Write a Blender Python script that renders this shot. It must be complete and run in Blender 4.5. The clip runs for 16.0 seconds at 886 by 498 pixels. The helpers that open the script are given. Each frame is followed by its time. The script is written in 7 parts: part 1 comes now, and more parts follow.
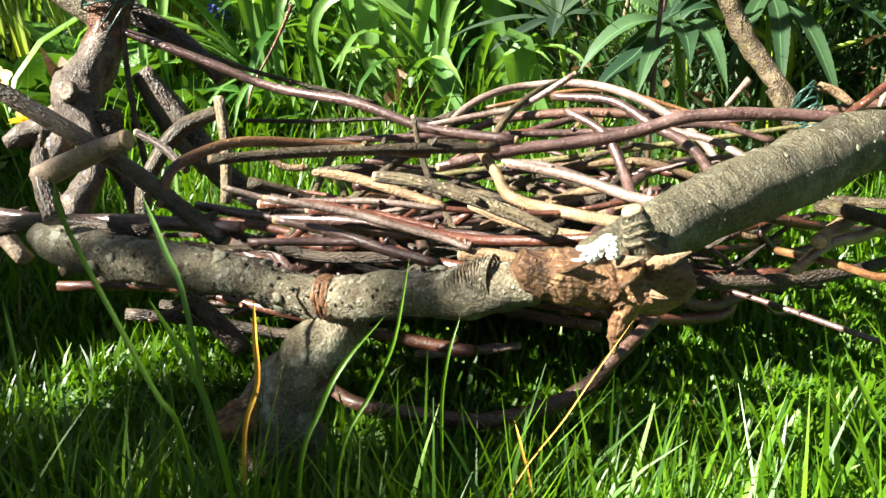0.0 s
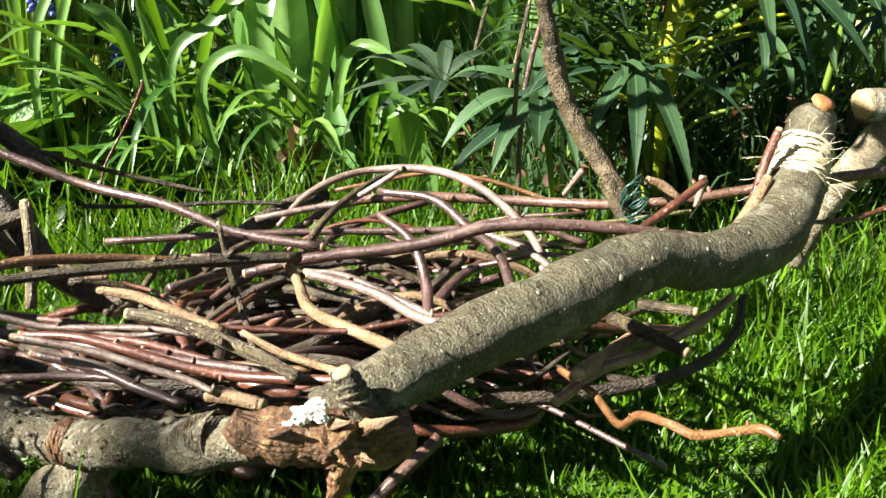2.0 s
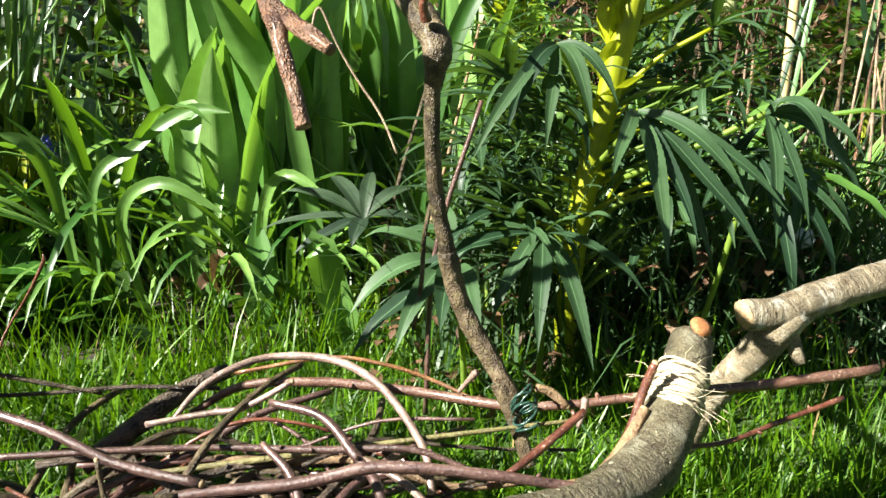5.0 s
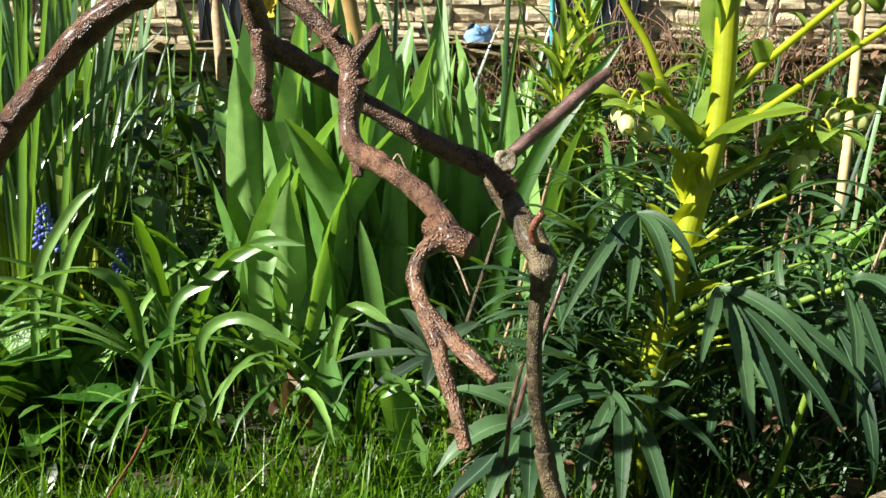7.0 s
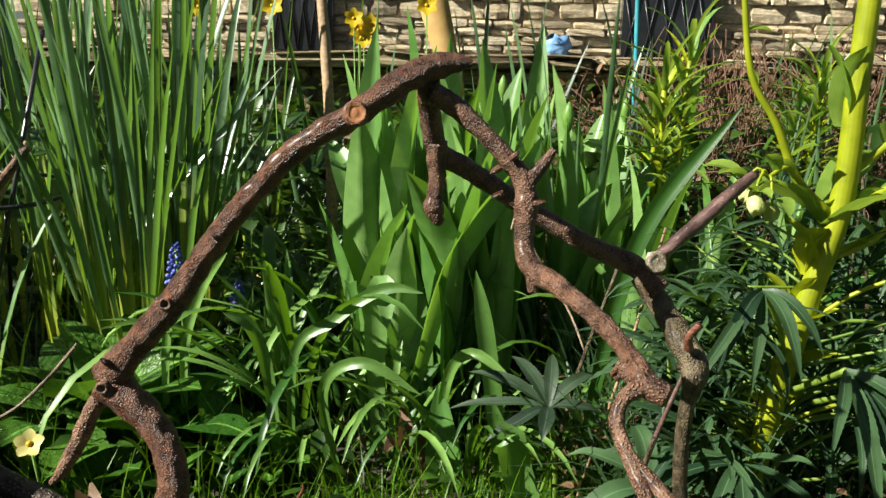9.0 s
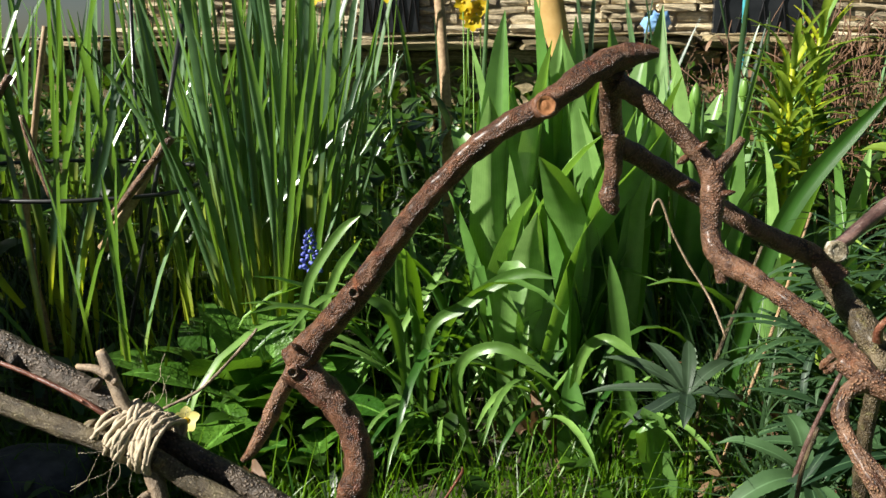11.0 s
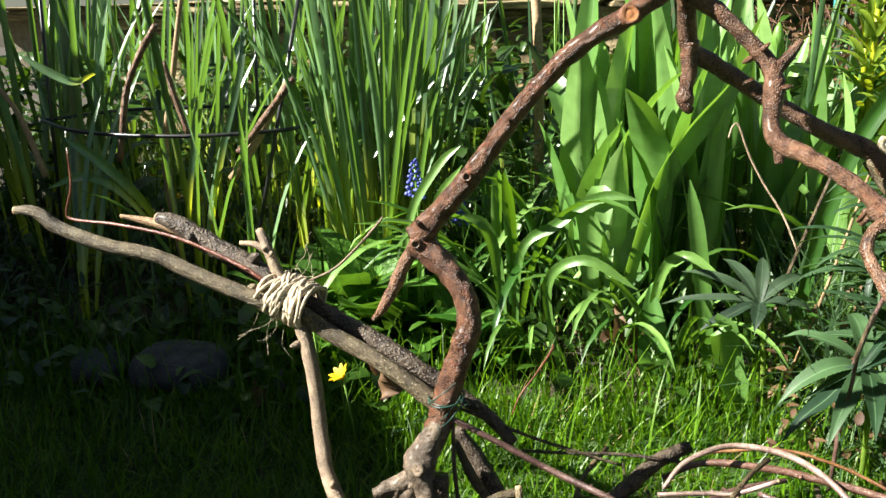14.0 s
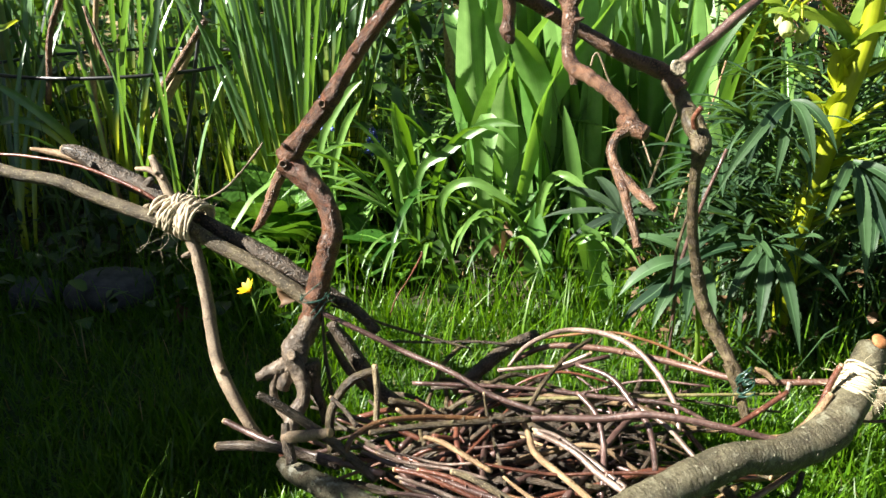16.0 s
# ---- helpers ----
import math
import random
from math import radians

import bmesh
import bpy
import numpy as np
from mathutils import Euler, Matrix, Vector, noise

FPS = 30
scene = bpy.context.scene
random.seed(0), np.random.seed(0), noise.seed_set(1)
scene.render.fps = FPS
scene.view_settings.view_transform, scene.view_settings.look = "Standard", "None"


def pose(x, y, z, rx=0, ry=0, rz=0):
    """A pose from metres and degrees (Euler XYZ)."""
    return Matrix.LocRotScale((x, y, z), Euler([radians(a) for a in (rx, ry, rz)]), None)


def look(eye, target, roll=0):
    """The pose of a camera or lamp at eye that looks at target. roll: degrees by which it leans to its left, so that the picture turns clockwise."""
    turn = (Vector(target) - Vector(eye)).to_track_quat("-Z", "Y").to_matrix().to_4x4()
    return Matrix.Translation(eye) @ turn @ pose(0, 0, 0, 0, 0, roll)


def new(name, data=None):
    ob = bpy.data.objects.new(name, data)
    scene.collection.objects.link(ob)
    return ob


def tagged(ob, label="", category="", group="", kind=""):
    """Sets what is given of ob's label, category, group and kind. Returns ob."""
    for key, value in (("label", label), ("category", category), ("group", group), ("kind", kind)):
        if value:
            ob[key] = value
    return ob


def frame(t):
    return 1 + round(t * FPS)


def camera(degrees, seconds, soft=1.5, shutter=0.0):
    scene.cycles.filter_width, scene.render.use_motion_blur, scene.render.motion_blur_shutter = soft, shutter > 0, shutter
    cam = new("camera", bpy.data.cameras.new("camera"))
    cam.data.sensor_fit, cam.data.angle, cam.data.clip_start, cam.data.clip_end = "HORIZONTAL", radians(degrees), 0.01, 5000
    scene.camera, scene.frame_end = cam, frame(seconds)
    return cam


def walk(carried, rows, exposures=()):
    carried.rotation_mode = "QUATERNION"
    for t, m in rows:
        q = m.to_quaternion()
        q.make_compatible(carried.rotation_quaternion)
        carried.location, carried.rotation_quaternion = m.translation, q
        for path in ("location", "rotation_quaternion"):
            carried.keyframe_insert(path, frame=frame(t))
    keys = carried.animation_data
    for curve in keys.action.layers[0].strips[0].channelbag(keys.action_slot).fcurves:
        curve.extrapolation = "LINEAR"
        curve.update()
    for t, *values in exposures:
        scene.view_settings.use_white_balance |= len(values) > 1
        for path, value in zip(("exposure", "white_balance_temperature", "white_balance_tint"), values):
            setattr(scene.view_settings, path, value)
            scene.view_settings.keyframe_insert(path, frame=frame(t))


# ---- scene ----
cam = camera(58.0, 16.0)
PATH = [
    (0, (0.018, 0.019, 0.209), (0.013, 1.936, -0.36), -2.7),
    (0.5, (0.046, 0.023, 0.221), (0.034, 1.942, -0.344), -2.9),
    (1, (0.068, 0.025, 0.229), (0.066, 1.946, -0.328), -2.9),
    (1.5, (0.092, 0.027, 0.235), (0.133, 1.949, -0.317), -2.5),
    (2, (0.11, 0.032, 0.254), (0.179, 1.956, -0.286), -2.2),
    (2.5, (0.13, 0.03, 0.275), (0.237, 1.957, -0.25), -1.9),
    (3, (0.157, 0.031, 0.294), (0.309, 1.957, -0.222), -1.6),
    (3.2, (0.166, 0.031, 0.307), (0.332, 1.957, -0.206), -1.7),
    (5.3, (0.148, 0.053, 0.377), (0.326, 1.993, -0.077), -0.2),
    (5.5, (0.142, 0.054, 0.387), (0.31, 1.997, -0.056), -0.4),
    (6, (0.132, 0.05, 0.416), (0.28, 2.004, 0.015), -0.3),
    (6.5, (0.122, 0.054, 0.447), (0.254, 2.014, 0.07), 0.1),
    (7, (0.103, 0.058, 0.477), (0.225, 2.02, 0.105), 0.4),
    (7.5, (0.08, 0.067, 0.506), (0.197, 2.026, 0.12), 0.5),
    (8, (0.05, 0.069, 0.526), (0.144, 2.024, 0.118), 0.2),
    (8.2, (0.044, 0.055, 0.534), (0.11, 2.015, 0.138), 0.6),
    (10.3, (-0.014, 0.031, 0.58), (-0.123, 1.975, 0.123), -0.1),
    (10.5, (-0.024, 0.031, 0.577), (-0.161, 1.972, 0.116), -0.1),
    (11, (-0.044, 0.026, 0.569), (-0.24, 1.962, 0.109), -0.2),
    (11.5, (-0.053, 0.012, 0.561), (-0.282, 1.945, 0.101), -0.2),
    (12, (-0.071, 0.001, 0.553), (-0.316, 1.931, 0.09), -0.2),
    (12.5, (-0.085, -0.013, 0.538), (-0.364, 1.909, 0.059), -0.4),
    (13, (-0.087, -0.036, 0.536), (-0.435, 1.87, 0.041), -1.0),
    (13.5, (-0.072, -0.074, 0.532), (-0.463, 1.821, 0.025), -1.2),
    (14, (-0.042, -0.104, 0.531), (-0.443, 1.784, 0.006), -1.1),
    (14.5, (-0.012, -0.128, 0.53), (-0.429, 1.749, -0.022), -1.4),
    (15, (0.027, -0.153, 0.525), (-0.393, 1.712, -0.062), -1.6),
    (15.5, (0.063, -0.177, 0.523), (-0.35, 1.674, -0.112), -2.2),
    (16, (0.09, -0.2, 0.535), (-0.247, 1.655, -0.132), -2.3),
]
BASE = 2.0  # stops
walk(cam, [(t, look(eye, target, roll)) for t, eye, target, roll in PATH],
     [(t, BASE + e) for t, e in ((0.0, 0.42), (1.5, 0.1), (3.0, 0.22), (5.5, -0.04), (7.0, -0.34), (8.0, -0.6), (10.5, -0.73), (12.0, -0.64), (13.0, -0.29), (14.5, 0.03), (16.0, 0.02))])

# ---- world and light ----
SUN_DIR = Vector((-0.739, -0.273, 0.616)).normalized()
sky_world = bpy.data.worlds.new("sky")
scene.world = sky_world
sky_world.use_nodes = True
wn = sky_world.node_tree
sky = wn.nodes.new("ShaderNodeTexSky")
sky.sky_type, sky.sun_disc = "NISHITA", False
sky.sun_elevation = math.asin(SUN_DIR.z)
sky.sun_rotation = math.atan2(SUN_DIR.x, SUN_DIR.y)
wn.nodes["Background"].inputs["Strength"].default_value = 0.0165
wn.links.new(sky.outputs["Color"], wn.nodes["Background"].inputs["Color"])
sun = new("sun", bpy.data.lights.new("sun", "SUN"))
sun.data.energy, sun.data.angle, sun.data.color = 5.0, radians(0.6), (1.0, 0.965, 0.88)
sun.matrix_world = look(SUN_DIR * 20, (0, 0, 0))


# ---- materials ----
def nodes_of(name):
    m = bpy.data.materials.new(name)
    m.use_nodes = True
    t = m.node_tree
    return m, t, t.nodes["Principled BSDF"], t.nodes["Material Output"]


def link(t, a, b):
    t.links.new(a, b)


def ramp(t, fac, stops):
    r = t.nodes.new("ShaderNodeValToRGB")
    e = r.color_ramp.elements
    while len(e) < len(stops):
        e.new(0.5)
    for el, (p, c) in zip(e, stops):
        el.position, el.color = p, (*c, 1)
    link(t, fac, r.inputs["Fac"])
    return r.outputs["Color"]


def noise_tex(t, scale, detail=4, coords="Object", stretch=None, rough=0.6):
    c = t.nodes.new("ShaderNodeTexCoord")
    n = t.nodes.new("ShaderNodeTexNoise")
    n.inputs["Scale"].default_value, n.inputs["Detail"].default_value = scale, detail
    n.inputs["Roughness"].default_value = rough
    out = c.outputs[coords]
    if stretch:
        mp = t.nodes.new("ShaderNodeMapping")
        mp.inputs["Scale"].default_value = stretch
        link(t, out, mp.inputs["Vector"])
        out = mp.outputs["Vector"]
    link(t, out, n.inputs["Vector"])
    return n.outputs["Fac"]


def mix(t, a, b, fac, mode="MIX"):
    m = t.nodes.new("ShaderNodeMix")
    m.data_type, m.blend_type = "RGBA", mode
    for socket, v in ((m.inputs["Factor"], fac), (m.inputs["A"], a), (m.inputs["B"], b)):
        if isinstance(v, (int, float)):
            socket.default_value = v
        elif isinstance(v, tuple):
            socket.default_value = (*v, 1)
        else:
            link(t, v, socket)
    return m.outputs["Result"]


def bump(t, height, strength, distance, bsdf):
    b = t.nodes.new("ShaderNodeBump")
    b.inputs["Strength"].default_value, b.inputs["Distance"].default_value = strength, distance
    link(t, height, b.inputs["Height"])
    link(t, b.outputs["Normal"], bsdf.inputs["Normal"])


def round_stem(t, around, along):
    """Coordinates that run round a stick and along it, with no seam."""
    uv = t.nodes.new("ShaderNodeTexCoord").outputs["UV"]
    sep = t.nodes.new("ShaderNodeSeparateXYZ")
    link(t, uv, sep.inputs[0])
    turn = t.nodes.new("ShaderNodeMath")
    turn.operation = "MULTIPLY"
    turn.inputs[1].default_value = 2 * math.pi
    link(t, sep.outputs["X"], turn.inputs[0])
    both = t.nodes.new("ShaderNodeCombineXYZ")
    for socket, op in (("X", "COSINE"), ("Y", "SINE")):
        m = t.nodes.new("ShaderNodeMath")
        m.operation = op
        link(t, turn.outputs[0], m.inputs[0])
        link(t, m.outputs[0], both.inputs[socket])
    link(t, sep.outputs["Y"], both.inputs["Z"])
    mp = t.nodes.new("ShaderNodeMapping")
    mp.inputs["Scale"].default_value = (around / 6.28, around / 6.28, along)
    link(t, both.outputs[0], mp.inputs["Vector"])
    return mp.outputs["Vector"]


def bark(name, dark, mid, light, dots=None, dot_size=420, rough=0.6, relief=0.0012, fine=700, wrinkle=(5, 90, 1), patchy=True, sheen=0.0, pimple=None, stain=None):
    """Bark: blotches, fine grain, creases round the stick, pale pores or pimples."""
    m, t, b, o = nodes_of(name)
    relief *= 2.2
    if pimple:
        dark, mid = tuple(c * 0.5 for c in dark), tuple(c * 0.72 for c in mid)
    big = noise_tex(t, 60, 3)
    grain = noise_tex(t, fine, 5)
    col = ramp(t, big, [(0.32, dark), (0.52, mid), (0.72, light)])
    cr = t.nodes.new("ShaderNodeTexNoise")
    cr.inputs["Scale"].default_value, cr.inputs["Detail"].default_value = 1.0, 4
    link(t, round_stem(t, wrinkle[0], wrinkle[1]), cr.inputs["Vector"])
    crease = cr.outputs["Fac"]
    col = mix(t, col, ramp(t, crease, [(0.36, (0.45, 0.42, 0.4)), (0.58, (1.15, 1.15, 1.15))]), 0.75, "MULTIPLY")
    col = mix(t, col, ramp(t, grain, [(0.35, tuple(c * 0.45 for c in dark)), (0.65, light)]), 0.38)
    if stain:
        col = mix(t, col, stain[0], ramp(t, noise_tex(t, 130, 5, rough=0.7), [(stain[1], (0, 0, 0)), (stain[1] + 0.07, (0.85, 0.85, 0.85))]))
        col = mix(t, col, stain[2], ramp(t, noise_tex(t, 48, 6, "Object", (1, 1.3, 0.8), 0.7), [(0.56, (0, 0, 0)), (0.64, (0.8, 0.8, 0.8))]))
    info = t.nodes.new("ShaderNodeObjectInfo")
    hv = t.nodes.new("ShaderNodeHueSaturation")
    mr = t.nodes.new("ShaderNodeMapRange")
    mr.inputs["To Min"].default_value, mr.inputs["To Max"].default_value = 0.62, 1.15
    link(t, info.outputs["Random"], mr.inputs["Value"])
    link(t, mr.outputs["Result"], hv.inputs["Value"])
    link(t, col, hv.inputs["Color"])
    col = hv.outputs["Color"]
    v = t.nodes.new("ShaderNodeTexVoronoi")
    if pimple:
        v.inputs["Scale"].default_value = 1.0
        link(t, round_stem(t, *pimple), v.inputs["Vector"])
        spot = ramp(t, v.outputs["Distance"], [(0.12, (1, 1, 1)), (0.5, (0, 0, 0))])
        worn = ramp(t, noise_tex(t, 90, 4), [(0.38, (0.25, 0.25, 0.25)), (0.62, (1, 1, 1))])
        spot = mix(t, (0.5, 0.5, 0.5), spot, worn)
        col = mix(t, mix(t, col, (0.35, 0.3, 0.28), 0.8, "MULTIPLY"), col, spot)
    else:
        v.inputs["Scale"].default_value = dot_size
        c = t.nodes.new("ShaderNodeTexCoord")
        link(t, c.outputs["Object"], v.inputs["Vector"])
        spot = ramp(t, v.outputs["Distance"], [(0.16, (1, 1, 1)), (0.30, (0, 0, 0))])
    if dots:
        col = mix(t, col, dots, mix(t, (0, 0, 0), spot, ramp(t, big, [(0.4, (0, 0, 0)), (0.7, (0.8, 0.8, 0.8))]) if patchy else 0.6))
    add = t.nodes.new("ShaderNodeMath")
    add.operation = "MULTIPLY_ADD"
    link(t, spot, add.inputs[0])
    add.inputs[1].default_value = 1.6 if pimple else 0.25
    link(t, grain, add.inputs[2])
    both = t.nodes.new("ShaderNodeMath")
    both.operation = "MULTIPLY_ADD"
    link(t, crease, both.inputs[0])
    both.inputs[1].default_value = 1.5
    link(t, add.outputs[0], both.inputs[2])
    link(t, col, b.inputs["Base Color"])
    b.inputs["Roughness"].default_value = rough
    b.inputs["Specular IOR Level"].default_value = 0.4
    b.inputs["Coat Weight"].default_value, b.inputs["Coat Roughness"].default_value = sheen, 0.28
    bump(t, both.outputs[0], 0.9, relief, b)
    return m


def leaf(name, dark, light, glow, trans=0.4, rough=0.35, vein=0.0, per="object", base=None, spec=0.5, crinkle=0.0, coat=0.0, rib=0.0):
    """Leaf: tint by piece, stripes along the blade, a pale midrib, and light through it."""
    m, t, b, o = nodes_of(name)
    if per == "object":
        rnd = t.nodes.new("ShaderNodeObjectInfo").outputs["Random"]
    else:
        rnd = t.nodes.new("ShaderNodeNewGeometry").outputs["Random Per Island"]
    col = ramp(t, rnd, [(0.0, dark), (1.0, light)])
    blot = noise_tex(t, 35, 4)
    col = mix(t, col, ramp(t, blot, [(0.3, (0.55, 0.6, 0.5)), (0.7, (1.15, 1.12, 1.1))]), 0.8, "MULTIPLY")
    uv = t.nodes.new("ShaderNodeTexCoord").outputs["UV"]
    if base:
        sep = t.nodes.new("ShaderNodeSeparateXYZ")
        link(t, uv, sep.inputs[0])
        col = mix(t, base, col, ramp(t, sep.outputs["Y"], [(0.12, (0, 0, 0)), (0.47, (1, 1, 1))]))
    w = t.nodes.new("ShaderNodeTexWave")
    w.bands_direction = "X"
    w.inputs["Scale"].default_value, w.inputs["Distortion"].default_value = 5.0, 0.4
    link(t, uv, w.inputs["Vector"])
    if vein:
        col = mix(t, col, ramp(t, w.outputs["Fac"], [(0.2, (0.75, 0.78, 0.7)), (0.8, (1.12, 1.1, 1.1))]), vein, "MULTIPLY")
    if rib:
        across = t.nodes.new("ShaderNodeSeparateXYZ")
        link(t, uv, across.inputs[0])
        off = t.nodes.new("ShaderNodeMath")
        off.operation = "PINGPONG"
        off.inputs[1].default_value = 0.5
        link(t, across.outputs["X"], off.inputs[0])
        col = mix(t, col, tuple(min(1, c * 2.2 + 0.03) for c in light), ramp(t, off.outputs[0], [(0.45, (0, 0, 0)), (0.485, (rib, rib, rib))]))
    link(t, col, b.inputs["Base Color"])
    b.inputs["Roughness"].default_value = rough
    b.inputs["Specular IOR Level"].default_value = spec
    b.inputs["Coat Weight"].default_value, b.inputs["Coat Roughness"].default_value = coat, 0.22
    if crinkle:
        bump(t, noise_tex(t, 95, 2), 1.0, crinkle, b)
    else:
        bump(t, w.outputs["Fac"], 0.1, 0.0005, b)
    tr = t.nodes.new("ShaderNodeBsdfTranslucent")
    link(t, mix(t, col, glow, 0.6), tr.inputs["Color"])
    ms = t.nodes.new("ShaderNodeMixShader")
    ms.inputs[0].default_value = trans
    link(t, b.outputs[0], ms.inputs[1])
    link(t, tr.outputs[0], ms.inputs[2])
    link(t, ms.outputs[0], o.inputs["Surface"])
    return m


def plain(name, a, c, scale=80, rough=0.6, relief=0.0006, metal=0.0):
    m, t, b, o = nodes_of(name)
    n = noise_tex(t, scale, 5)
    link(t, ramp(t, n, [(0.3, a), (0.7, c)]), b.inputs["Base Color"])
    b.inputs["Roughness"].default_value, b.inputs["Metallic"].default_value = rough, metal
    bump(t, n, 0.7, relief, b)
    return m


def stone_paint(name, a, c, scale):
    """Rough stone: blotches, pits and a tone of its own for each stone."""
    m, t, b, o = nodes_of(name)
    n = noise_tex(t, scale, 6, "Generated", None, 0.7)
    n2 = noise_tex(t, 5, 4, "Generated")
    col = mix(t, ramp(t, n, [(0.3, a), (0.7, c)]), ramp(t, n2, [(0.35, (0.55, 0.55, 0.5)), (0.65, (1.1, 1.08, 1.0))]), 0.8, "MULTIPLY")
    rnd = t.nodes.new("ShaderNodeObjectInfo").outputs["Random"]
    col = mix(t, col, ramp(t, rnd, [(0.0, (0.5, 0.48, 0.45)), (0.5, (1.0, 0.95, 0.85)), (1.0, (1.2, 1.2, 1.2))]), 1.0, "MULTIPLY")
    link(t, col, b.inputs["Base Color"])
    b.inputs["Roughness"].default_value = 0.9
    bump(t, n, 0.8, 0.012, b)
    return m


LOG_LICHEN = bark("lichened_log_bark", (0.05, 0.04, 0.022), (0.22, 0.185, 0.105), (0.45, 0.4, 0.27), (0.62, 0.57, 0.42), 330, 0.6, 0.0009, 900, (9, 60, 1), True, 0.0, None, ((0.1, 0.05, 0.022), 0.55, (0.52, 0.51, 0.41)))
MATS = {
    "dark": bark("pimpled_brown_bark", (0.035, 0.011, 0.006), (0.09, 0.03, 0.014), (0.21, 0.08, 0.037), (0.5, 0.235, 0.12), 330, 0.38, 0.0008, 800, (14, 40, 1), False, 0.14, (46, 260), ((0.27, 0.06, 0.018), 0.56, (0.06, 0.03, 0.016))),
    "darkthin": bark("pimpled_thin_limb_bark", (0.035, 0.012, 0.007), (0.095, 0.036, 0.018), (0.22, 0.095, 0.048), (0.48, 0.26, 0.15), 330, 0.4, 0.0007, 800, (9, 40, 1), False, 0.14, (24, 220), ((0.22, 0.066, 0.023), 0.57, (0.065, 0.034, 0.018))),
    "brown": bark("brown_bark", (0.06, 0.042, 0.02), (0.17, 0.122, 0.06), (0.3, 0.23, 0.125), (0.33, 0.26, 0.15), 420, 0.48, 0.0005, 800, (14, 40, 1), True, 0.05, (34, 180), ((0.22, 0.2, 0.075), 0.56, (0.11, 0.068, 0.036))),
    "foot": bark("weathered_foot_bark", (0.035, 0.023, 0.015), (0.12, 0.083, 0.054), (0.36, 0.275, 0.19), (0.42, 0.33, 0.24), 420, 0.45, 0.0007, 800, (12, 30, 1), True, 0.1, None, ((0.05, 0.032, 0.02), 0.53, (0.36, 0.27, 0.185))),
    "red": bark("reddish_bark", (0.06, 0.022, 0.012), (0.18, 0.07, 0.035), (0.38, 0.185, 0.1), (0.54, 0.33, 0.2), 420, 0.42, 0.0006, 700, (9, 40, 1), False, 0.12, (16, 185), ((0.3, 0.09, 0.03), 0.58, (0.08, 0.036, 0.02))),
    "purple": bark("purple_twig_bark", (0.03, 0.014, 0.012), (0.082, 0.04, 0.034), (0.22, 0.135, 0.11), (0.28, 0.19, 0.15), 300, 0.3, 0.0003, 700, (3, 10, 1), True, 0.5),
    "redtwig": bark("red_twig_bark", (0.05, 0.015, 0.010), (0.125, 0.038, 0.022), (0.26, 0.105, 0.062), (0.38, 0.25, 0.17), 300, 0.3, 0.0003, 700, (3, 10, 1), True, 0.5),
    "rose": bark("rosy_twig_bark", (0.09, 0.037, 0.026), (0.21, 0.098, 0.064), (0.38, 0.23, 0.16), (0.42, 0.3, 0.21), 300, 0.32, 0.0004, 700, (3, 10, 1), True, 0.4),
    "orange": bark("orange_twig_bark", (0.09, 0.034, 0.014), (0.21, 0.09, 0.035), (0.36, 0.19, 0.08), (0.45, 0.3, 0.15), 350, 0.34, 0.0004, 700, (3, 10, 1), True, 0.4),
    "tan": bark("tan_bark", (0.12, 0.066, 0.03), (0.29, 0.18, 0.088), (0.5, 0.35, 0.2), (0.25, 0.14, 0.08), 300, 0.5, 0.0007, 700, (4, 12, 1)),
    "pale": bark("pale_bark", (0.13, 0.088, 0.055), (0.31, 0.22, 0.14), (0.53, 0.41, 0.28), (0.45, 0.34, 0.24), 250, 0.5, 0.0006, 700, (4, 25, 1)),
    "palegrey": bark("silvery_twig_bark", (0.08, 0.042, 0.032), (0.235, 0.15, 0.115), (0.5, 0.4, 0.33), (0.2, 0.1, 0.07), 280, 0.3, 0.0003, 700, (3, 8, 1), True, 0.5),
    "grey": bark("grey_bark", (0.05, 0.035, 0.019), (0.175, 0.13, 0.068), (0.36, 0.285, 0.165), (0.52, 0.42, 0.26), 330, 0.5, 0.0011, 700, (12, 36, 1), False, 0.06, None, ((0.06, 0.036, 0.02), 0.57, (0.25, 0.21, 0.115))),
    "darkbark": bark("dark_grey_bark", (0.026, 0.02, 0.014), (0.08, 0.06, 0.041), (0.2, 0.155, 0.11), (0.3, 0.22, 0.15), 350, 0.45, 0.0007, 800, (12, 40, 1), False, 0.08, (22, 110), ((0.13, 0.07, 0.035), 0.6, (0.05, 0.036, 0.025))),
    "olive": bark("green_twig_bark", (0.11, 0.1, 0.03), (0.22, 0.2, 0.07), (0.34, 0.3, 0.13), (0.2, 0.15, 0.06), 300, 0.45, 0.0004),
    "log": bark("grey_green_log_bark", (0.028, 0.023, 0.012), (0.096, 0.081, 0.043), (0.195, 0.174, 0.106), (0.33, 0.3, 0.2), 520, 0.55, 0.0010, 900, (13, 120, 1), False, 0.0, None, ((0.05, 0.036, 0.018), 0.56, (0.2, 0.19, 0.13))),
    "greylog": bark("pale_lichen_bark", (0.09, 0.065, 0.03), (0.26, 0.2, 0.11), (0.5, 0.45, 0.33), None, 220, 0.6, 0.0009, 900, (3, 130, 1), True, 0.0, None, ((0.09, 0.06, 0.03), 0.58, (0.55, 0.53, 0.45))),
    "wood": bark("torn_wood", (0.06, 0.025, 0.013), (0.21, 0.095, 0.042), (0.48, 0.27, 0.12), None, 200, 0.5, 0.0011, 500, (26, 8, 1), True, 0.1, None, ((0.6, 0.38, 0.17), 0.58, (0.07, 0.03, 0.018))),
}
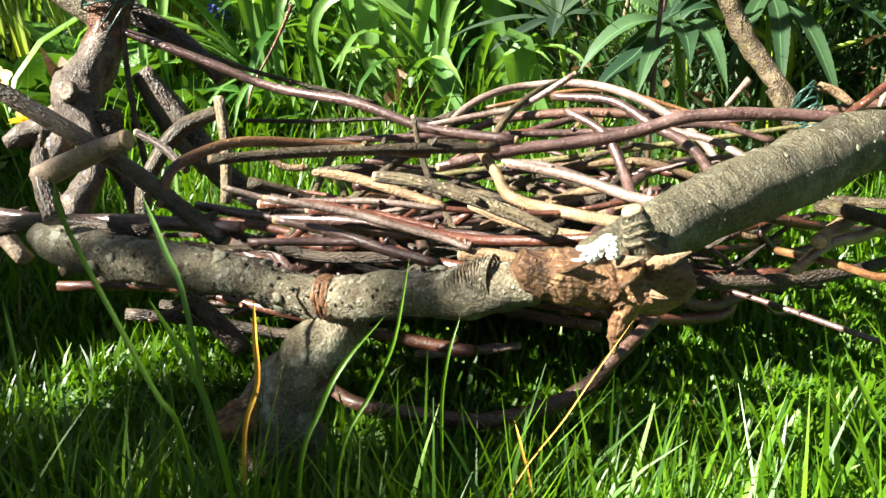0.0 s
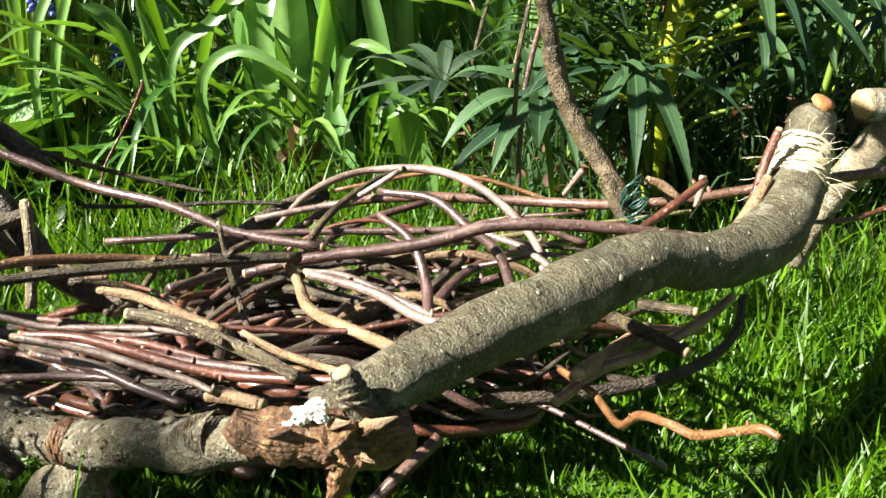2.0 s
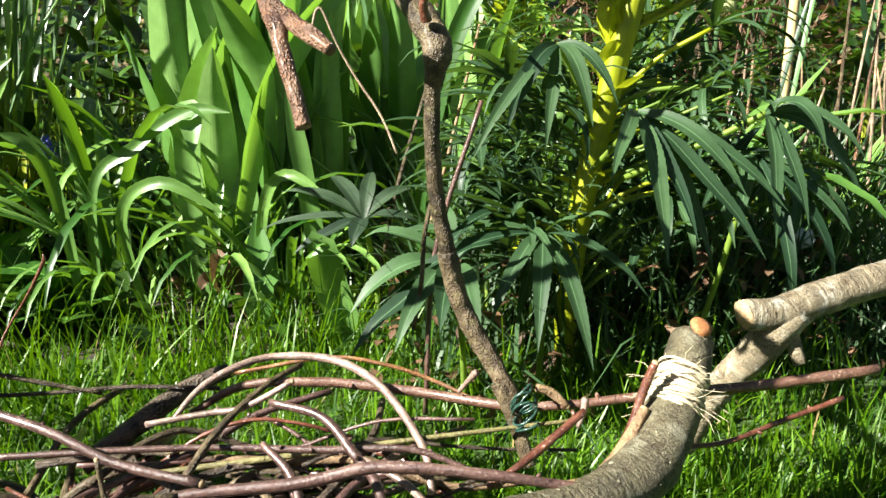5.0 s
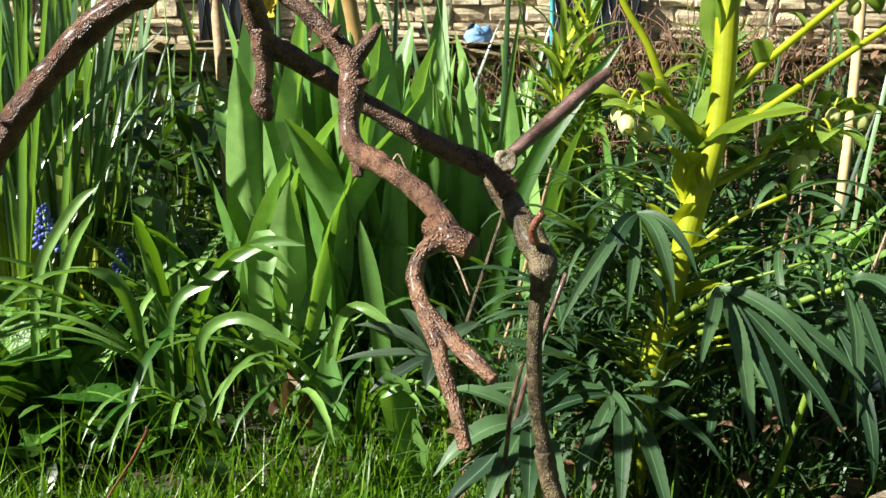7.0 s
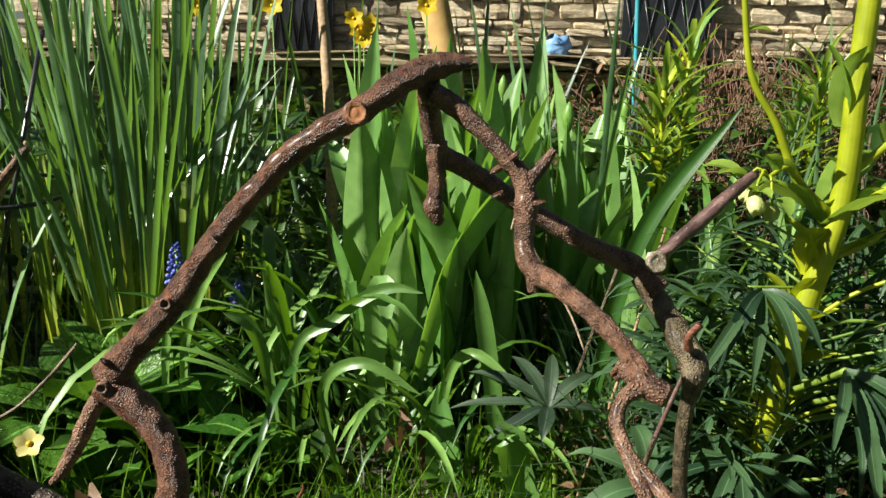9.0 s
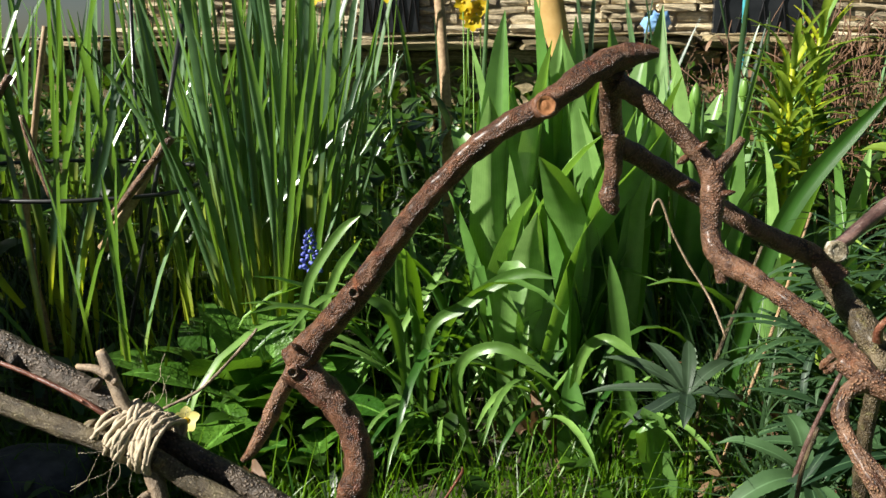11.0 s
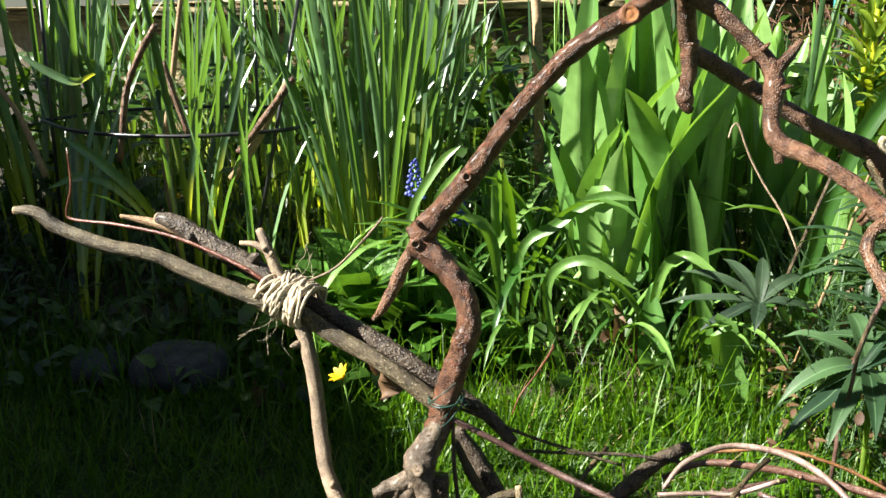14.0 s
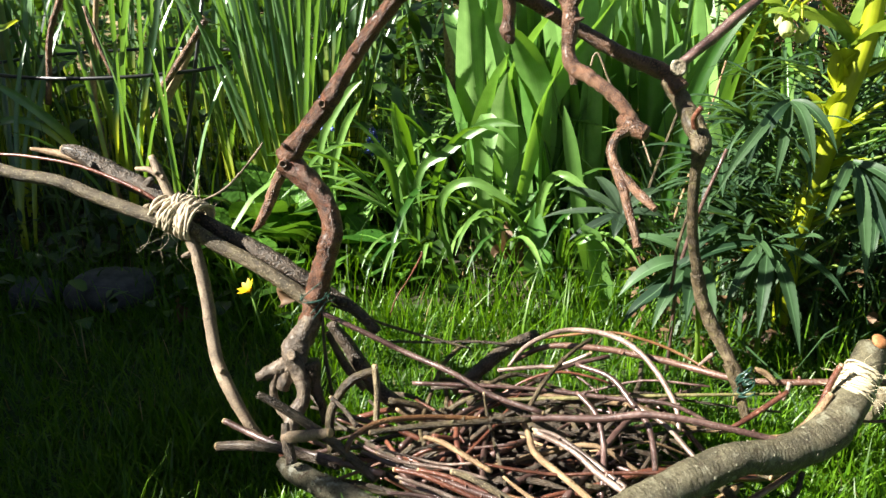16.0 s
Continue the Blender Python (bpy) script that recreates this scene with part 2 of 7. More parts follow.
MATS["lichenlog"] = LOG_LICHEN
LICHEN = plain("grey_lichen", (0.15, 0.14, 0.09), (0.33, 0.31, 0.22), 900, 0.9, 0.0006)
CUT = plain("cut_wood", (0.2, 0.125, 0.06), (0.5, 0.36, 0.2), 500, 0.7, 0.0004)
CUT_ORANGE = plain("orange_cut_wood", (0.24, 0.085, 0.025), (0.46, 0.2, 0.075), 500, 0.7, 0.0006)
FUNGUS = plain("white_fungus", (0.6, 0.57, 0.5), (0.85, 0.83, 0.78), 700, 0.8, 0.001)
JUTE = plain("jute_cord", (0.3, 0.235, 0.15), (0.64, 0.54, 0.39), 1500, 0.85, 0.0008)
JUTE_PALE = plain("bleached_cord", (0.44, 0.35, 0.21), (0.74, 0.65, 0.46), 1500, 0.8, 0.0008)
WIRE = plain("green_wire", (0.01, 0.035, 0.025), (0.03, 0.075, 0.055), 300, 0.3, 0.0001)
BLACK = plain("black_coated_wire", (0.012, 0.012, 0.013), (0.025, 0.025, 0.027), 300, 0.3, 0.0001)
GRASS = leaf("grass_blade", (0.016, 0.068, 0.002), (0.122, 0.252, 0.006), (0.21, 0.44, 0.004), 0.3, 0.42, 0, "island", None, 0.42)
GRASS_DRY = leaf("dry_grass", (0.24, 0.16, 0.06), (0.5, 0.38, 0.18), (0.5, 0.4, 0.15), 0.3, 0.5, 0, "island")
DAFF = leaf("daffodil_leaf", (0.01, 0.036, 0.018), (0.185, 0.33, 0.15), (0.28, 0.56, 0.03), 0.27, 0.32, 0.5, "object", (0.5, 0.54, 0.012), 0.8, 0.0, 0.6)
TULIP = leaf("tulip_leaf", (0.07, 0.19, 0.03), (0.27, 0.45, 0.14), (0.28, 0.56, 0.01), 0.28, 0.42, 0.25, "object", None, 0.6, 0.0, 0.3)
STRAP = leaf("strap_leaf", (0.02, 0.085, 0.009), (0.2, 0.36, 0.085), (0.27, 0.55, 0.01), 0.26, 0.42, 0.4, "object", None, 0.5, 0.0, 0.15)
HELL = leaf("hellebore_leaf", (0.012, 0.036, 0.017), (0.055, 0.112, 0.044), (0.2, 0.4, 0.02), 0.15, 0.52, 0.3, "object", None, 0.34, 0.0, 0.03, 0.4)
HELL_GREY = leaf("grey_hellebore_leaf", (0.016, 0.032, 0.019), (0.038, 0.066, 0.034), (0.12, 0.25, 0.05), 0.1, 0.45, 0.3, "object", None, 0.45, 0.0, 0.0, 0.3)
LIME = leaf("lime_stem", (0.34, 0.39, 0.014), (0.46, 0.5, 0.02), (0.6, 0.68, 0.02), 0.3, 0.4, 0.2, "object")
BRACT = leaf("lime_bract", (0.13, 0.24, 0.03), (0.28, 0.4, 0.07), (0.4, 0.55, 0.05), 0.4, 0.4, 0.3, "object")
BELL = leaf("pale_green_petal", (0.56, 0.6, 0.22), (0.74, 0.76, 0.4), (0.7, 0.75, 0.25), 0.4, 0.45, 0.2, "object")
# Very dark tints: the shade in the bed's gaps is in the colour.
COVER = leaf("cover_leaf_shaded", (0.004, 0.016, 0.0012), (0.044, 0.108, 0.008), (0.18, 0.36, 0.01), 0.13, 0.38, 0.2, "island")
CRINKLE = leaf("crinkled_leaf", (0.025, 0.09, 0.008), (0.08, 0.19, 0.02), (0.2, 0.42, 0.02), 0.22, 0.45, 0.0, "object", None, 0.4, 0.0035, 0.0, 0.6)
BUD = leaf("tulip_bud", (0.16, 0.33, 0.06), (0.25, 0.42, 0.1), (0.35, 0.55, 0.08), 0.25, 0.4, 0.5, "object")
BLUE = leaf("muscari_floret", (0.08, 0.10, 0.5), (0.18, 0.22, 0.75), (0.2, 0.2, 0.8), 0.2, 0.45, 0, "object")
YELLOW = leaf("yellow_petal", (0.75, 0.5, 0.01), (0.85, 0.62, 0.02), (0.9, 0.6, 0.02), 0.3, 0.45, 0.1, "object")
CREAM = leaf("cream_petal", (0.78, 0.66, 0.16), (0.84, 0.75, 0.28), (0.85, 0.75, 0.25), 0.3, 0.5, 0.1, "object")
DEAD = leaf("dead_leaf", (0.08, 0.04, 0.022), (0.22, 0.125, 0.065), (0.3, 0.16, 0.06), 0.15, 0.65, 0.5, "island")
DRY_STEM = plain("dry_stem", (0.2, 0.12, 0.06), (0.42, 0.29, 0.16), 150, 0.7)
CANE = plain("bamboo_cane", (0.42, 0.29, 0.13), (0.62, 0.47, 0.25), 60, 0.5)
SOIL = plain("dark_soil", (0.015, 0.012, 0.007), (0.05, 0.038, 0.02), 45, 0.95, 0.006)
MOSSY = plain("mossy_lawn_soil", (0.02, 0.028, 0.008), (0.045, 0.105, 0.012), 30, 0.95, 0.004)
AMBER = plain("amber_blade", (0.42, 0.2, 0.02), (0.62, 0.36, 0.05), 80, 0.45, 0.0003)
FERN = plain("dead_fern", (0.07, 0.035, 0.02), (0.2, 0.105, 0.055), 120, 0.8)
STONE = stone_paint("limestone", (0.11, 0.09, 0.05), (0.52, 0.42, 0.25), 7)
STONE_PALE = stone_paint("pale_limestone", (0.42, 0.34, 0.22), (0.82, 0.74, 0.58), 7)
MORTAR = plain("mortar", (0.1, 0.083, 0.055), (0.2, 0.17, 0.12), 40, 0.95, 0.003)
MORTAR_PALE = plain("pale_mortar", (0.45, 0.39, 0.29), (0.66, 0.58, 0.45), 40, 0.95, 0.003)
ROCK = plain("dark_rock", (0.02, 0.02, 0.023), (0.08, 0.08, 0.085), 40, 0.85, 0.004)
TIMBER = plain("tan_board", (0.45, 0.27, 0.08), (0.58, 0.38, 0.14), 30, 0.55, 0.0008)
TEAL = plain("teal_stake", (0.02, 0.2, 0.24), (0.05, 0.32, 0.36), 60, 0.5)
GLASS_DARK = plain("dark_window", (0.012, 0.014, 0.016), (0.03, 0.033, 0.036), 6, 0.15)


# ---- building helpers ----
def mesh_of(name, verts, faces, mats, uvs=None, smooth=True, slots=None):
    me = bpy.data.meshes.new(name)
    me.from_pydata([tuple(v) for v in verts], [], faces)
    for m in mats if isinstance(mats, (list, tuple)) else [mats]:
        me.materials.append(m)
    if smooth:
        me.polygons.foreach_set("use_smooth", [True] * len(me.polygons))
    if slots:
        me.polygons.foreach_set("material_index", slots)
    if uvs:
        layer = me.uv_layers.new(name="uv")
        flat = []
        for f in faces:
            us = [uvs[v][0] for v in f]
            wrap = max(us) - min(us) > 0.5 and len(f) == 4 and max(us) < 1
            for v in f:
                flat += [uvs[v][0] + (1 if wrap and uvs[v][0] < 0.5 else 0), uvs[v][1]]
        layer.data.foreach_set("uv", flat)
    me.update()
    return me


def child(name, data, parent, m=None, label=""):
    ob = new(name, data)
    ob.parent = parent
    if m is not None:
        ob.matrix_basis = m
    if label:
        ob["label"] = label
    return ob


def smooth_path(pts, steps):
    """Catmull-Rom through points with radii."""
    p = [Vector(q) for q in pts]
    p = [p[0] * 2 - p[1]] + p + [p[-1] * 2 - p[-2]]
    out = []
    for i in range(1, len(p) - 2):
        for k in range(steps):
            s = k / steps
            a, b, c, d = p[i - 1], p[i], p[i + 1], p[i + 2]
            out.append(0.5 * (2 * b + (c - a) * s + (2 * a - 5 * b + 4 * c - d) * s * s + (3 * b - a - 3 * c + d) * s ** 3))
    out.append(p[-2])
    return out


def tube_geo(pts, steps=5, sides=10, gnarl=0.1, freq=70, cap=True, seed=0, grit=0.0):
    """A tapered, uneven stick along a path of (x, y, z, radius)."""
    path = smooth_path([Vector(q) for q in pts], steps)
    verts, faces, uvs = [], [], []
    n = len(path)
    run = 0.0
    up = Vector((0.31, 0.17, 0.93))
    side = None
    for i, q in enumerate(path):
        c = q.to_3d()
        if i:
            run += (c - path[i - 1].to_3d()).length
        r = max(q[3], 0.0001)
        d = (path[min(i + 1, n - 1)].to_3d() - path[max(i - 1, 0)].to_3d()).normalized()
        if side is None:
            side = d.cross(up).normalized()
        side = (side - d * side.dot(d)).normalized()
        other = d.cross(side)
        for k in range(sides):
            a = 2 * math.pi * k / sides
            o = side * math.cos(a) + other * math.sin(a)
            w = c + o * r
            g = noise.noise(w * freq + Vector((seed, 0, 0))) * gnarl + noise.noise(w * freq * 3.1) * gnarl * 0.45
            if grit:
                g += grit * noise.noise(w * 520)
            verts.append(c + o * r * (1 + g))
            uvs.append((k / sides, run / 0.35))
        if i:
            b = i * sides
            for k in range(sides):
                k2 = (k + 1) % sides
                faces.append((b - sides + k, b - sides + k2, b + k2, b + k))
    if cap:
        faces.append(tuple(range(sides - 1, -1, -1)))
        faces.append(tuple(range((n - 1) * sides, n * sides)))
    return verts, faces, uvs, path


def tube_mesh(name, pts, mat, **kw):
    v, f, u, _ = tube_geo(pts, **kw)
    return mesh_of(name, v, f, mat, u)


def disc_geo(c, d, r, thick=0.0008, sides=12, seed=0):
    """A slightly domed, uneven cut face."""
    d = d.normalized()
    s = d.cross(Vector((0.3, 0.2, 0.9))).normalized()
    o = d.cross(s)
    v, f = [], []
    for ring, (rr, h) in enumerate(((1.0, -thick), (0.95, thick), (0.45, thick * 1.6))):
        for k in range(sides):
            a = 2 * math.pi * k / sides
            w = 1 + 0.12 * noise.noise(Vector((seed * 3.1, k * 0.9, ring)))
            v.append(c + (s * math.cos(a) + o * math.sin(a)) * r * rr * w + d * h)
    for ring in range(2):
        for k in range(sides):
            k2 = (k + 1) % sides
            f.append((ring * sides + k, ring * sides + k2, ring * sides + sides + k2, ring * sides + sides + k))
    f.append(tuple(range(2 * sides, 3 * sides)))
    return v, f


STICK_COUNT = [0]


def stick(name, pts, mat, label, category="twig", group="", cuts="", cut_mat=None, gnarl=0.1, steps=5, sides=10, freq=70, kind="", buds=0):
    """One branch or twig: its bark, its sawn faces and its buds."""
    STICK_COUNT[0] += 1
    seed = STICK_COUNT[0]
    me = tube_mesh(name, pts, MATS[mat], steps=steps, sides=sides, gnarl=gnarl, freq=freq, seed=seed)
    rng = random.Random(seed)
    if not cuts and not buds:
        return tagged(new(name, me), label, category, group, kind)
    top = tagged(new(name), label, category, group, kind)
    top.location = Vector(pts[0][:3])
    inv = Matrix.Translation(-top.location)
    child("bark", me, top, inv)
    for which in cuts:
        a, b = (pts[0], pts[1]) if which == "a" else (pts[-1], pts[-2])
        d = Vector(a[:3]) - Vector(b[:3])
        v, f = disc_geo(Vector(a[:3]) + d.normalized() * 0.0006, d, a[3] * 0.93, seed=seed)
        child("cut_end", mesh_of("cut_end", v, f, cut_mat or CUT), top, inv, "pale sawn wood face")
    for _ in range(buds):
        k = rng.randrange(1, len(pts) - 1)
        p, q = Vector(pts[k]), Vector(pts[k + 1])
        s = rng.random()
        w = p.lerp(q, s)
        d = (q - p).to_3d().normalized()
        o = d.orthogonal().normalized()
        o.rotate(Matrix.Rotation(rng.uniform(0, 6.28), 3, d))
        if o.z < -0.3:
            o = -o
        r = w[3]
        e = w.to_3d() + o * r * 0.7
        tip = e + (o + d * rng.uniform(-0.2, 0.8)) * max(r, 0.0015) * rng.uniform(0.8, 1.6)
        mid = e.lerp(tip, 0.5)
        child("bud", tube_mesh("bud", [(*e, r * 0.55), (*mid, r * 0.5), (*tip, r * 0.18)], MATS[mat], steps=2, sides=6), top, inv)
    return top


def blade_geo(length, width, bend, fold=0.15, segs=6, profile="strap", twist=0.0, cross=2, wave=0.0, seed=0):
    """A leaf that rises along z and arches over towards +y."""
    verts, faces, uvs = [], [], []
    ang, y, z = 0.0, 0.0, 0.0
    step = length / segs
    cols = cross + 1
    for i in range(segs + 1):
        s = i / segs
        if profile == "strap":
            w = width * min(1, 0.55 + s * 1.2) * (1 - max(0, (s - 0.75) / 0.25) ** 2 * 0.92)
        elif profile == "lance":
            w = width * (math.sin(math.pi * min(1, 0.08 + s * 0.92)) ** 0.75 + 0.03)
        elif profile == "broad":
            w = width * (0.4 + 0.6 * math.sin(math.pi * min(0.5, s * 1.1)) ** 1.2) * (1 - max(0, (s - 0.55) / 0.45) ** 2.4 * 0.96)
        else:
            w = width * math.sin(math.pi * (0.06 + s * 0.92)) ** 0.6
        t = twist * s
        for k in range(cols):
            u = k / cross * 2 - 1
            wx = u * w / 2
            dep = abs(u) * w * fold + wave * math.sin(s * 9 + seed + u * 2) * w
            x, dy = wx * math.cos(t) - dep * math.sin(t) * 0.3, wx * math.sin(t)
            verts.append((x, y + dy - dep * math.cos(ang), z + dep * math.sin(ang)))
            uvs.append((k / cross, s))
        ang += bend / segs * (0.4 + 1.2 * s)
        y += math.sin(ang) * step
        z += math.cos(ang) * step
    for i in range(segs):
        for k in range(cross):
            a = i * cols + k
            faces.append((a, a + 1, a + cols + 1, a + cols))
    return verts, faces, uvs


def blade_mesh(name, mat, *args, **kw):
    v, f, u = blade_geo(*args, **kw)
    return mesh_of(name, v, f, mat, u)


def curve_leaf(name, pts, width, mat, parent, fold=0.2, facing=(0, -1, 0.4), label="", profile="strap", teeth=0.0):
    """A leaf along a given midrib."""
    path = [q.to_3d() for q in smooth_path([Vector((*p, 0)) for p in pts], 10 if teeth else 5)]
    n = len(path)
    verts, faces, uvs = [], [], []
    for i, c in enumerate(path):
        s = i / (n - 1)
        d = (path[min(i + 1, n - 1)] - path[max(i - 1, 0)]).normalized()
        side = d.cross(Vector(facing)).normalized()
        nor = side.cross(d)
        if profile == "strap":
            w = width * min(1, 0.5 + s * 1.4) * (1 - max(0, (s - 0.7) / 0.3) ** 2 * 0.93)
        else:
            w = width * (math.sin(math.pi * min(1, 0.1 + s * 0.9)) ** (1.1 if teeth else 0.75) + 0.03) * (1 + teeth * (i % 2))
        for k in (-1, -0.5, 0, 0.5, 1):
            verts.append(c + side * k * w / 2 + nor * (abs(k) * w * fold))
            uvs.append((k / 2 + 0.5, s))
        if i:
            for k in range(4):
                a = (i - 1) * 5 + k
                faces.append((a, a + 1, a + 6, a + 5))
    return child(name, mesh_of(name, verts, faces, mat, uvs), parent, None if parent is None else parent.matrix_world.inverted(), label)


def ground_z(x, y):
    """The lawn rises a little towards the bed."""
    s = max(0.0, min(1.0, (y - 0.25) / 0.9))
    return 0.002 + 0.055 * s * s * (3 - 2 * s) + 0.006 * noise.noise(Vector((x * 4, y * 4, 0)))


# ---- the ground, one sheet ----
def build_ground():
    xs = [-40, -12, -5, -3] + [-2 + 0.05 * i for i in range(81)] + [3, 5, 12, 40]
    ys = [-40, -12, -4, -1.5] + [-0.6 + 0.05 * i for i in range(71)] + [4, 6, 12, 60]
    v = [(x, y, ground_z(x, y)) for y in ys for x in xs]
    nx = len(xs)
    f = [(j * nx + i, j * nx + i + 1, (j + 1) * nx + i + 1, (j + 1) * nx + i) for j in range(len(ys) - 1) for i in range(nx - 1)]
    slots = [1 if ys[j] < 0.88 else 0 for j in range(len(ys) - 1) for _ in range(nx - 1)]
    tagged(new("ground", mesh_of("ground", v, f, [SOIL, MOSSY], None, True, slots)), "dark crumbly garden soil under lawn and flower bed", "ground", kind="structure")


build_ground()


def trample(x, y):
    """Grass is short and mossy round the nest."""
    d = math.hypot((x - 0.05) / 0.34, (y - 0.46) / 0.17)
    return 0.34 + 0.66 * min(1, max(0, (d - 0.8) / 0.4))


def scatter_blades(name, n, place, length, width, mat, label, category, lean=0.5, bend=1.0, seed=1, segs=3, dry=0.0):
    """Many thin blades in one mesh."""
    r = np.random.RandomState(seed)
    rows = segs + 1
    pos = place(r, n)
    n = len(pos)
    ln = length[0] + (length[1] - length[0]) * r.rand(n) ** 1.6
    ln = ln * np.array([trample(p[0], p[1]) for p in pos])
    wd = width[0] + (width[1] - width[0]) * r.rand(n)
    az = r.rand(n) * 2 * np.pi
    tilt = np.abs(r.randn(n)) * lean
    bd = bend * r.rand(n)
    d = np.stack([np.cos(az), np.sin(az)], 1)
    face = az + np.pi / 2 + r.randn(n) * 0.5
    s = np.stack([np.cos(face), np.sin(face)], 1)
    verts = np.zeros((n, rows * 2, 3))
    out, hgt = np.zeros(n), np.zeros(n)
    a = np.minimum(tilt, 1.25)
    for i in range(rows):
        t = i / segs
        w = wd * (1 - t ** 1.7 * 0.93) / 2
        c = np.stack([pos[:, 0] + d[:, 0] * out, pos[:, 1] + d[:, 1] * out, pos[:, 2] + hgt], 1)
        off = np.stack([s[:, 0] * w, s[:, 1] * w, np.zeros(n)], 1)
        verts[:, 2 * i] = c - off
        verts[:, 2 * i + 1] = c + off
        out = out + np.sin(a) * ln / segs
        hgt = hgt + np.cos(a) * ln / segs
        a = np.minimum(a + bd * 1.5 / segs, 2.3)
    me = bpy.data.meshes.new(name)
    base = (np.arange(n) * rows * 2)[:, None, None]
    quad = np.array([[2 * i, 2 * i + 1, 2 * i + 3, 2 * i + 2] for i in range(segs)])[None]
    idx = (base + quad).reshape(-1)
    me.vertices.add(n * rows * 2)
    me.vertices.foreach_set("co", verts.reshape(-1))
    me.loops.add(len(idx))
    me.loops.foreach_set("vertex_index", idx)
    me.polygons.add(n * segs)
    me.polygons.foreach_set("loop_start", np.arange(n * segs) * 4)
    me.polygons.foreach_set("use_smooth", np.ones(n * segs, bool))
    me.materials.append(mat)
    me.update(calc_edges=True)
    return tagged(new(name, me), label, category, kind="stuff")


def bed_edge(x):
    """Where the lawn gives way to the bed."""
    return 0.93 - 0.10 * max(0, x) - 0.25 * max(0, x - 0.2) + 0.05 * math.sin(x * 7)


def in_area(x0, x1, y0, y1, test=None):
    def place(r, n):
        p = np.stack([x0 + (x1 - x0) * r.rand(n), y0 + (y1 - y0) * r.rand(n)], 1)
        keep = [q for q in p if test is None or test(q[0], q[1])]
        return np.array([(x, y, ground_z(x, y) - 0.002) for x, y in keep])
    return place


def clumpy(x, y, f=9):
    return noise.noise(Vector((x * f, y * f, 3.3)))


scatter_blades("lawn_grass", 42000, in_area(-0.45, 0.75, 0.1, 0.62), (0.02, 0.062), (0.0016, 0.0038), GRASS, "short bright green lawn grass in sunlight", "grass", 0.65, 0.9, 1)
scatter_blades("lawn_grass", 60000, in_area(-1.5, 1.1, 0.12, 1.0, lambda x, y: y < bed_edge(x) and not (-0.45 < x < 0.75 and y < 0.62)), (0.02, 0.065), (0.0014, 0.0034), GRASS, "short green lawn grass beside the flower bed", "grass", 0.6, 0.9, 2)
scatter_blades("moss_grass", 26000, in_area(-0.25, 0.5, 0.2, 0.62), (0.02, 0.05), (0.0018, 0.004), GRASS, "short mossy turf under the nest of twigs", "grass", 0.8, 1.2, 13)
scatter_blades("tall_grass", 2600, in_area(-0.35, 0.6, 0.1, 0.6), (0.05, 0.11), (0.0016, 0.004), GRASS, "longer blades standing out of the lawn", "grass", 0.35, 0.9, 3)
scatter_blades("tall_grass", 5200, in_area(-1.3, 0.9, 0.7, 1.15, lambda x, y: -0.17 < y - bed_edge(x) < 0.06), (0.05, 0.14), (0.0018, 0.0036), GRASS, "long grass along the edge of the bed", "grass", 0.4, 1.0, 4)
scatter_blades("tall_grass", 2600, in_area(-0.3, 0.12, 0.12, 0.34), (0.05, 0.11), (0.001, 0.0026), GRASS, "long thin blades at the shaded edge of the lawn", "grass", 0.45, 0.8, 17, 4)
scatter_blades("tall_grass", 1000, in_area(-0.32, 0.26, 0.17, 0.33), (0.05, 0.1), (0.0022, 0.0042), GRASS, "broad long blades at the front edge of the lawn", "grass", 0.4, 0.8, 23, 5)
scatter_blades("dry_grass", 1500, in_area(-1.2, 0.9, 0.12, 1.1), (0.02, 0.07), (0.001, 0.002), GRASS_DRY, "withered straw-coloured blades in the lawn", "dry grass", 0.9, 0.5, 5)


# ---- garden walls ----
def stone_mesh(w, h, d, mat, seed):
    bm = bmesh.new()
    bmesh.ops.create_cube(bm, size=1)
    bmesh.ops.subdivide_edges(bm, edges=bm.edges[:], cuts=1, use_grid_fill=True)
    for v in bm.verts:
        v.co = v.co.lerp(v.co.normalized() * 0.62, 0.3)
        v.co += noise.noise_vector(v.co * 2.3 + Vector((seed * 5.7, 0, 0))) * 0.11
        v.co.x, v.co.y, v.co.z = v.co.x * w, v.co.y * d, v.co.z * h
    me = bpy.data.meshes.new("stone")
    bm.to_mesh(me)
    bm.free()
    me.materials.append(mat)
    return me


def box_mesh(name, x0, x1, y0, y1, z0, z1, mat):
    v = [(x, y, z) for z in (z0, z1) for y in (y0, y1) for x in (x0, x1)]
    f = [(0, 2, 3, 1), (4, 5, 7, 6), (0, 1, 5, 4), (2, 6, 7, 3), (0, 4, 6, 2), (1, 3, 7, 5)]
    return mesh_of(name, v, f, mat, None, False)


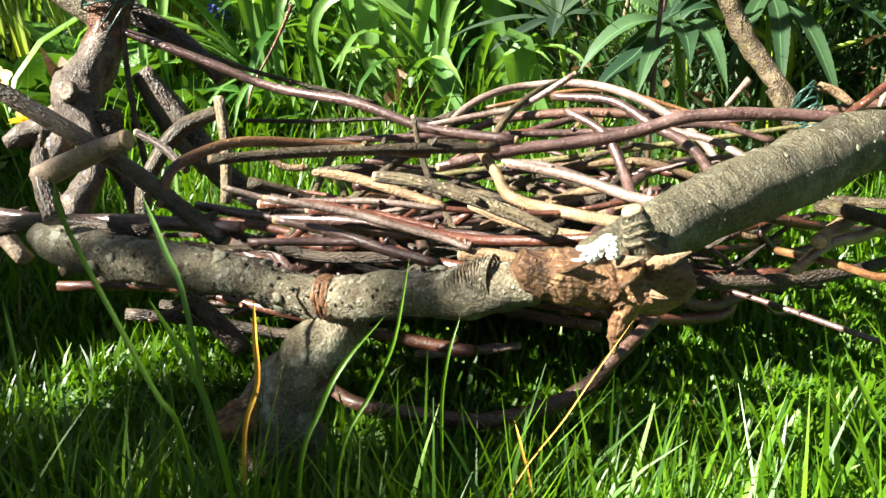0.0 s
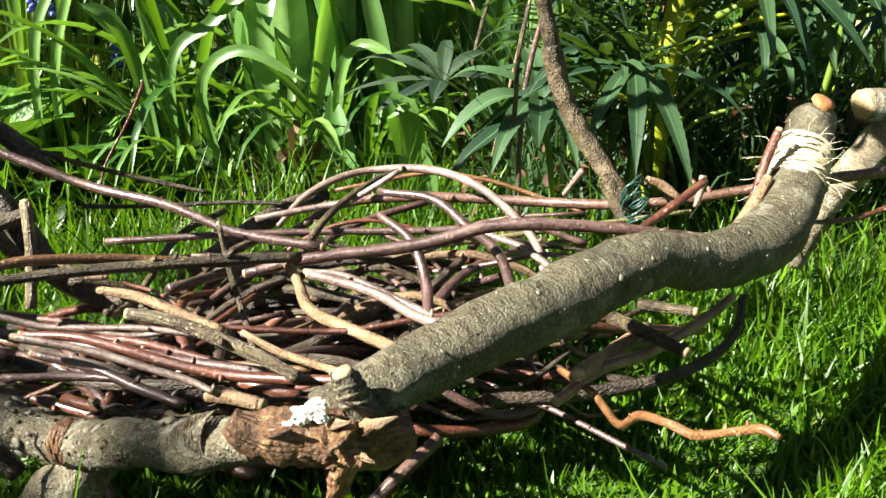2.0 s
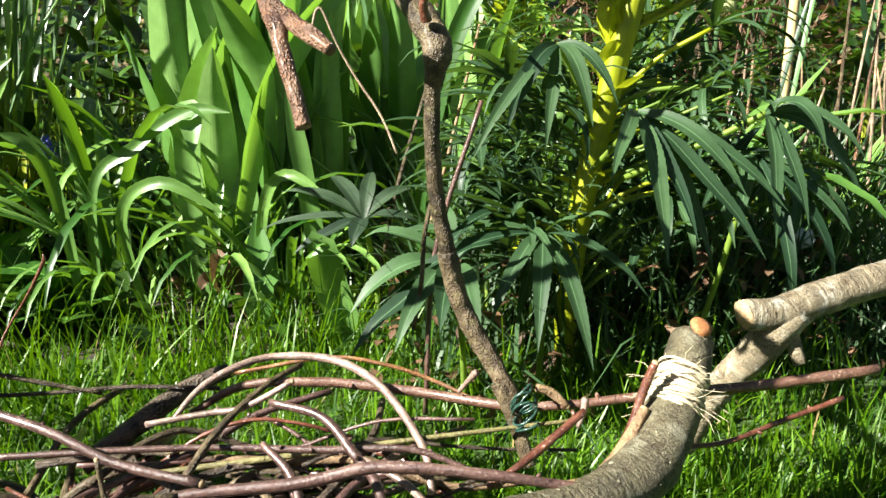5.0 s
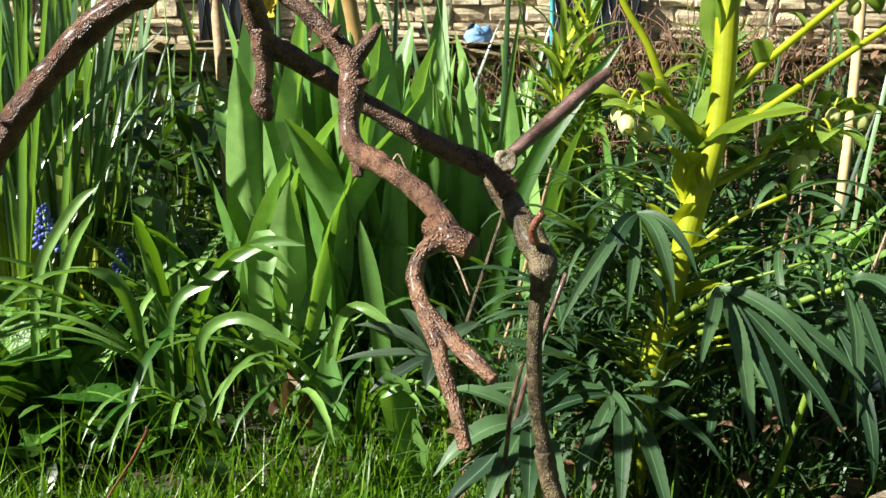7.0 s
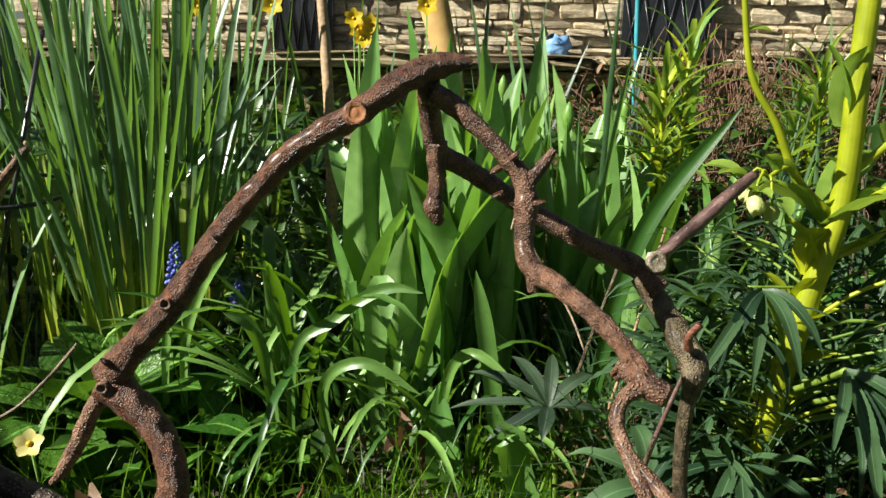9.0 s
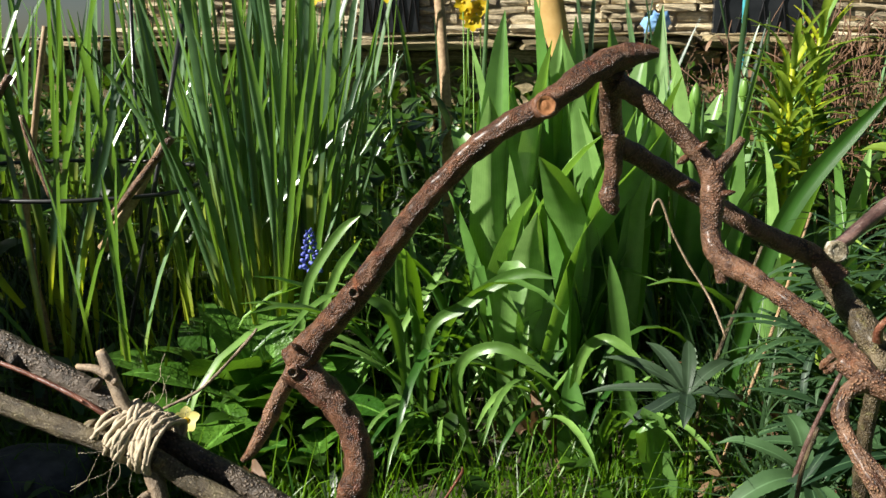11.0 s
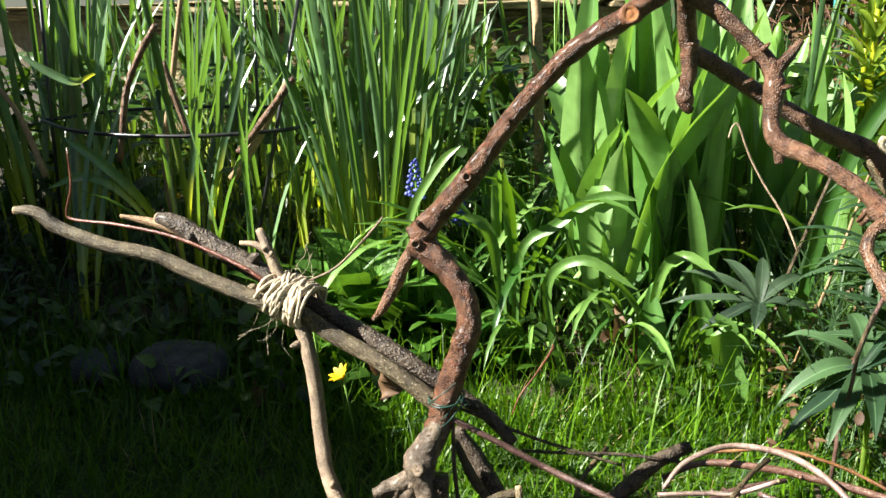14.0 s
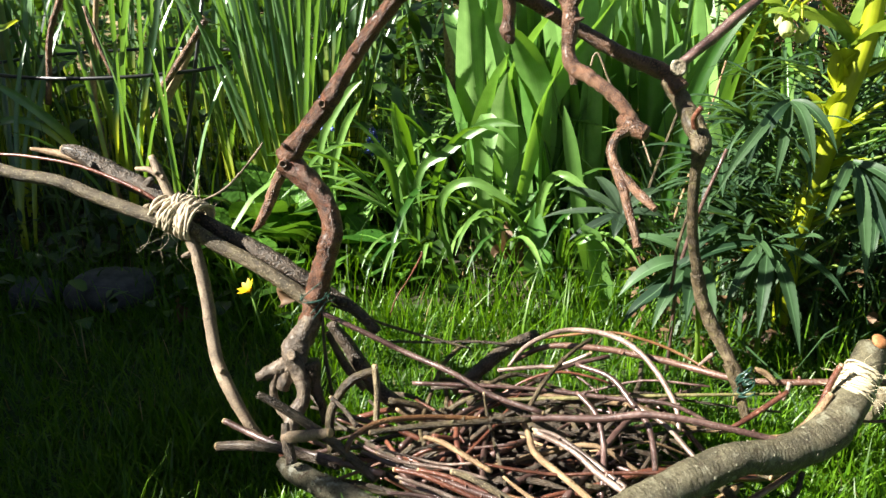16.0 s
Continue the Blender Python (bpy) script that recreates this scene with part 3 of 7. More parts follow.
def stone_wall(name, x0, x1, y, z0, z1, depth, sw, sh, mat, label, seed):
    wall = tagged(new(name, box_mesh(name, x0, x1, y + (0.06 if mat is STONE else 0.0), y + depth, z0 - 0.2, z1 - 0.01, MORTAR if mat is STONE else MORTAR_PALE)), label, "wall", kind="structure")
    r = random.Random(seed)
    pool = [stone_mesh(1, 1, 1, mat, seed + i) for i in range(7)]
    z = z0
    while z < z1 - 0.01:
        h = min(sh * r.uniform(0.55, 1.5), z1 - z)
        x = x0 + r.uniform(-sw, 0)
        while x < x1:
            w = sw * r.uniform(0.5, 1.9)
            m = Matrix.Translation((x + w / 2, y + 0.035 + r.uniform(-0.03, 0.02), z + h / 2 + r.uniform(-0.08, 0.08) * h)) @ Matrix.Rotation(r.uniform(-0.05, 0.05), 4, "Y") @ Matrix.Diagonal((w * r.uniform(0.86, 0.98), 0.16, h * r.uniform(0.78, 0.97), 1))
            child("stone", r.choice(pool), wall, m)
            x += w
        z += h
    return wall


stone_wall("wall_low", -1.9, 1.9, 2.75, 0.0, 0.6, 0.35, 0.16, 0.11, STONE, "low retaining wall of rough tawny limestone", 11)
stone_wall("wall_ledge", -2.4, 2.4, 2.69, 0.6, 0.65, 0.5, 0.3, 0.06, STONE, "weathered stone slabs topping the low wall", 14)
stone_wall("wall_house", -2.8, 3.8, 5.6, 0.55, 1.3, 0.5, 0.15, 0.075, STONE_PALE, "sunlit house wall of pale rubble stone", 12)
# Unseen wall added to cast the lawn's shadow; top cut to its edge.
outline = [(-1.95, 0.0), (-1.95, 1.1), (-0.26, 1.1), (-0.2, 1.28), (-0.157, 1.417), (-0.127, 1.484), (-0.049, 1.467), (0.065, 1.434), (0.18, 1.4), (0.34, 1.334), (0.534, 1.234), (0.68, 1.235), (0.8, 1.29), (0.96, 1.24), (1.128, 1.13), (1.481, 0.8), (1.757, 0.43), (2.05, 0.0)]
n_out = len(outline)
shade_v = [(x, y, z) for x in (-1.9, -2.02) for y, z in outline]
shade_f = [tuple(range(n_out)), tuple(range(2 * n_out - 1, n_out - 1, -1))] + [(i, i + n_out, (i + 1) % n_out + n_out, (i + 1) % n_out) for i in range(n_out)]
# Pale mortar, so that it bounces light onto the shaded lawn.
tagged(new("wall_side", mesh_of("wall_side", shade_v, shade_f, MORTAR_PALE, None, False)), "unseen added wall, its top cut to the lawn's shadow edge", "wall", kind="structure")


def wall_ivy():
    """Unseen leaves added above the side wall, so that sun comes through in spots."""
    r = random.Random(40)
    verts, faces = [], []
    for i in range(306):
        x0, x1, y0, y1 = (-0.42, 0.05, -0.1, 0.42) if i < 265 else (-0.25, -0.08, 0.26, 0.44) if i < 288 else (-0.12, 0.0, 0.23, 0.33)
        gx, gy = r.uniform(x0, x1), r.uniform(y0, y1)
        k = (gx + 1.9) / 0.739
        c = Vector((-1.9 + r.uniform(-0.03, 0.03), gy - 0.273 * k, 0.616 * k))
        v, f, _ = blade_geo(r.uniform(0.05, 0.09), r.uniform(0.03, 0.05), r.uniform(0.2, 0.9), 0.15, 4, "lance")
        m = Matrix.Translation(c) @ Matrix.Rotation(r.uniform(0, 6.28), 4, "Z") @ Matrix.Rotation(r.uniform(-2, 2), 4, "X")
        n = len(verts)
        verts.extend(m @ Vector(q) for q in v)
        faces.extend(tuple(n + q for q in w) for w in f)
    tagged(new("wall_ivy", mesh_of("wall_ivy", verts, faces, COVER)), "unseen green leaves added to dapple the shade on the lawn", "ivy", kind="stuff")


wall_ivy()


def dark_window(x0, x1, z0, z1, y):
    w = tagged(new("window", box_mesh("window", x0, x1, y - 0.06, y - 0.01, z0, z1, GLASS_DARK)), "dark window with diagonal leaded bars in the pale wall", "window")
    n = 5
    for i in range(n):
        for s in (1, -1):
            a = x0 + (x1 - x0) * i / n
            b = a + (x1 - x0) / n
            p, q = ((a, z0), (b, z1)) if s > 0 else ((b, z0), (a, z1))
            child("bar", tube_mesh("bar", [(p[0], y - 0.065, p[1], 0.006), (q[0], y - 0.065, q[1], 0.006)], BLACK, steps=1, sides=4, gnarl=0), w)
    return w


dark_window(1.15, 1.75, 0.62, 1.2, 5.55)
dark_window(-1.15, -0.75, 0.75, 1.3, 5.55)

# ---- the arched branch and its limbs ----
GN = dict(gnarl=0.16, steps=14, sides=22, freq=95, grit=0.03)


def limb(parent, name, pts, mat, label="", **kw):
    o = dict(GN)
    o.update(kw)
    STICK_COUNT[0] += 1
    return child(name, tube_mesh(name, pts, MATS[mat], seed=STICK_COUNT[0], **o), parent, parent.matrix_world.inverted(), label)


def knot(parent, name, c, d, r, mat, depth=0.4, label="", ring=None):
    """A round branch scar: a rim with a sunken heart."""
    c, d = Vector(c), Vector(d).normalized()
    s = d.orthogonal().normalized()
    o = d.cross(s)
    v, f = [], []
    sides = 14
    prof = ((1.15, -0.5), (1.05, 0.1), (0.8, 0.22), (0.6, 0.05), (0.3, -depth * 0.5))
    for rr, h in prof:
        for k in range(sides):
            a = 2 * math.pi * k / sides
            w = 1 + 0.15 * noise.noise(Vector((k * 0.8, rr * 3, c.x * 50)))
            v.append(c + (s * math.cos(a) + o * math.sin(a)) * r * rr * w + d * h * r)
    for i in range(len(prof) - 1):
        for k in range(sides):
            k2 = (k + 1) % sides
            f.append((i * sides + k, i * sides + k2, (i + 1) * sides + k2, (i + 1) * sides + k))
    f.append(tuple(range((len(prof) - 1) * sides, len(prof) * sides)))
    slots = [0] * (2 * sides) + [1] * (len(f) - 2 * sides)
    me = mesh_of(name, v, f, [MATS[mat], ring or MATS["wood"]], None, True, slots)
    return child(name, me, parent, parent.matrix_world.inverted(), label)


arch = tagged(new("arched_branch"), "gnarled dark brown forked branch arching over the twig nest", "branch")
arch.location = (-0.19, 0.5, 0.1)
bpy.context.view_layer.update()
limb(arch, "trunk", [(-0.206, 0.556, 0.355, 0.0138), (-0.183, 0.552, 0.336, 0.0114), (-0.164, 0.544, 0.314, 0.0103), (-0.156, 0.534, 0.290, 0.0108), (-0.162, 0.526, 0.263, 0.0114), (-0.172, 0.521, 0.231, 0.0115), (-0.179, 0.516, 0.204, 0.0113), (-0.184, 0.510, 0.190, 0.0104)], "dark")
limb(arch, "trunk_foot", [(-0.177, 0.518, 0.210, 0.0098), (-0.183, 0.510, 0.191, 0.0116), (-0.191, 0.503, 0.178, 0.0139), (-0.193, 0.493, 0.167, 0.0144), (-0.186, 0.484, 0.152, 0.0091), (-0.181, 0.474, 0.133, 0.0071), (-0.189, 0.464, 0.114, 0.0085), (-0.191, 0.449, 0.099, 0.0079), (-0.185, 0.434, 0.083, 0.0067)], "foot", "weathered grey foot of the trunk", gnarl=0.22, freq=70)
limb(arch, "bough", [(-0.205, 0.556, 0.357, 0.0125), (-0.184, 0.555, 0.381, 0.0101), (-0.157, 0.554, 0.412, 0.0096), (-0.138, 0.554, 0.439, 0.0084), (-0.116, 0.552, 0.469, 0.0079), (-0.091, 0.550, 0.497, 0.0077), (-0.065, 0.548, 0.521, 0.0079), (-0.031, 0.546, 0.541, 0.0084), (-0.003, 0.554, 0.561, 0.0087), (0.017, 0.562, 0.570, 0.0085), (0.032, 0.564, 0.573, 0.0059), (0.041, 0.564, 0.573, 0.0029)], "dark")
limb(arch, "prong", [(-0.205, 0.556, 0.353, 0.0073), (-0.217, 0.554, 0.332, 0.0059), (-0.227, 0.551, 0.310, 0.0059), (-0.237, 0.548, 0.292, 0.0045), (-0.246, 0.546, 0.282, 0.0020)], "red")
limb(arch, "back_limb", [(0.013, 0.564, 0.562, 0.0075), (0.014, 0.584, 0.538, 0.0075), (0.020, 0.599, 0.513, 0.0075), (0.040, 0.607, 0.501, 0.0073), (0.080, 0.612, 0.475, 0.0070), (0.130, 0.614, 0.446, 0.0074), (0.167, 0.614, 0.429, 0.0084), (0.183, 0.604, 0.413, 0.0090)], "darkthin")
limb(arch, "lower_limb", [(0.171, 0.614, 0.423, 0.0087), (0.184, 0.604, 0.404, 0.0087), (0.193, 0.574, 0.387, 0.0098), (0.199, 0.559, 0.369, 0.0093), (0.196, 0.559, 0.345, 0.0055), (0.196, 0.564, 0.304, 0.0052), (0.201, 0.569, 0.262, 0.0054), (0.212, 0.572, 0.215, 0.0059)], "brown")
limb(arch, "lower_limb", [(0.205, 0.570, 0.238, 0.0061), (0.212, 0.570, 0.209, 0.0068), (0.226, 0.562, 0.178, 0.0067), (0.240, 0.549, 0.154, 0.0064), (0.248, 0.544, 0.140, 0.0063)], "brown")
limb(arch, "lower_limb", [(0.238, 0.547, 0.152, 0.0061), (0.245, 0.541, 0.136, 0.0058), (0.250, 0.534, 0.120, 0.0051), (0.256, 0.524, 0.101, 0.0044)], "brown")
limb(arch, "stub", [(0.018, 0.594, 0.520, 0.0079), (0.019, 0.597, 0.498, 0.0064), (0.018, 0.597, 0.483, 0.0060), (0.017, 0.596, 0.474, 0.0072), (0.020, 0.595, 0.466, 0.0052), (0.024, 0.595, 0.464, 0.0024)], "darkthin")
limb(arch, "side_limb", [(0.177, 0.611, 0.428, 0.0068), (0.185, 0.614, 0.439, 0.0052), (0.210, 0.624, 0.458, 0.0053), (0.238, 0.634, 0.481, 0.0051), (0.259, 0.644, 0.496, 0.0038)], "purple")
limb(arch, "bud", [(0.192, 0.554, 0.387, 0.0036), (0.190, 0.549, 0.397, 0.0025), (0.195, 0.544, 0.407, 0.0028)], "redtwig")
limb(arch, "front_limb", [(0.015, 0.564, 0.554, 0.0078), (0.028, 0.564, 0.547, 0.0067), (0.045, 0.562, 0.533, 0.0062), (0.065, 0.559, 0.513, 0.0062), (0.077, 0.554, 0.496, 0.0070), (0.078, 0.549, 0.480, 0.0076), (0.076, 0.542, 0.460, 0.0059), (0.081, 0.530, 0.447, 0.0069), (0.096, 0.504, 0.440, 0.0060), (0.113, 0.474, 0.431, 0.0056), (0.124, 0.444, 0.422, 0.0055), (0.127, 0.419, 0.417, 0.0067), (0.131, 0.414, 0.414, 0.0038)], "darkthin")
limb(arch, "stub", [(0.121, 0.428, 0.4185, 0.0058), (0.130, 0.4135, 0.4135, 0.0068), (0.1375, 0.4085, 0.4105, 0.0058)], "darkthin")
limb(arch, "hanging_limb", [(0.128, 0.414, 0.415, 0.0056), (0.116, 0.409, 0.409, 0.0039), (0.112, 0.404, 0.399, 0.0039), (0.115, 0.394, 0.389, 0.0038), (0.120, 0.379, 0.378, 0.0039), (0.124, 0.369, 0.364, 0.0032), (0.128, 0.359, 0.352, 0.0030), (0.131, 0.354, 0.340, 0.0030)], "red")
limb(arch, "twig", [(0.114, 0.394, 0.390, 0.0032), (0.125, 0.379, 0.380, 0.0035), (0.134, 0.364, 0.374, 0.0034), (0.142, 0.355, 0.368, 0.0022)], "red")
limb(arch, "stub", [(0.079, 0.534, 0.452, 0.0053), (0.082, 0.530, 0.440, 0.0046), (0.082, 0.528, 0.431, 0.0033)], "darkthin")
limb(arch, "spur", [(0.078, 0.554, 0.498, 0.0058), (0.087, 0.554, 0.508, 0.0044), (0.095, 0.554, 0.520, 0.0024)], "darkthin")
for pts in ([(-0.197, 0.491, 0.162, 0.0087), (-0.212, 0.484, 0.155, 0.0076), (-0.231, 0.479, 0.148, 0.0044)], [(-0.209, 0.484, 0.155, 0.0060), (-0.215, 0.479, 0.135, 0.0038), (-0.208, 0.474, 0.117, 0.0044), (-0.195, 0.469, 0.108, 0.0065)], [(-0.194, 0.491, 0.162, 0.0098), (-0.203, 0.484, 0.146, 0.0082), (-0.206, 0.481, 0.135, 0.0066)]):
    limb(arch, "root", pts, "foot", gnarl=0.25, freq=110)
limb(arch, "root", [(-0.176, 0.491, 0.163, 0.0098), (-0.174, 0.489, 0.138, 0.0071), (-0.167, 0.484, 0.118, 0.0044), (-0.164, 0.481, 0.097, 0.0033)], "darkbark")
knot(arch, "cut_face", (-0.031, 0.537, 0.541), (0.1, -0.95, 0.2), 0.0075, "dark", -0.3, "pale oval sawn face", CUT_ORANGE)
knot(arch, "knot", (-0.158, 0.543, 0.414), (0.1, -0.95, 0.1), 0.004, "dark", 0.9, "", MATS["darkbark"])
knot(arch, "knot", (-0.203, 0.541, 0.355), (0.1, -0.95, 0.0), 0.0042, "dark", 1.2, "", MATS["darkbark"])
knot(arch, "knot", (0.136, 0.409, 0.411), (0.6, -0.7, -0.2), 0.0045, "dark", 1.4, "", MATS["darkbark"])
knot(arch, "scar", (-0.191, 0.4775, 0.176), (-0.2, -0.9, 0.3), 0.0055, "foot", -0.3, "pale smooth healed scar", MATS["pale"])

def collar(c, d, r, mat, rings=3, pitch=0.0035, label="wrinkled growth collar"):
    """Ridges where one year's growth ends."""
    c, d = Vector(c), Vector(d).normalized()
    s = d.orthogonal().normalized()
    o = d.cross(s)
    for i in range(rings):
        pts = []
        for k in range(15):
            a = 2 * math.pi * k / 14
            q = c + d * ((i - rings / 2) * pitch + 0.0008 * math.sin(2 * a + i)) + (s * math.cos(a) + o * math.sin(a)) * r
            pts.append((*q, 0.0016))
        limb(arch, "collar", pts, mat, label, steps=2, sides=6, gnarl=0.5, freq=300, cap=False)


collar((0.0777, 0.549, 0.4748), (0.0, -0.15, -1), 0.0062, "dark")
collar((0.1254, 0.45, 0.4083), (0.5, -0.4, -0.6), 0.0060, "red", 2)
collar((0.1995, 0.575, 0.3655), (0.25, -0.2, -1), 0.0068, "brown", 2)
knot(arch, "knot", (0.1802, 0.606, 0.4348), (0.1, -0.95, 0.3), 0.0075, "greylog", -0.2, "pale lichened knot", MATS["greylog"])
for c, d in (((0.0582, 0.553, 0.506), (-0.8, -0.5, -0.4)), ((0.0683, 0.55, 0.5148), (0.7, -0.3, 0.7)), ((0.1007, 0.498, 0.4394), (0.5, -0.4, 0.8)), ((0.060, 0.552, 0.49), (-0.9, -0.3, -0.3)), ((0.085, 0.545, 0.486), (0.9, -0.3, 0.2)), ((-0.12, 0.54, 0.46), (-0.6, -0.6, 0.5)), ((-0.20, 0.545, 0.372), (-0.6, -0.5, 0.7))):
    c, d = Vector(c), Vector(d).normalized()
    limb(arch, "bud", [(*(c - d * 0.003), 0.0024), (*(c + d * 0.002), 0.002), (*(c + d * 0.0055), 0.0007)], "dark", steps=3, sides=7, gnarl=0.2)

# ---- lashed branches ----
side_group = "branches lashed with twine"
stick("branch", [(-0.571, 0.514, 0.381, 0.0038), (-0.551, 0.516, 0.379, 0.0059), (-0.532, 0.519, 0.364, 0.0064), (-0.489, 0.524, 0.348, 0.0068), (-0.446, 0.529, 0.339, 0.0068), (-0.408, 0.532, 0.322, 0.0072), (-0.353, 0.534, 0.301, 0.0076), (-0.314, 0.534, 0.291, 0.0076), (-0.282, 0.533, 0.271, 0.0076), (-0.237, 0.529, 0.250, 0.0075), (-0.194, 0.525, 0.222, 0.0078), (-0.173, 0.524, 0.203, 0.0074)], "grey", "smooth grey-brown branch with pale stubs, lashed with twine", "branch", side_group, "a", gnarl=0.12, buds=3, sides=12)
stick("branch", [(-0.472, 0.584, 0.361, 0.0054), (-0.451, 0.582, 0.356, 0.0090), (-0.419, 0.577, 0.340, 0.0103), (-0.369, 0.570, 0.318, 0.0101), (-0.332, 0.564, 0.297, 0.0087), (-0.285, 0.557, 0.276, 0.0095), (-0.238, 0.550, 0.255, 0.0098), (-0.204, 0.544, 0.237, 0.0092), (-0.174, 0.544, 0.219, 0.0076), (-0.140, 0.544, 0.196, 0.0063), (-0.118, 0.539, 0.174, 0.0058)], "darkbark", "thicker dark rough branch with a split end, lashed with twine", "branch", side_group, "a", buds=3, gnarl=0.18, sides=12, freq=120)
stick("wood_splinter", [(-0.514, 0.586, 0.361, 0.0017), (-0.495, 0.586, 0.358, 0.0035), (-0.469, 0.585, 0.353, 0.0052), (-0.420, 0.579, 0.340, 0.0045)], "tan", "pale torn splinter on a split branch", "splinter")
stick("branch", [(-0.356, 0.562, 0.357, 0.0039), (-0.349, 0.558, 0.345, 0.0051), (-0.342, 0.554, 0.331, 0.0053), (-0.324, 0.544, 0.300, 0.0064), (-0.308, 0.532, 0.273, 0.0069), (-0.295, 0.519, 0.234, 0.0069), (-0.286, 0.504, 0.196, 0.0069), (-0.275, 0.486, 0.160, 0.0068), (-0.255, 0.469, 0.132, 0.0067), (-0.237, 0.459, 0.107, 0.0057), (-0.219, 0.454, 0.084, 0.0051)], "pale", "thin pale stick leaning as a prop under the twine", "branch", side_group, "a", gnarl=0.12, buds=4)
stick("twig", [(-0.346, 0.557, 0.338, 0.0036), (-0.360, 0.560, 0.344, 0.0033), (-0.376, 0.564, 0.344, 0.0024)], "pale", "short pale fork of the prop stick", "twig", "", "b", gnarl=0.15)
stick("twig", [(-0.554, 0.574, 0.430, 0.0011), (-0.554, 0.572, 0.393, 0.0013), (-0.561, 0.570, 0.368, 0.0016), (-0.554, 0.569, 0.360, 0.0016), (-0.504, 0.566, 0.357, 0.0018), (-0.439, 0.559, 0.348, 0.0017), (-0.375, 0.549, 0.328, 0.0020), (-0.343, 0.544, 0.312, 0.0020)], "redtwig", "thin red-brown whippy twig with an upturned tip", "twig", buds=2)
stick("twig", [(-0.327, 0.594, 0.298, 0.0013), (-0.300, 0.604, 0.311, 0.0013), (-0.278, 0.614, 0.332, 0.0013), (-0.259, 0.614, 0.353, 0.0015), (-0.253, 0.614, 0.361, 0.0008)], "pale", "slender dry twig behind the lashing", "twig")


def lashing(name, centre, axis, radius, width, loops, mat, label, wire=0.0013, fray=14, slant=0.25, seed=3, flat=(1, 1), reach=0.035):
    """Cord wound round sticks, with loose fibres."""
    r = random.Random(seed)
    axis = Vector(axis).normalized()
    s = axis.cross(Vector((0, 0, 1))).normalized()
    o = axis.cross(s)
    top = tagged(new(name), label, "twine")
    top.location = centre
    bpy.context.view_layer.update()
    inv = top.matrix_world.inverted()
    c0 = Vector(centre)
    for i in range(loops):
        off = (i / max(loops - 1, 1) - 0.5) * width
        sl = slant * r.uniform(-1.0, 1.6) * (2.6 if loops > 10 and i % 4 == 1 else 1)
        ph = r.uniform(0, 6.28)
        rr = radius * r.uniform(0.9, 1.05)
        pts = []
        for k in range(17):
            a = 2 * math.pi * k / 16
            p = c0 + axis * (off + sl * radius * math.cos(a + ph)) + (s * math.cos(a) * flat[0] + o * math.sin(a) * flat[1]) * rr * (1 + 0.05 * math.sin(3 * a + ph))
            pts.append((*p, wire * r.uniform(0.85, 1.15)))
        child("cord", tube_mesh("cord", pts, mat, steps=3, sides=7, gnarl=0.6, freq=520, cap=False, seed=i), top, inv)
    for i in range(fray):
        a = r.uniform(0, 6.28)
        p = c0 + axis * r.uniform(-0.5, 0.5) * width + (s * math.cos(a) * flat[0] + o * math.sin(a) * flat[1]) * radius * 1.02
        d = ((s * math.cos(a) + o * math.sin(a)) + axis * r.uniform(-1, 1) + Vector((0, 0, r.uniform(-0.8, 0.5)))).normalized()
        pts = [(*p, 0.0002)]
        for k in range(4):
            p = p + d * reach * r.uniform(0.15, 0.4)
            d = (d + Vector((r.uniform(-1, 1), r.uniform(-1, 1), r.uniform(-1, 0.7))) * 0.55).normalized()
            pts.append((*p, 0.00017))
        child("fibre", tube_mesh("fibre", pts, mat, steps=3, sides=4, gnarl=0), top, inv)
    return top


lashing("twine_lashing", (-0.322, 0.549, 0.296), (0.93, -0.14, -0.32), 0.0196, 0.034, 30, JUTE, "pale jute twine wound many times round crossing sticks", 0.0017, 20, 0.4, 3, (1.25, 1.0), 0.035)
lashing("twine_lashing", (0.340, 0.4915, 0.1645), (0.45, 0.62, 0.65), 0.0157, 0.026, 46, JUTE_PALE, "bleached frayed twine wrapped round the log end", 0.0008, 46, 0.14, 4, (1, 1), 0.016)
lashing("wire_tie", (-0.172, 0.516, 0.222), (0.45, -0.1, -0.9), 0.0150, 0.018, 5, WIRE, "thin dark green garden wire tied round branches", 0.0006, 3, 0.45, 5)
lashing("wire_tie", (0.253, 0.53, 0.138), (0.15, -0.3, -0.9), 0.0082, 0.02, 6, WIRE, "dark green wire binding the branch foot to a twig", 0.0008, 4, 0.8, 6)

# ---- the log in front and its leg ----
front = tagged(new("log"), "grey-green barked log with ridged rings lying across the nest", "log")
limb(front, "trunk", [(-0.173, 0.384, 0.117, 0.0059), (-0.159, 0.376, 0.114, 0.0089), (-0.131, 0.364, 0.110, 0.0107), (-0.096, 0.349, 0.108, 0.0103), (-0.067, 0.339, 0.106, 0.0095), (-0.045, 0.329, 0.101, 0.0093), (-0.025, 0.321, 0.100, 0.0095), (-0.002, 0.311, 0.105, 0.0092), (0.020, 0.302, 0.108, 0.0093), (0.036, 0.295, 0.111, 0.0095), (0.050, 0.291, 0.114, 0.0085)], "lichenlog", gnarl=0.2, freq=55, grit=0.03)
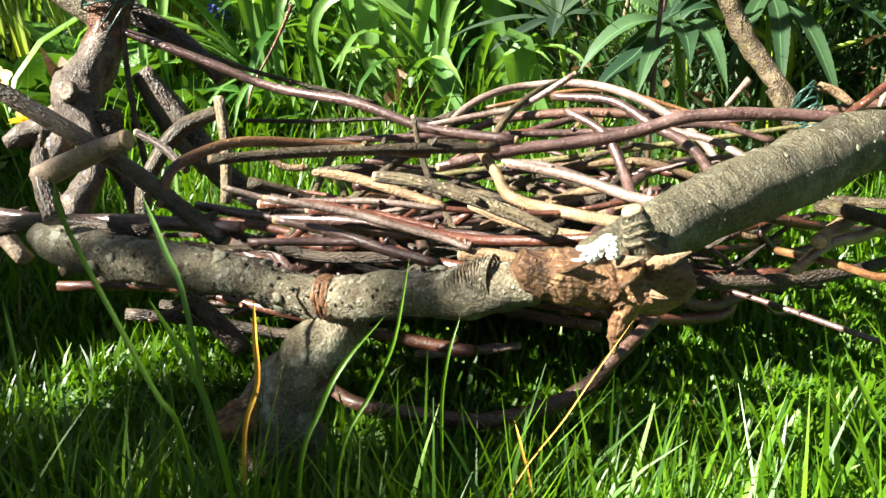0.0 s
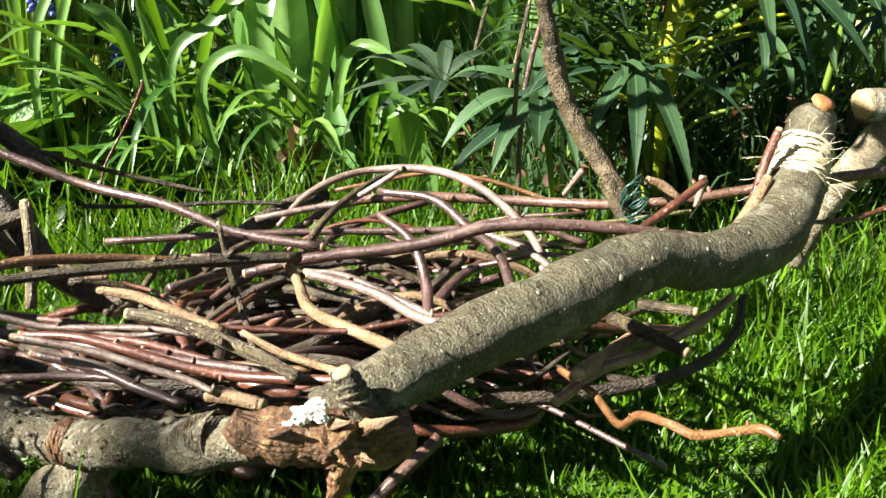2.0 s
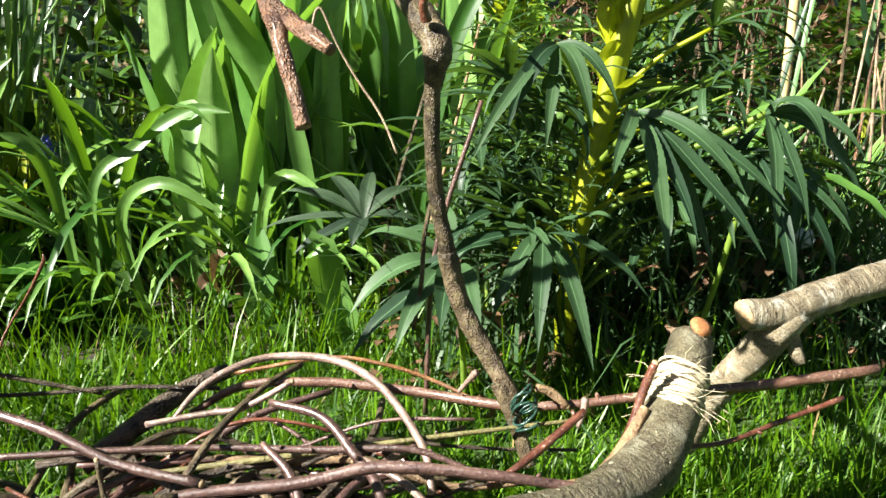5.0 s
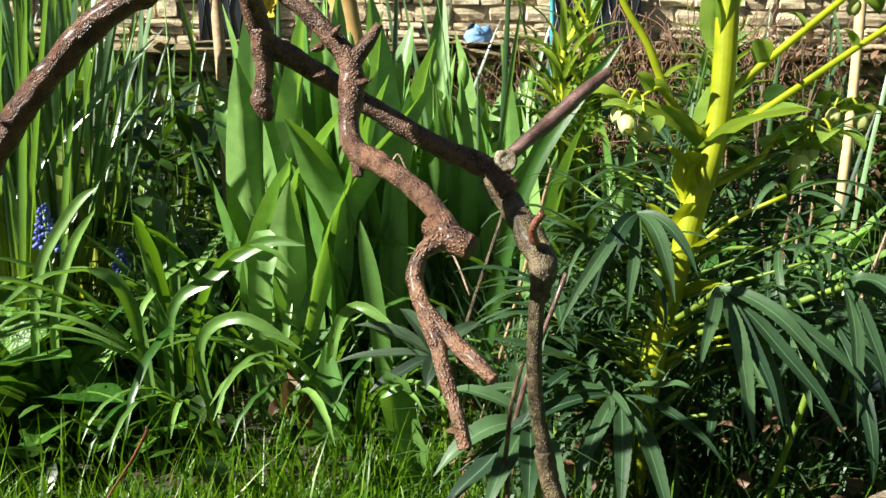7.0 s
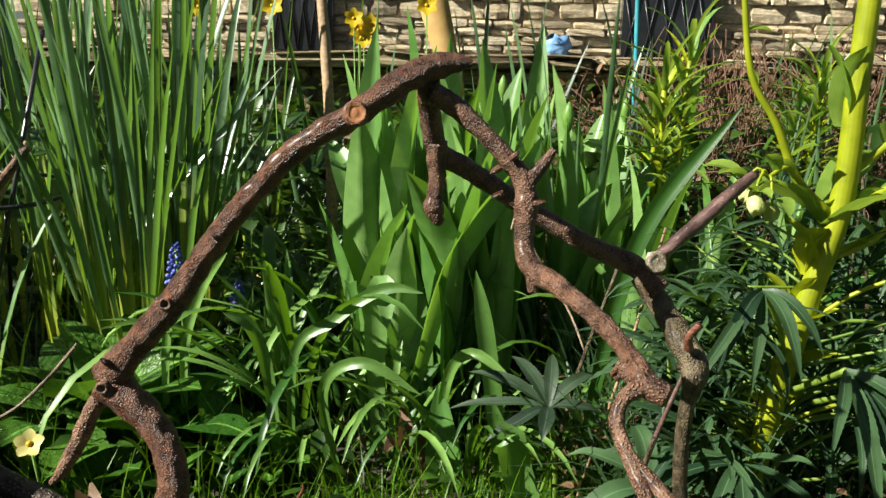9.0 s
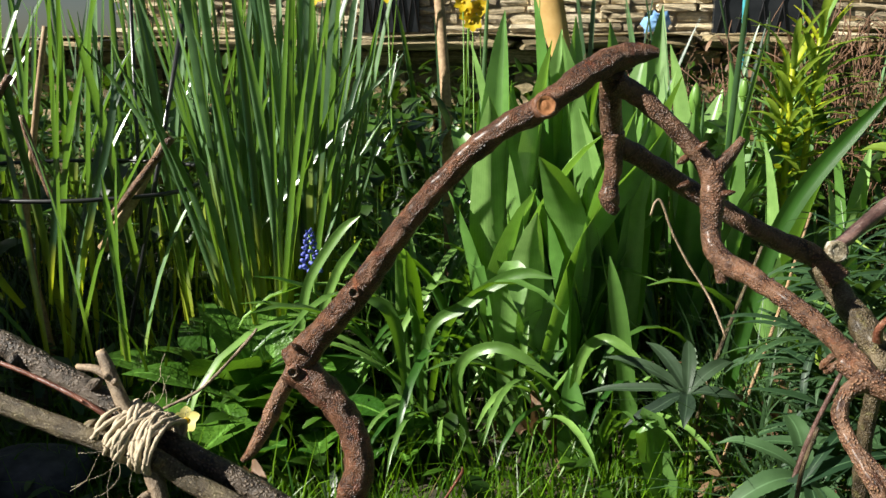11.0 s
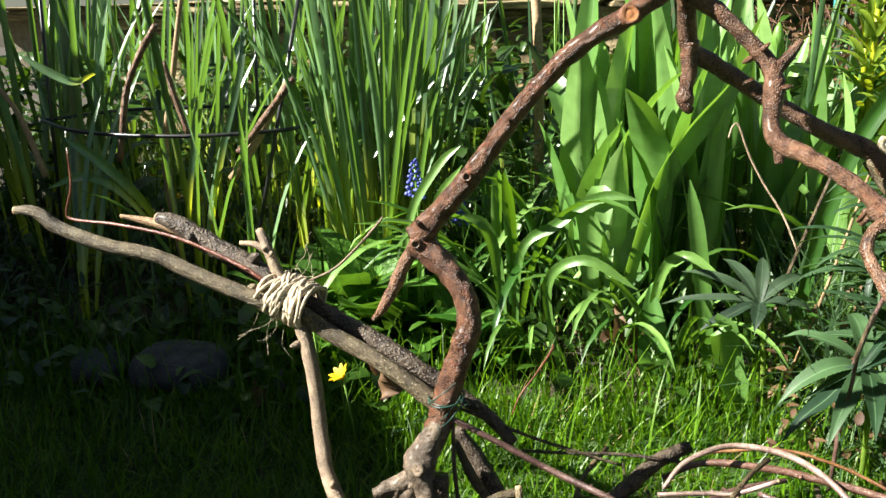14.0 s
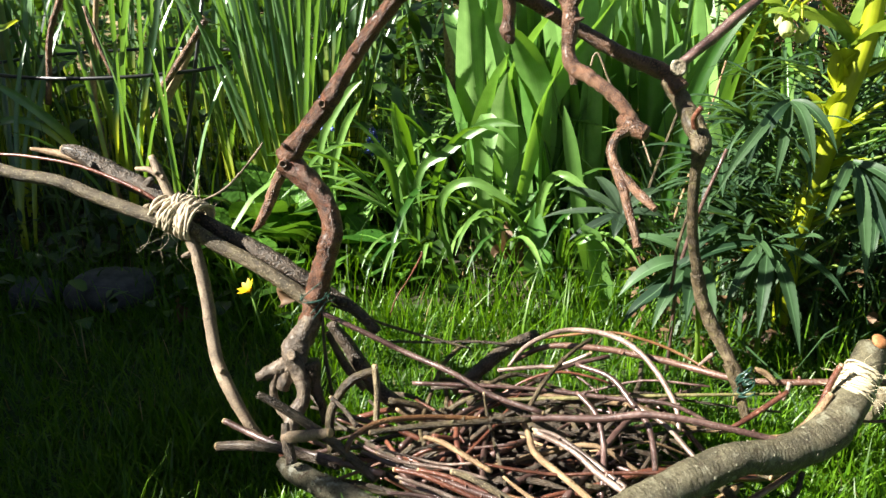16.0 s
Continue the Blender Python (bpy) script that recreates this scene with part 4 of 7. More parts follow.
for at, ax, rr, n, pitch, wire, mat in (((-0.0320, 0.3230, 0.1009), (0.0066, -0.0020, -0.0006), 0.0083, 4, 0.0016, 0.0012, "wood"), ((0.0231, 0.3010, 0.1089), (0.0093, -0.0050, 0.0040), 0.0091, 15, 0.0012, 0.0005, "lichenlog")):
    at, ax = Vector(at), Vector(ax).normalized()
    sd = ax.cross(Vector((0, 0, 1))).normalized()
    ov = ax.cross(sd)
    for i in range(n):
        loop = []
        for k in range(19):
            a = 2 * math.pi * k / 18
            loop.append((*(at + ax * (i * pitch + 0.0012 * math.sin(2 * a + i * 0.3)) + (sd * math.cos(a) + ov * math.sin(a)) * rr), wire))
        limb(front, "bark_ring", loop, mat, "ridged bark ring", steps=3, sides=6, gnarl=0.8, freq=500, cap=False)
def warts(parent, pts, n, size, seed):
    """Small knobs and lichen scabs on a log's bark."""
    r = random.Random(seed)
    path = smooth_path([Vector(q) for q in pts], 8)
    verts, faces, slots = [], [], []
    for k in range(n):
        i = r.randrange(1, len(path) - 2)
        d = (path[i + 1].to_3d() - path[i].to_3d()).normalized()
        s1 = d.orthogonal().normalized()
        s2 = d.cross(s1)
        a = r.uniform(0, 6.28)
        out = s1 * math.cos(a) + s2 * math.sin(a)
        c = path[i].lerp(path[i + 1], r.random()).to_3d() + out * path[i][3] * r.uniform(0.96, 1.05)
        flat = r.random() < 0.3
        w = r.uniform(*size) * (r.uniform(1.2, 3.2) if flat else 1.0)
        side = out.cross(d)
        b = len(verts)
        for rr, h in ((1.0, -0.3), (0.8, 0.35), (0.35, 0.6)):
            for j in range(7):
                t = 2 * math.pi * j / 7
                q = rr * w * r.uniform(0.7, 1.3)
                verts.append(c + (d * math.cos(t) + side * math.sin(t)) * q + out * h * w * (0.35 if flat else 1.0))
        for m in range(2):
            for j in range(7):
                j2 = (j + 1) % 7
                faces.append((b + m * 7 + j, b + m * 7 + j2, b + (m + 1) * 7 + j2, b + (m + 1) * 7 + j))
        faces.append(tuple(range(b + 14, b + 21)))
        slots.extend([1 if flat else 0] * 15)
    me = mesh_of("bark_wart", verts, faces, [MATS["log"], LICHEN], None, True, slots)
    child("bark_wart", me, parent, parent.matrix_world.inverted(), "small bark knobs and pale lichen scabs")


warts(front, [(-0.159, 0.376, 0.114, 0.0089), (-0.131, 0.364, 0.110, 0.0107), (-0.096, 0.349, 0.108, 0.0103), (-0.067, 0.339, 0.106, 0.0095), (-0.045, 0.329, 0.101, 0.0093), (-0.025, 0.321, 0.100, 0.0095), (-0.002, 0.311, 0.105, 0.0092), (0.020, 0.302, 0.108, 0.0093)], 330, (0.0004, 0.0011), 5)
big_log = stick("log", [(0.070, 0.299, 0.117, 0.0088), (0.082, 0.302, 0.119, 0.0123), (0.095, 0.307, 0.124, 0.0125), (0.109, 0.317, 0.127, 0.0129), (0.130, 0.332, 0.131, 0.0139), (0.163, 0.356, 0.134, 0.0155), (0.192, 0.376, 0.138, 0.0158), (0.223, 0.396, 0.141, 0.0144), (0.259, 0.419, 0.132, 0.0148), (0.302, 0.451, 0.131, 0.0173), (0.326, 0.474, 0.146, 0.0174), (0.342, 0.494, 0.167, 0.0151), (0.358, 0.516, 0.190, 0.0135)], "log", "thick grey-green curved log with an orange sawn end", "log", "", "b", CUT_ORANGE, gnarl=0.10, steps=7, sides=20, freq=60)
bpy.context.view_layer.update()
warts(big_log, [(0.095, 0.307, 0.124, 0.0125), (0.130, 0.332, 0.131, 0.0139), (0.163, 0.356, 0.134, 0.0155), (0.192, 0.376, 0.138, 0.0158), (0.223, 0.396, 0.141, 0.0144), (0.259, 0.419, 0.132, 0.0148), (0.302, 0.451, 0.131, 0.0173), (0.326, 0.474, 0.146, 0.0174)], 330, (0.0003, 0.0007), 6)
v_end, f_end = disc_geo(Vector((0.3595, 0.508, 0.2005)), Vector((0.25, -0.5, 0.75)), 0.0072, 0.0012, 16, 5)
child("cut_face", mesh_of("cut_face", v_end, f_end, CUT_ORANGE), big_log, Matrix.Translation(-big_log.location), "orange weathered sawn face")
torn = tagged(new("torn_joint"), "torn reddish wood and bark where the log forks, with white fungus", "wood")
torn.location = (0.08, 0.28, 0.11)
bpy.context.view_layer.update()
limb(torn, "splintered_wood", [(0.043, 0.286, 0.125, 0.0047), (0.052, 0.286, 0.119, 0.0084), (0.068, 0.288, 0.116, 0.0100), (0.085, 0.291, 0.112, 0.0112), (0.102, 0.299, 0.111, 0.0105)], "wood", gnarl=0.28, freq=90)
limb(torn, "spike", [(0.083, 0.286, 0.114, 0.0078), (0.080, 0.284, 0.105, 0.0054), (0.078, 0.284, 0.096, 0.0036), (0.077, 0.284, 0.088, 0.0010)], "wood", gnarl=0.5, freq=170)
shard = random.Random(77)
for k in range(16):
    p = Vector((0.046 + 0.05 * shard.random(), 0.279 + 0.006 * shard.random(), 0.108 + 0.018 * shard.random()))
    d = Vector((shard.uniform(-1, 1), shard.uniform(-0.7, -0.1), shard.uniform(-0.5, 0.5))).normalized() * shard.uniform(0.006, 0.013)
    limb(torn, "splinter", [(*(p - d * 0.5 + Vector((0, 0.004, 0))), 0.0022), (*p, 0.0024), (*(p + d), 0.0004)], shard.choice(("wood", "tan", "darkbark", "wood")), "sharp torn splinter", steps=3, sides=6, gnarl=0.5, freq=260)
limb(torn, "stub", [(0.091, 0.291, 0.119, 0.0069), (0.087, 0.288, 0.128, 0.0058), (0.085, 0.286, 0.135, 0.0049), (0.083, 0.286, 0.140, 0.0043)], "log", gnarl=0.14)
tip_v, tip_f = disc_geo(Vector((0.0830, 0.2860, 0.1405)), Vector((-0.0046, -0.0020, 0.0134)), 0.0037, 0.0008, 14, 9)
child("cut_end", mesh_of("cut_end", tip_v, tip_f, CUT), torn, torn.matrix_world.inverted(), "tan sawn tip of the stub")
for c, r in ((Vector((0.0842, 0.2865, 0.1368)), 0.0044), (Vector((0.0853, 0.2870, 0.1335)), 0.0048), (Vector((0.0865, 0.2875, 0.1301)), 0.0053)):
    d = Vector((-0.0046, -0.0020, 0.0134)).normalized()
    s1 = d.orthogonal().normalized()
    s2 = d.cross(s1)
    ring = [(*(c + (s1 * math.cos(k * math.pi / 8) + s2 * math.sin(k * math.pi / 8)) * r + d * 0.0008 * math.sin(k * 0.8)), 0.0011) for k in range(17)]
    limb(torn, "wrinkle", ring, "lichenlog", "wrinkled bark collar", steps=2, sides=6, gnarl=0.4, freq=300, cap=False)
leg_log = tagged(new("leg_log"), "stout mottled grey log standing in the grass as a leg", "log")
limb(leg_log, "trunk", [(-0.018, 0.330, 0.095, 0.0075), (-0.024, 0.327, 0.090, 0.0098), (-0.033, 0.322, 0.081, 0.0128), (-0.042, 0.320, 0.070, 0.0138), (-0.050, 0.321, 0.058, 0.0165), (-0.055, 0.322, 0.045, 0.0180), (-0.056, 0.322, 0.028, 0.0150)], "lichenlog", gnarl=0.22, freq=60, grit=0.02)
limb(leg_log, "knob", [(-0.062, 0.314, 0.056, 0.0085), (-0.070, 0.306, 0.056, 0.0072), (-0.077, 0.302, 0.054, 0.0048)], "wood", "reddish broken knob", gnarl=0.4, freq=110)
for k, (px, py, pz, pr) in enumerate(((0.0713, 0.2840, 0.1279, 0.0032), (0.0738, 0.2820, 0.1304, 0.0030), (0.0680, 0.2820, 0.1256, 0.0028), (0.0631, 0.2820, 0.1228, 0.0025), (0.0605, 0.2840, 0.1239, 0.0020), (0.0754, 0.2800, 0.1269, 0.0022), (0.0668, 0.2860, 0.1265, 0.0025))):
    bm = bmesh.new()
    bmesh.ops.create_icosphere(bm, subdivisions=3, radius=1)
    for v in bm.verts:
        v.co *= 1 + 0.55 * noise.noise(v.co * 2.1 + Vector((k * 4.0, 0, 0))) + 0.25 * noise.noise(v.co * 6)
        v.co = Vector((px, py, pz)) + Vector((v.co.x * 1.1, v.co.y * 0.5, v.co.z * 0.9)) * pr
    lump = bpy.data.meshes.new("fungus")
    bm.to_mesh(lump)
    bm.free()
    lump.materials.append(FUNGUS)
    child("fungus", lump, torn, torn.matrix_world.inverted(), "white crusty fungus")
lichen = tagged(new("branch"), "pale lichen-covered branch reaching over the grass", "branch")
limb(lichen, "bough", [(0.545, 0.574, 0.215, 0.0127), (0.489, 0.564, 0.204, 0.0122), (0.452, 0.556, 0.197, 0.0118), (0.432, 0.552, 0.192, 0.0112), (0.408, 0.549, 0.193, 0.0112)], "greylog", gnarl=0.09, freq=60)
limb(lichen, "fork", [(0.455, 0.558, 0.194, 0.0105), (0.435, 0.552, 0.182, 0.0125), (0.42, 0.56, 0.157, 0.0125), (0.411, 0.575, 0.133, 0.0115), (0.402, 0.584, 0.109, 0.0099), (0.391, 0.594, 0.072, 0.0081)], "greylog", gnarl=0.1, freq=60)
saw_v, saw_f = disc_geo(Vector((0.408, 0.549, 0.193)) + Vector((-0.001, 0, 0)), Vector((-0.95, -0.1, -0.2)), 0.0106, 0.0012, 14, 3)
child("cut_end", mesh_of("cut_end", saw_v, saw_f, CUT), lichen, None, "pale sawn wood face")
limb(lichen, "stub", [(0.439, 0.554, 0.186, 0.0065), (0.445, 0.549, 0.171, 0.0053), (0.448, 0.544, 0.157, 0.0041)], "greylog", gnarl=0.2)

# ---- the nest of twigs ----
NEST = "twigs woven into the nest"
LOOK = {
    "purple": "long purple-brown twig woven into the nest", "redtwig": "glossy red-brown twig in the nest", "rose": "rosy barked rod woven into the nest",
    "orange": "thin orange-brown twig in the nest", "tan": "peeled tan stick lying in the nest", "pale": "pale dry stick in the nest",
    "palegrey": "silvery bleached twig arching in the nest", "grey": "grey cut stick lying in the nest", "darkbark": "dark weathered stick at the nest's base",
    "brown": "brown barked twig woven into the nest", "olive": "olive-green twig threaded through the nest",
}
for mat, cuts, buds, pts in (
    ("purple", "a", 1, [(-0.244, 0.424, 0.130, 0.0028), (-0.218, 0.418, 0.123, 0.0034), (-0.179, 0.404, 0.119, 0.0037), (-0.130, 0.389, 0.120, 0.0036), (-0.075, 0.374, 0.118, 0.0035)]),
    ("darkbark", "a", 0, [(-0.249, 0.414, 0.108, 0.0045), (-0.215, 0.409, 0.114, 0.0048), (-0.177, 0.399, 0.119, 0.0043), (-0.119, 0.384, 0.116, 0.0039)]),
    ("darkbark", "", 0, [(-0.166, 0.386, 0.156, 0.0035), (-0.162, 0.376, 0.142, 0.0048), (-0.155, 0.366, 0.128, 0.0050)]),
    ("pale", "b", 0, [(-0.165, 0.380, 0.145, 0.0058), (-0.142, 0.372, 0.154, 0.0052), (-0.118, 0.366, 0.162, 0.0046)]),
    ("darkbark", "b", 1, [(-0.184, 0.376, 0.190, 0.0030), (-0.168, 0.378, 0.180, 0.0042), (-0.126, 0.379, 0.149, 0.0044), (-0.104, 0.377, 0.130, 0.0044), (-0.083, 0.374, 0.112, 0.0038)]),
    ("brown", "", 0, [(-0.149, 0.454, 0.082, 0.0050), (-0.152, 0.464, 0.115, 0.0047), (-0.142, 0.474, 0.138, 0.0047), (-0.126, 0.479, 0.154, 0.0047), (-0.105, 0.484, 0.160, 0.0039)]),
    ("grey", "a", 0, [(-0.106, 0.479, 0.167, 0.0032), (-0.103, 0.469, 0.140, 0.0032), (-0.104, 0.459, 0.111, 0.0032)]),
    ("darkbark", "", 0, [(-0.170, 0.544, 0.182, 0.0054), (-0.148, 0.544, 0.147, 0.0085), (-0.120, 0.534, 0.109, 0.0085), (-0.075, 0.524, 0.090, 0.0076), (-0.002, 0.514, 0.080, 0.0067)]),
    ("brown", "a", 0, [(-0.167, 0.524, 0.179, 0.0030), (-0.150, 0.519, 0.146, 0.0046), (-0.129, 0.514, 0.120, 0.0038)]),
    ("darkbark", "", 0, [(-0.167, 0.514, 0.215, 0.0015), (-0.165, 0.504, 0.169, 0.0019), (-0.158, 0.494, 0.123, 0.0019)]),
    ("purple", "b", 2, [(-0.173, 0.514, 0.209, 0.0026), (-0.120, 0.509, 0.187, 0.0029), (-0.079, 0.504, 0.170, 0.0029), (-0.030, 0.484, 0.161, 0.0028), (0.010, 0.469, 0.147, 0.0028), (0.059, 0.454, 0.140, 0.0027)]),
    ("brown", "", 2, [(-0.165, 0.534, 0.207, 0.0015), (-0.105, 0.544, 0.180, 0.0015), (-0.064, 0.549, 0.166, 0.0016), (-0.022, 0.554, 0.153, 0.0013)]),
    ("darkbark", "", 2, [(-0.117, 0.584, 0.142, 0.0016), (-0.074, 0.594, 0.138, 0.0016), (-0.018, 0.604, 0.136, 0.0016), (0.042, 0.609, 0.130, 0.0016)]),
    ("darkbark", "", 0, [(-0.045, 0.564, 0.096, 0.0071), (-0.016, 0.584, 0.112, 0.0076), (0.013, 0.614, 0.126, 0.0073), (0.044, 0.634, 0.134, 0.0061)]),
    ("rose", "", 4, [(0.019, 0.614, 0.109, 0.0030), (0.057, 0.614, 0.129, 0.0034), (0.112, 0.604, 0.134, 0.0037), (0.153, 0.594, 0.133, 0.0036), (0.193, 0.579, 0.132, 0.0036), (0.244, 0.549, 0.134, 0.0034), (0.285, 0.539, 0.137, 0.0034), (0.318, 0.534, 0.142, 0.0033), (0.375, 0.524, 0.150, 0.0036), (0.419, 0.519, 0.155, 0.0039), (0.485, 0.514, 0.164, 0.0036)]),
    ("palegrey", "", 1, [(0.017, 0.569, 0.125, 0.0020), (0.031, 0.584, 0.139, 0.0023), (0.052, 0.594, 0.150, 0.0028), (0.083, 0.604, 0.155, 0.0028), (0.124, 0.594, 0.155, 0.0031), (0.153, 0.574, 0.147, 0.0030), (0.173, 0.544, 0.134, 0.0029), (0.186, 0.514, 0.119, 0.0028), (0.188, 0.494, 0.103, 0.0028)]),
    ("orange", "", 1, [(0.051, 0.614, 0.139, 0.0016), (0.119, 0.614, 0.149, 0.0016), (0.161, 0.609, 0.144, 0.0016), (0.197, 0.604, 0.132, 0.0016), (0.231, 0.584, 0.121, 0.0013)]),
    ("brown", "a", 4, [(-0.090, 0.393, 0.147, 0.0026), (-0.050, 0.409, 0.146, 0.0029), (0.004, 0.429, 0.142, 0.0030), (0.049, 0.444, 0.138, 0.0030)]),
    ("purple", "a", 3, [(0.017, 0.454, 0.127, 0.0027), (0.054, 0.454, 0.134, 0.0034), (0.111, 0.449, 0.140, 0.0036), (0.155, 0.444, 0.150, 0.0035), (0.207, 0.434, 0.149, 0.0032), (0.271, 0.424, 0.141, 0.0025)]),
    ("orange", "", 1, [(-0.110, 0.375, 0.129, 0.0025), (-0.107, 0.379, 0.142, 0.0025), (-0.101, 0.389, 0.148, 0.0026), (-0.079, 0.404, 0.153, 0.0026), (-0.042, 0.424, 0.147, 0.0026), (0.012, 0.444, 0.136, 0.0024)]),
    ("purple", "", 2, [(-0.075, 0.504, 0.136, 0.0022), (-0.005, 0.504, 0.137, 0.0022), (0.056, 0.504, 0.136, 0.0021), (0.122, 0.494, 0.136, 0.0025), (0.174, 0.484, 0.139, 0.0020), (0.209, 0.474, 0.129, 0.0020)]),
    ("olive", "b", 0, [(0.009, 0.529, 0.107, 0.0019), (0.078, 0.529, 0.113, 0.0022), (0.190, 0.529, 0.123, 0.0018), (0.286, 0.524, 0.133, 0.0014)]),
    ("brown", "a", 2, [(0.004, 0.459, 0.154, 0.0014), (0.008, 0.454, 0.131, 0.0017), (0.018, 0.434, 0.108, 0.0018), (0.029, 0.404, 0.093, 0.0019)]),
    ("tan", "a", 1, [(0.040, 0.449, 0.135, 0.0027), (0.047, 0.439, 0.125, 0.0030), (0.055, 0.424, 0.114, 0.0033), (0.082, 0.394, 0.112, 0.0031), (0.110, 0.354, 0.114, 0.0029)]),
    ("palegrey", "a", 2, [(0.054, 0.434, 0.131, 0.0023), (0.086, 0.419, 0.125, 0.0026), (0.110, 0.394, 0.119, 0.0028), (0.139, 0.364, 0.117, 0.0030)]),
    ("purple", "", 2, [(0.090, 0.474, 0.152, 0.0020), (0.108, 0.454, 0.141, 0.0027), (0.115, 0.434, 0.121, 0.0030), (0.114, 0.404, 0.106, 0.0029), (0.112, 0.384, 0.091, 0.0028)]),
    ("purple", "", 2, [(0.089, 0.524, 0.155, 0.0025), (0.122, 0.504, 0.153, 0.0028), (0.142, 0.479, 0.140, 0.0031), (0.155, 0.454, 0.132, 0.0030), (0.159, 0.424, 0.119, 0.0029), (0.157, 0.384, 0.101, 0.0028)]),
    ("palegrey", "", 0, [(0.147, 0.474, 0.139, 0.0020), (0.171, 0.454, 0.133, 0.0023), (0.190, 0.434, 0.120, 0.0023), (0.201, 0.414, 0.117, 0.0019)]),
    ("brown", "", 3, [(0.105, 0.574, 0.160, 0.0023), (0.083, 0.544, 0.157, 0.0022), (0.059, 0.504, 0.146, 0.0025), (0.040, 0.464, 0.126, 0.0024)]),
    ("palegrey", "b", 1, [(0.009, 0.534, 0.139, 0.0022), (0.049, 0.534, 0.145, 0.0022), (0.072, 0.529, 0.150, 0.0022), (0.103, 0.524, 0.168, 0.0018)]),
    ("redtwig", "", 3, [(0.215, 0.444, 0.135, 0.0017), (0.233, 0.449, 0.143, 0.0023), (0.249, 0.459, 0.149, 0.0026), (0.277, 0.474, 0.163, 0.0024)]),
    ("tan", "b", 0, [(0.252, 0.444, 0.133, 0.0019), (0.278, 0.454, 0.131, 0.0029), (0.298, 0.464, 0.144, 0.0039), (0.313, 0.474, 0.162, 0.0032)]),
    ("redtwig", "b", 2, [(0.292, 0.464, 0.137, 0.0018), (0.305, 0.474, 0.150, 0.0027), (0.314, 0.479, 0.173, 0.0029), (0.320, 0.479, 0.189, 0.0024)]),
    ("palegrey", "", 0, [(0.213, 0.564, 0.139, 0.0016), (0.219, 0.559, 0.149, 0.0019), (0.224, 0.554, 0.157, 0.0028)]),
    ("tan", "b", 0, [(0.261, 0.534, 0.153, 0.0027), (0.271, 0.534, 0.149, 0.0033), (0.281, 0.529, 0.141, 0.0021)]),
    ("palegrey", "", 0, [(0.279, 0.494, 0.143, 0.0014), (0.282, 0.494, 0.153, 0.0022), (0.283, 0.494, 0.162, 0.0022)]),
    ("redtwig", "a", 3, [(-0.062, 0.364, 0.131, 0.0022), (-0.038, 0.359, 0.131, 0.0022), (-0.018, 0.354, 0.127, 0.0023), (0.004, 0.349, 0.121, 0.0023), (0.029, 0.344, 0.116, 0.0025), (0.059, 0.334, 0.117, 0.0024), (0.079, 0.324, 0.120, 0.0022)]),
    ("redtwig", "a", 2, [(-0.043, 0.374, 0.125, 0.0018), (-0.014, 0.369, 0.123, 0.0020), (0.020, 0.359, 0.116, 0.0020), (0.046, 0.349, 0.112, 0.0022)]),
    ("palegrey", "a", 2, [(-0.055, 0.344, 0.138, 0.0015), (-0.023, 0.339, 0.132, 0.0017), (-0.001, 0.334, 0.126, 0.0017), (0.018, 0.329, 0.121, 0.0015), (0.028, 0.324, 0.118, 0.0013)]),
    ("purple", "", 0, [(-0.066, 0.349, 0.118, 0.0017), (-0.036, 0.349, 0.117, 0.0019), (-0.016, 0.344, 0.117, 0.0017)]),
    ("tan", "a", 1, [(-0.045, 0.409, 0.136, 0.0020), (-0.025, 0.404, 0.133, 0.0026), (-0.005, 0.394, 0.128, 0.0026), (0.019, 0.384, 0.121, 0.0021)]),
    ("tan", "ab", 0, [(-0.077, 0.444, 0.141, 0.0017), (-0.066, 0.444, 0.133, 0.0019), (-0.055, 0.444, 0.132, 0.0019)]),
    ("grey", "a", 1, [(-0.009, 0.348, 0.144, 0.0025), (0.004, 0.344, 0.143, 0.0028), (0.024, 0.337, 0.138, 0.0030), (0.046, 0.329, 0.130, 0.0029), (0.062, 0.322, 0.123, 0.0027)]),
    ("palegrey", "a", 0, [(-0.080, 0.399, 0.126, 0.0011), (-0.050, 0.399, 0.119, 0.0013), (-0.026, 0.399, 0.115, 0.0013), (0.001, 0.399, 0.118, 0.0013)]),
    ("redtwig", "", 3, [(0.001, 0.399, 0.119, 0.0013), (0.042, 0.399, 0.114, 0.0016), (0.075, 0.399, 0.112, 0.0016), (0.108, 0.399, 0.116, 0.0016), (0.131, 0.399, 0.118, 0.0018), (0.165, 0.399, 0.121, 0.0020)]),
    ("tan", "a", 1, [(0.031, 0.374, 0.123, 0.0014), (0.046, 0.364, 0.118, 0.0018), (0.064, 0.349, 0.117, 0.0020), (0.082, 0.334, 0.117, 0.0017)]),
    ("palegrey", "a", 3, [(0.052, 0.439, 0.131, 0.0017), (0.072, 0.434, 0.129, 0.0022), (0.096, 0.419, 0.122, 0.0023), (0.119, 0.399, 0.115, 0.0025), (0.133, 0.384, 0.114, 0.0020)]),
    ("orange", "", 1, [(-0.034, 0.379, 0.116, 0.0013), (-0.005, 0.374, 0.111, 0.0015), (0.029, 0.369, 0.110, 0.0014), (0.061, 0.359, 0.110, 0.0014)]),
    ("purple", "a", 2, [(-0.054, 0.354, 0.126, 0.0018), (-0.027, 0.349, 0.120, 0.0021), (-0.007, 0.339, 0.115, 0.0025), (0.014, 0.329, 0.111, 0.0020)]),
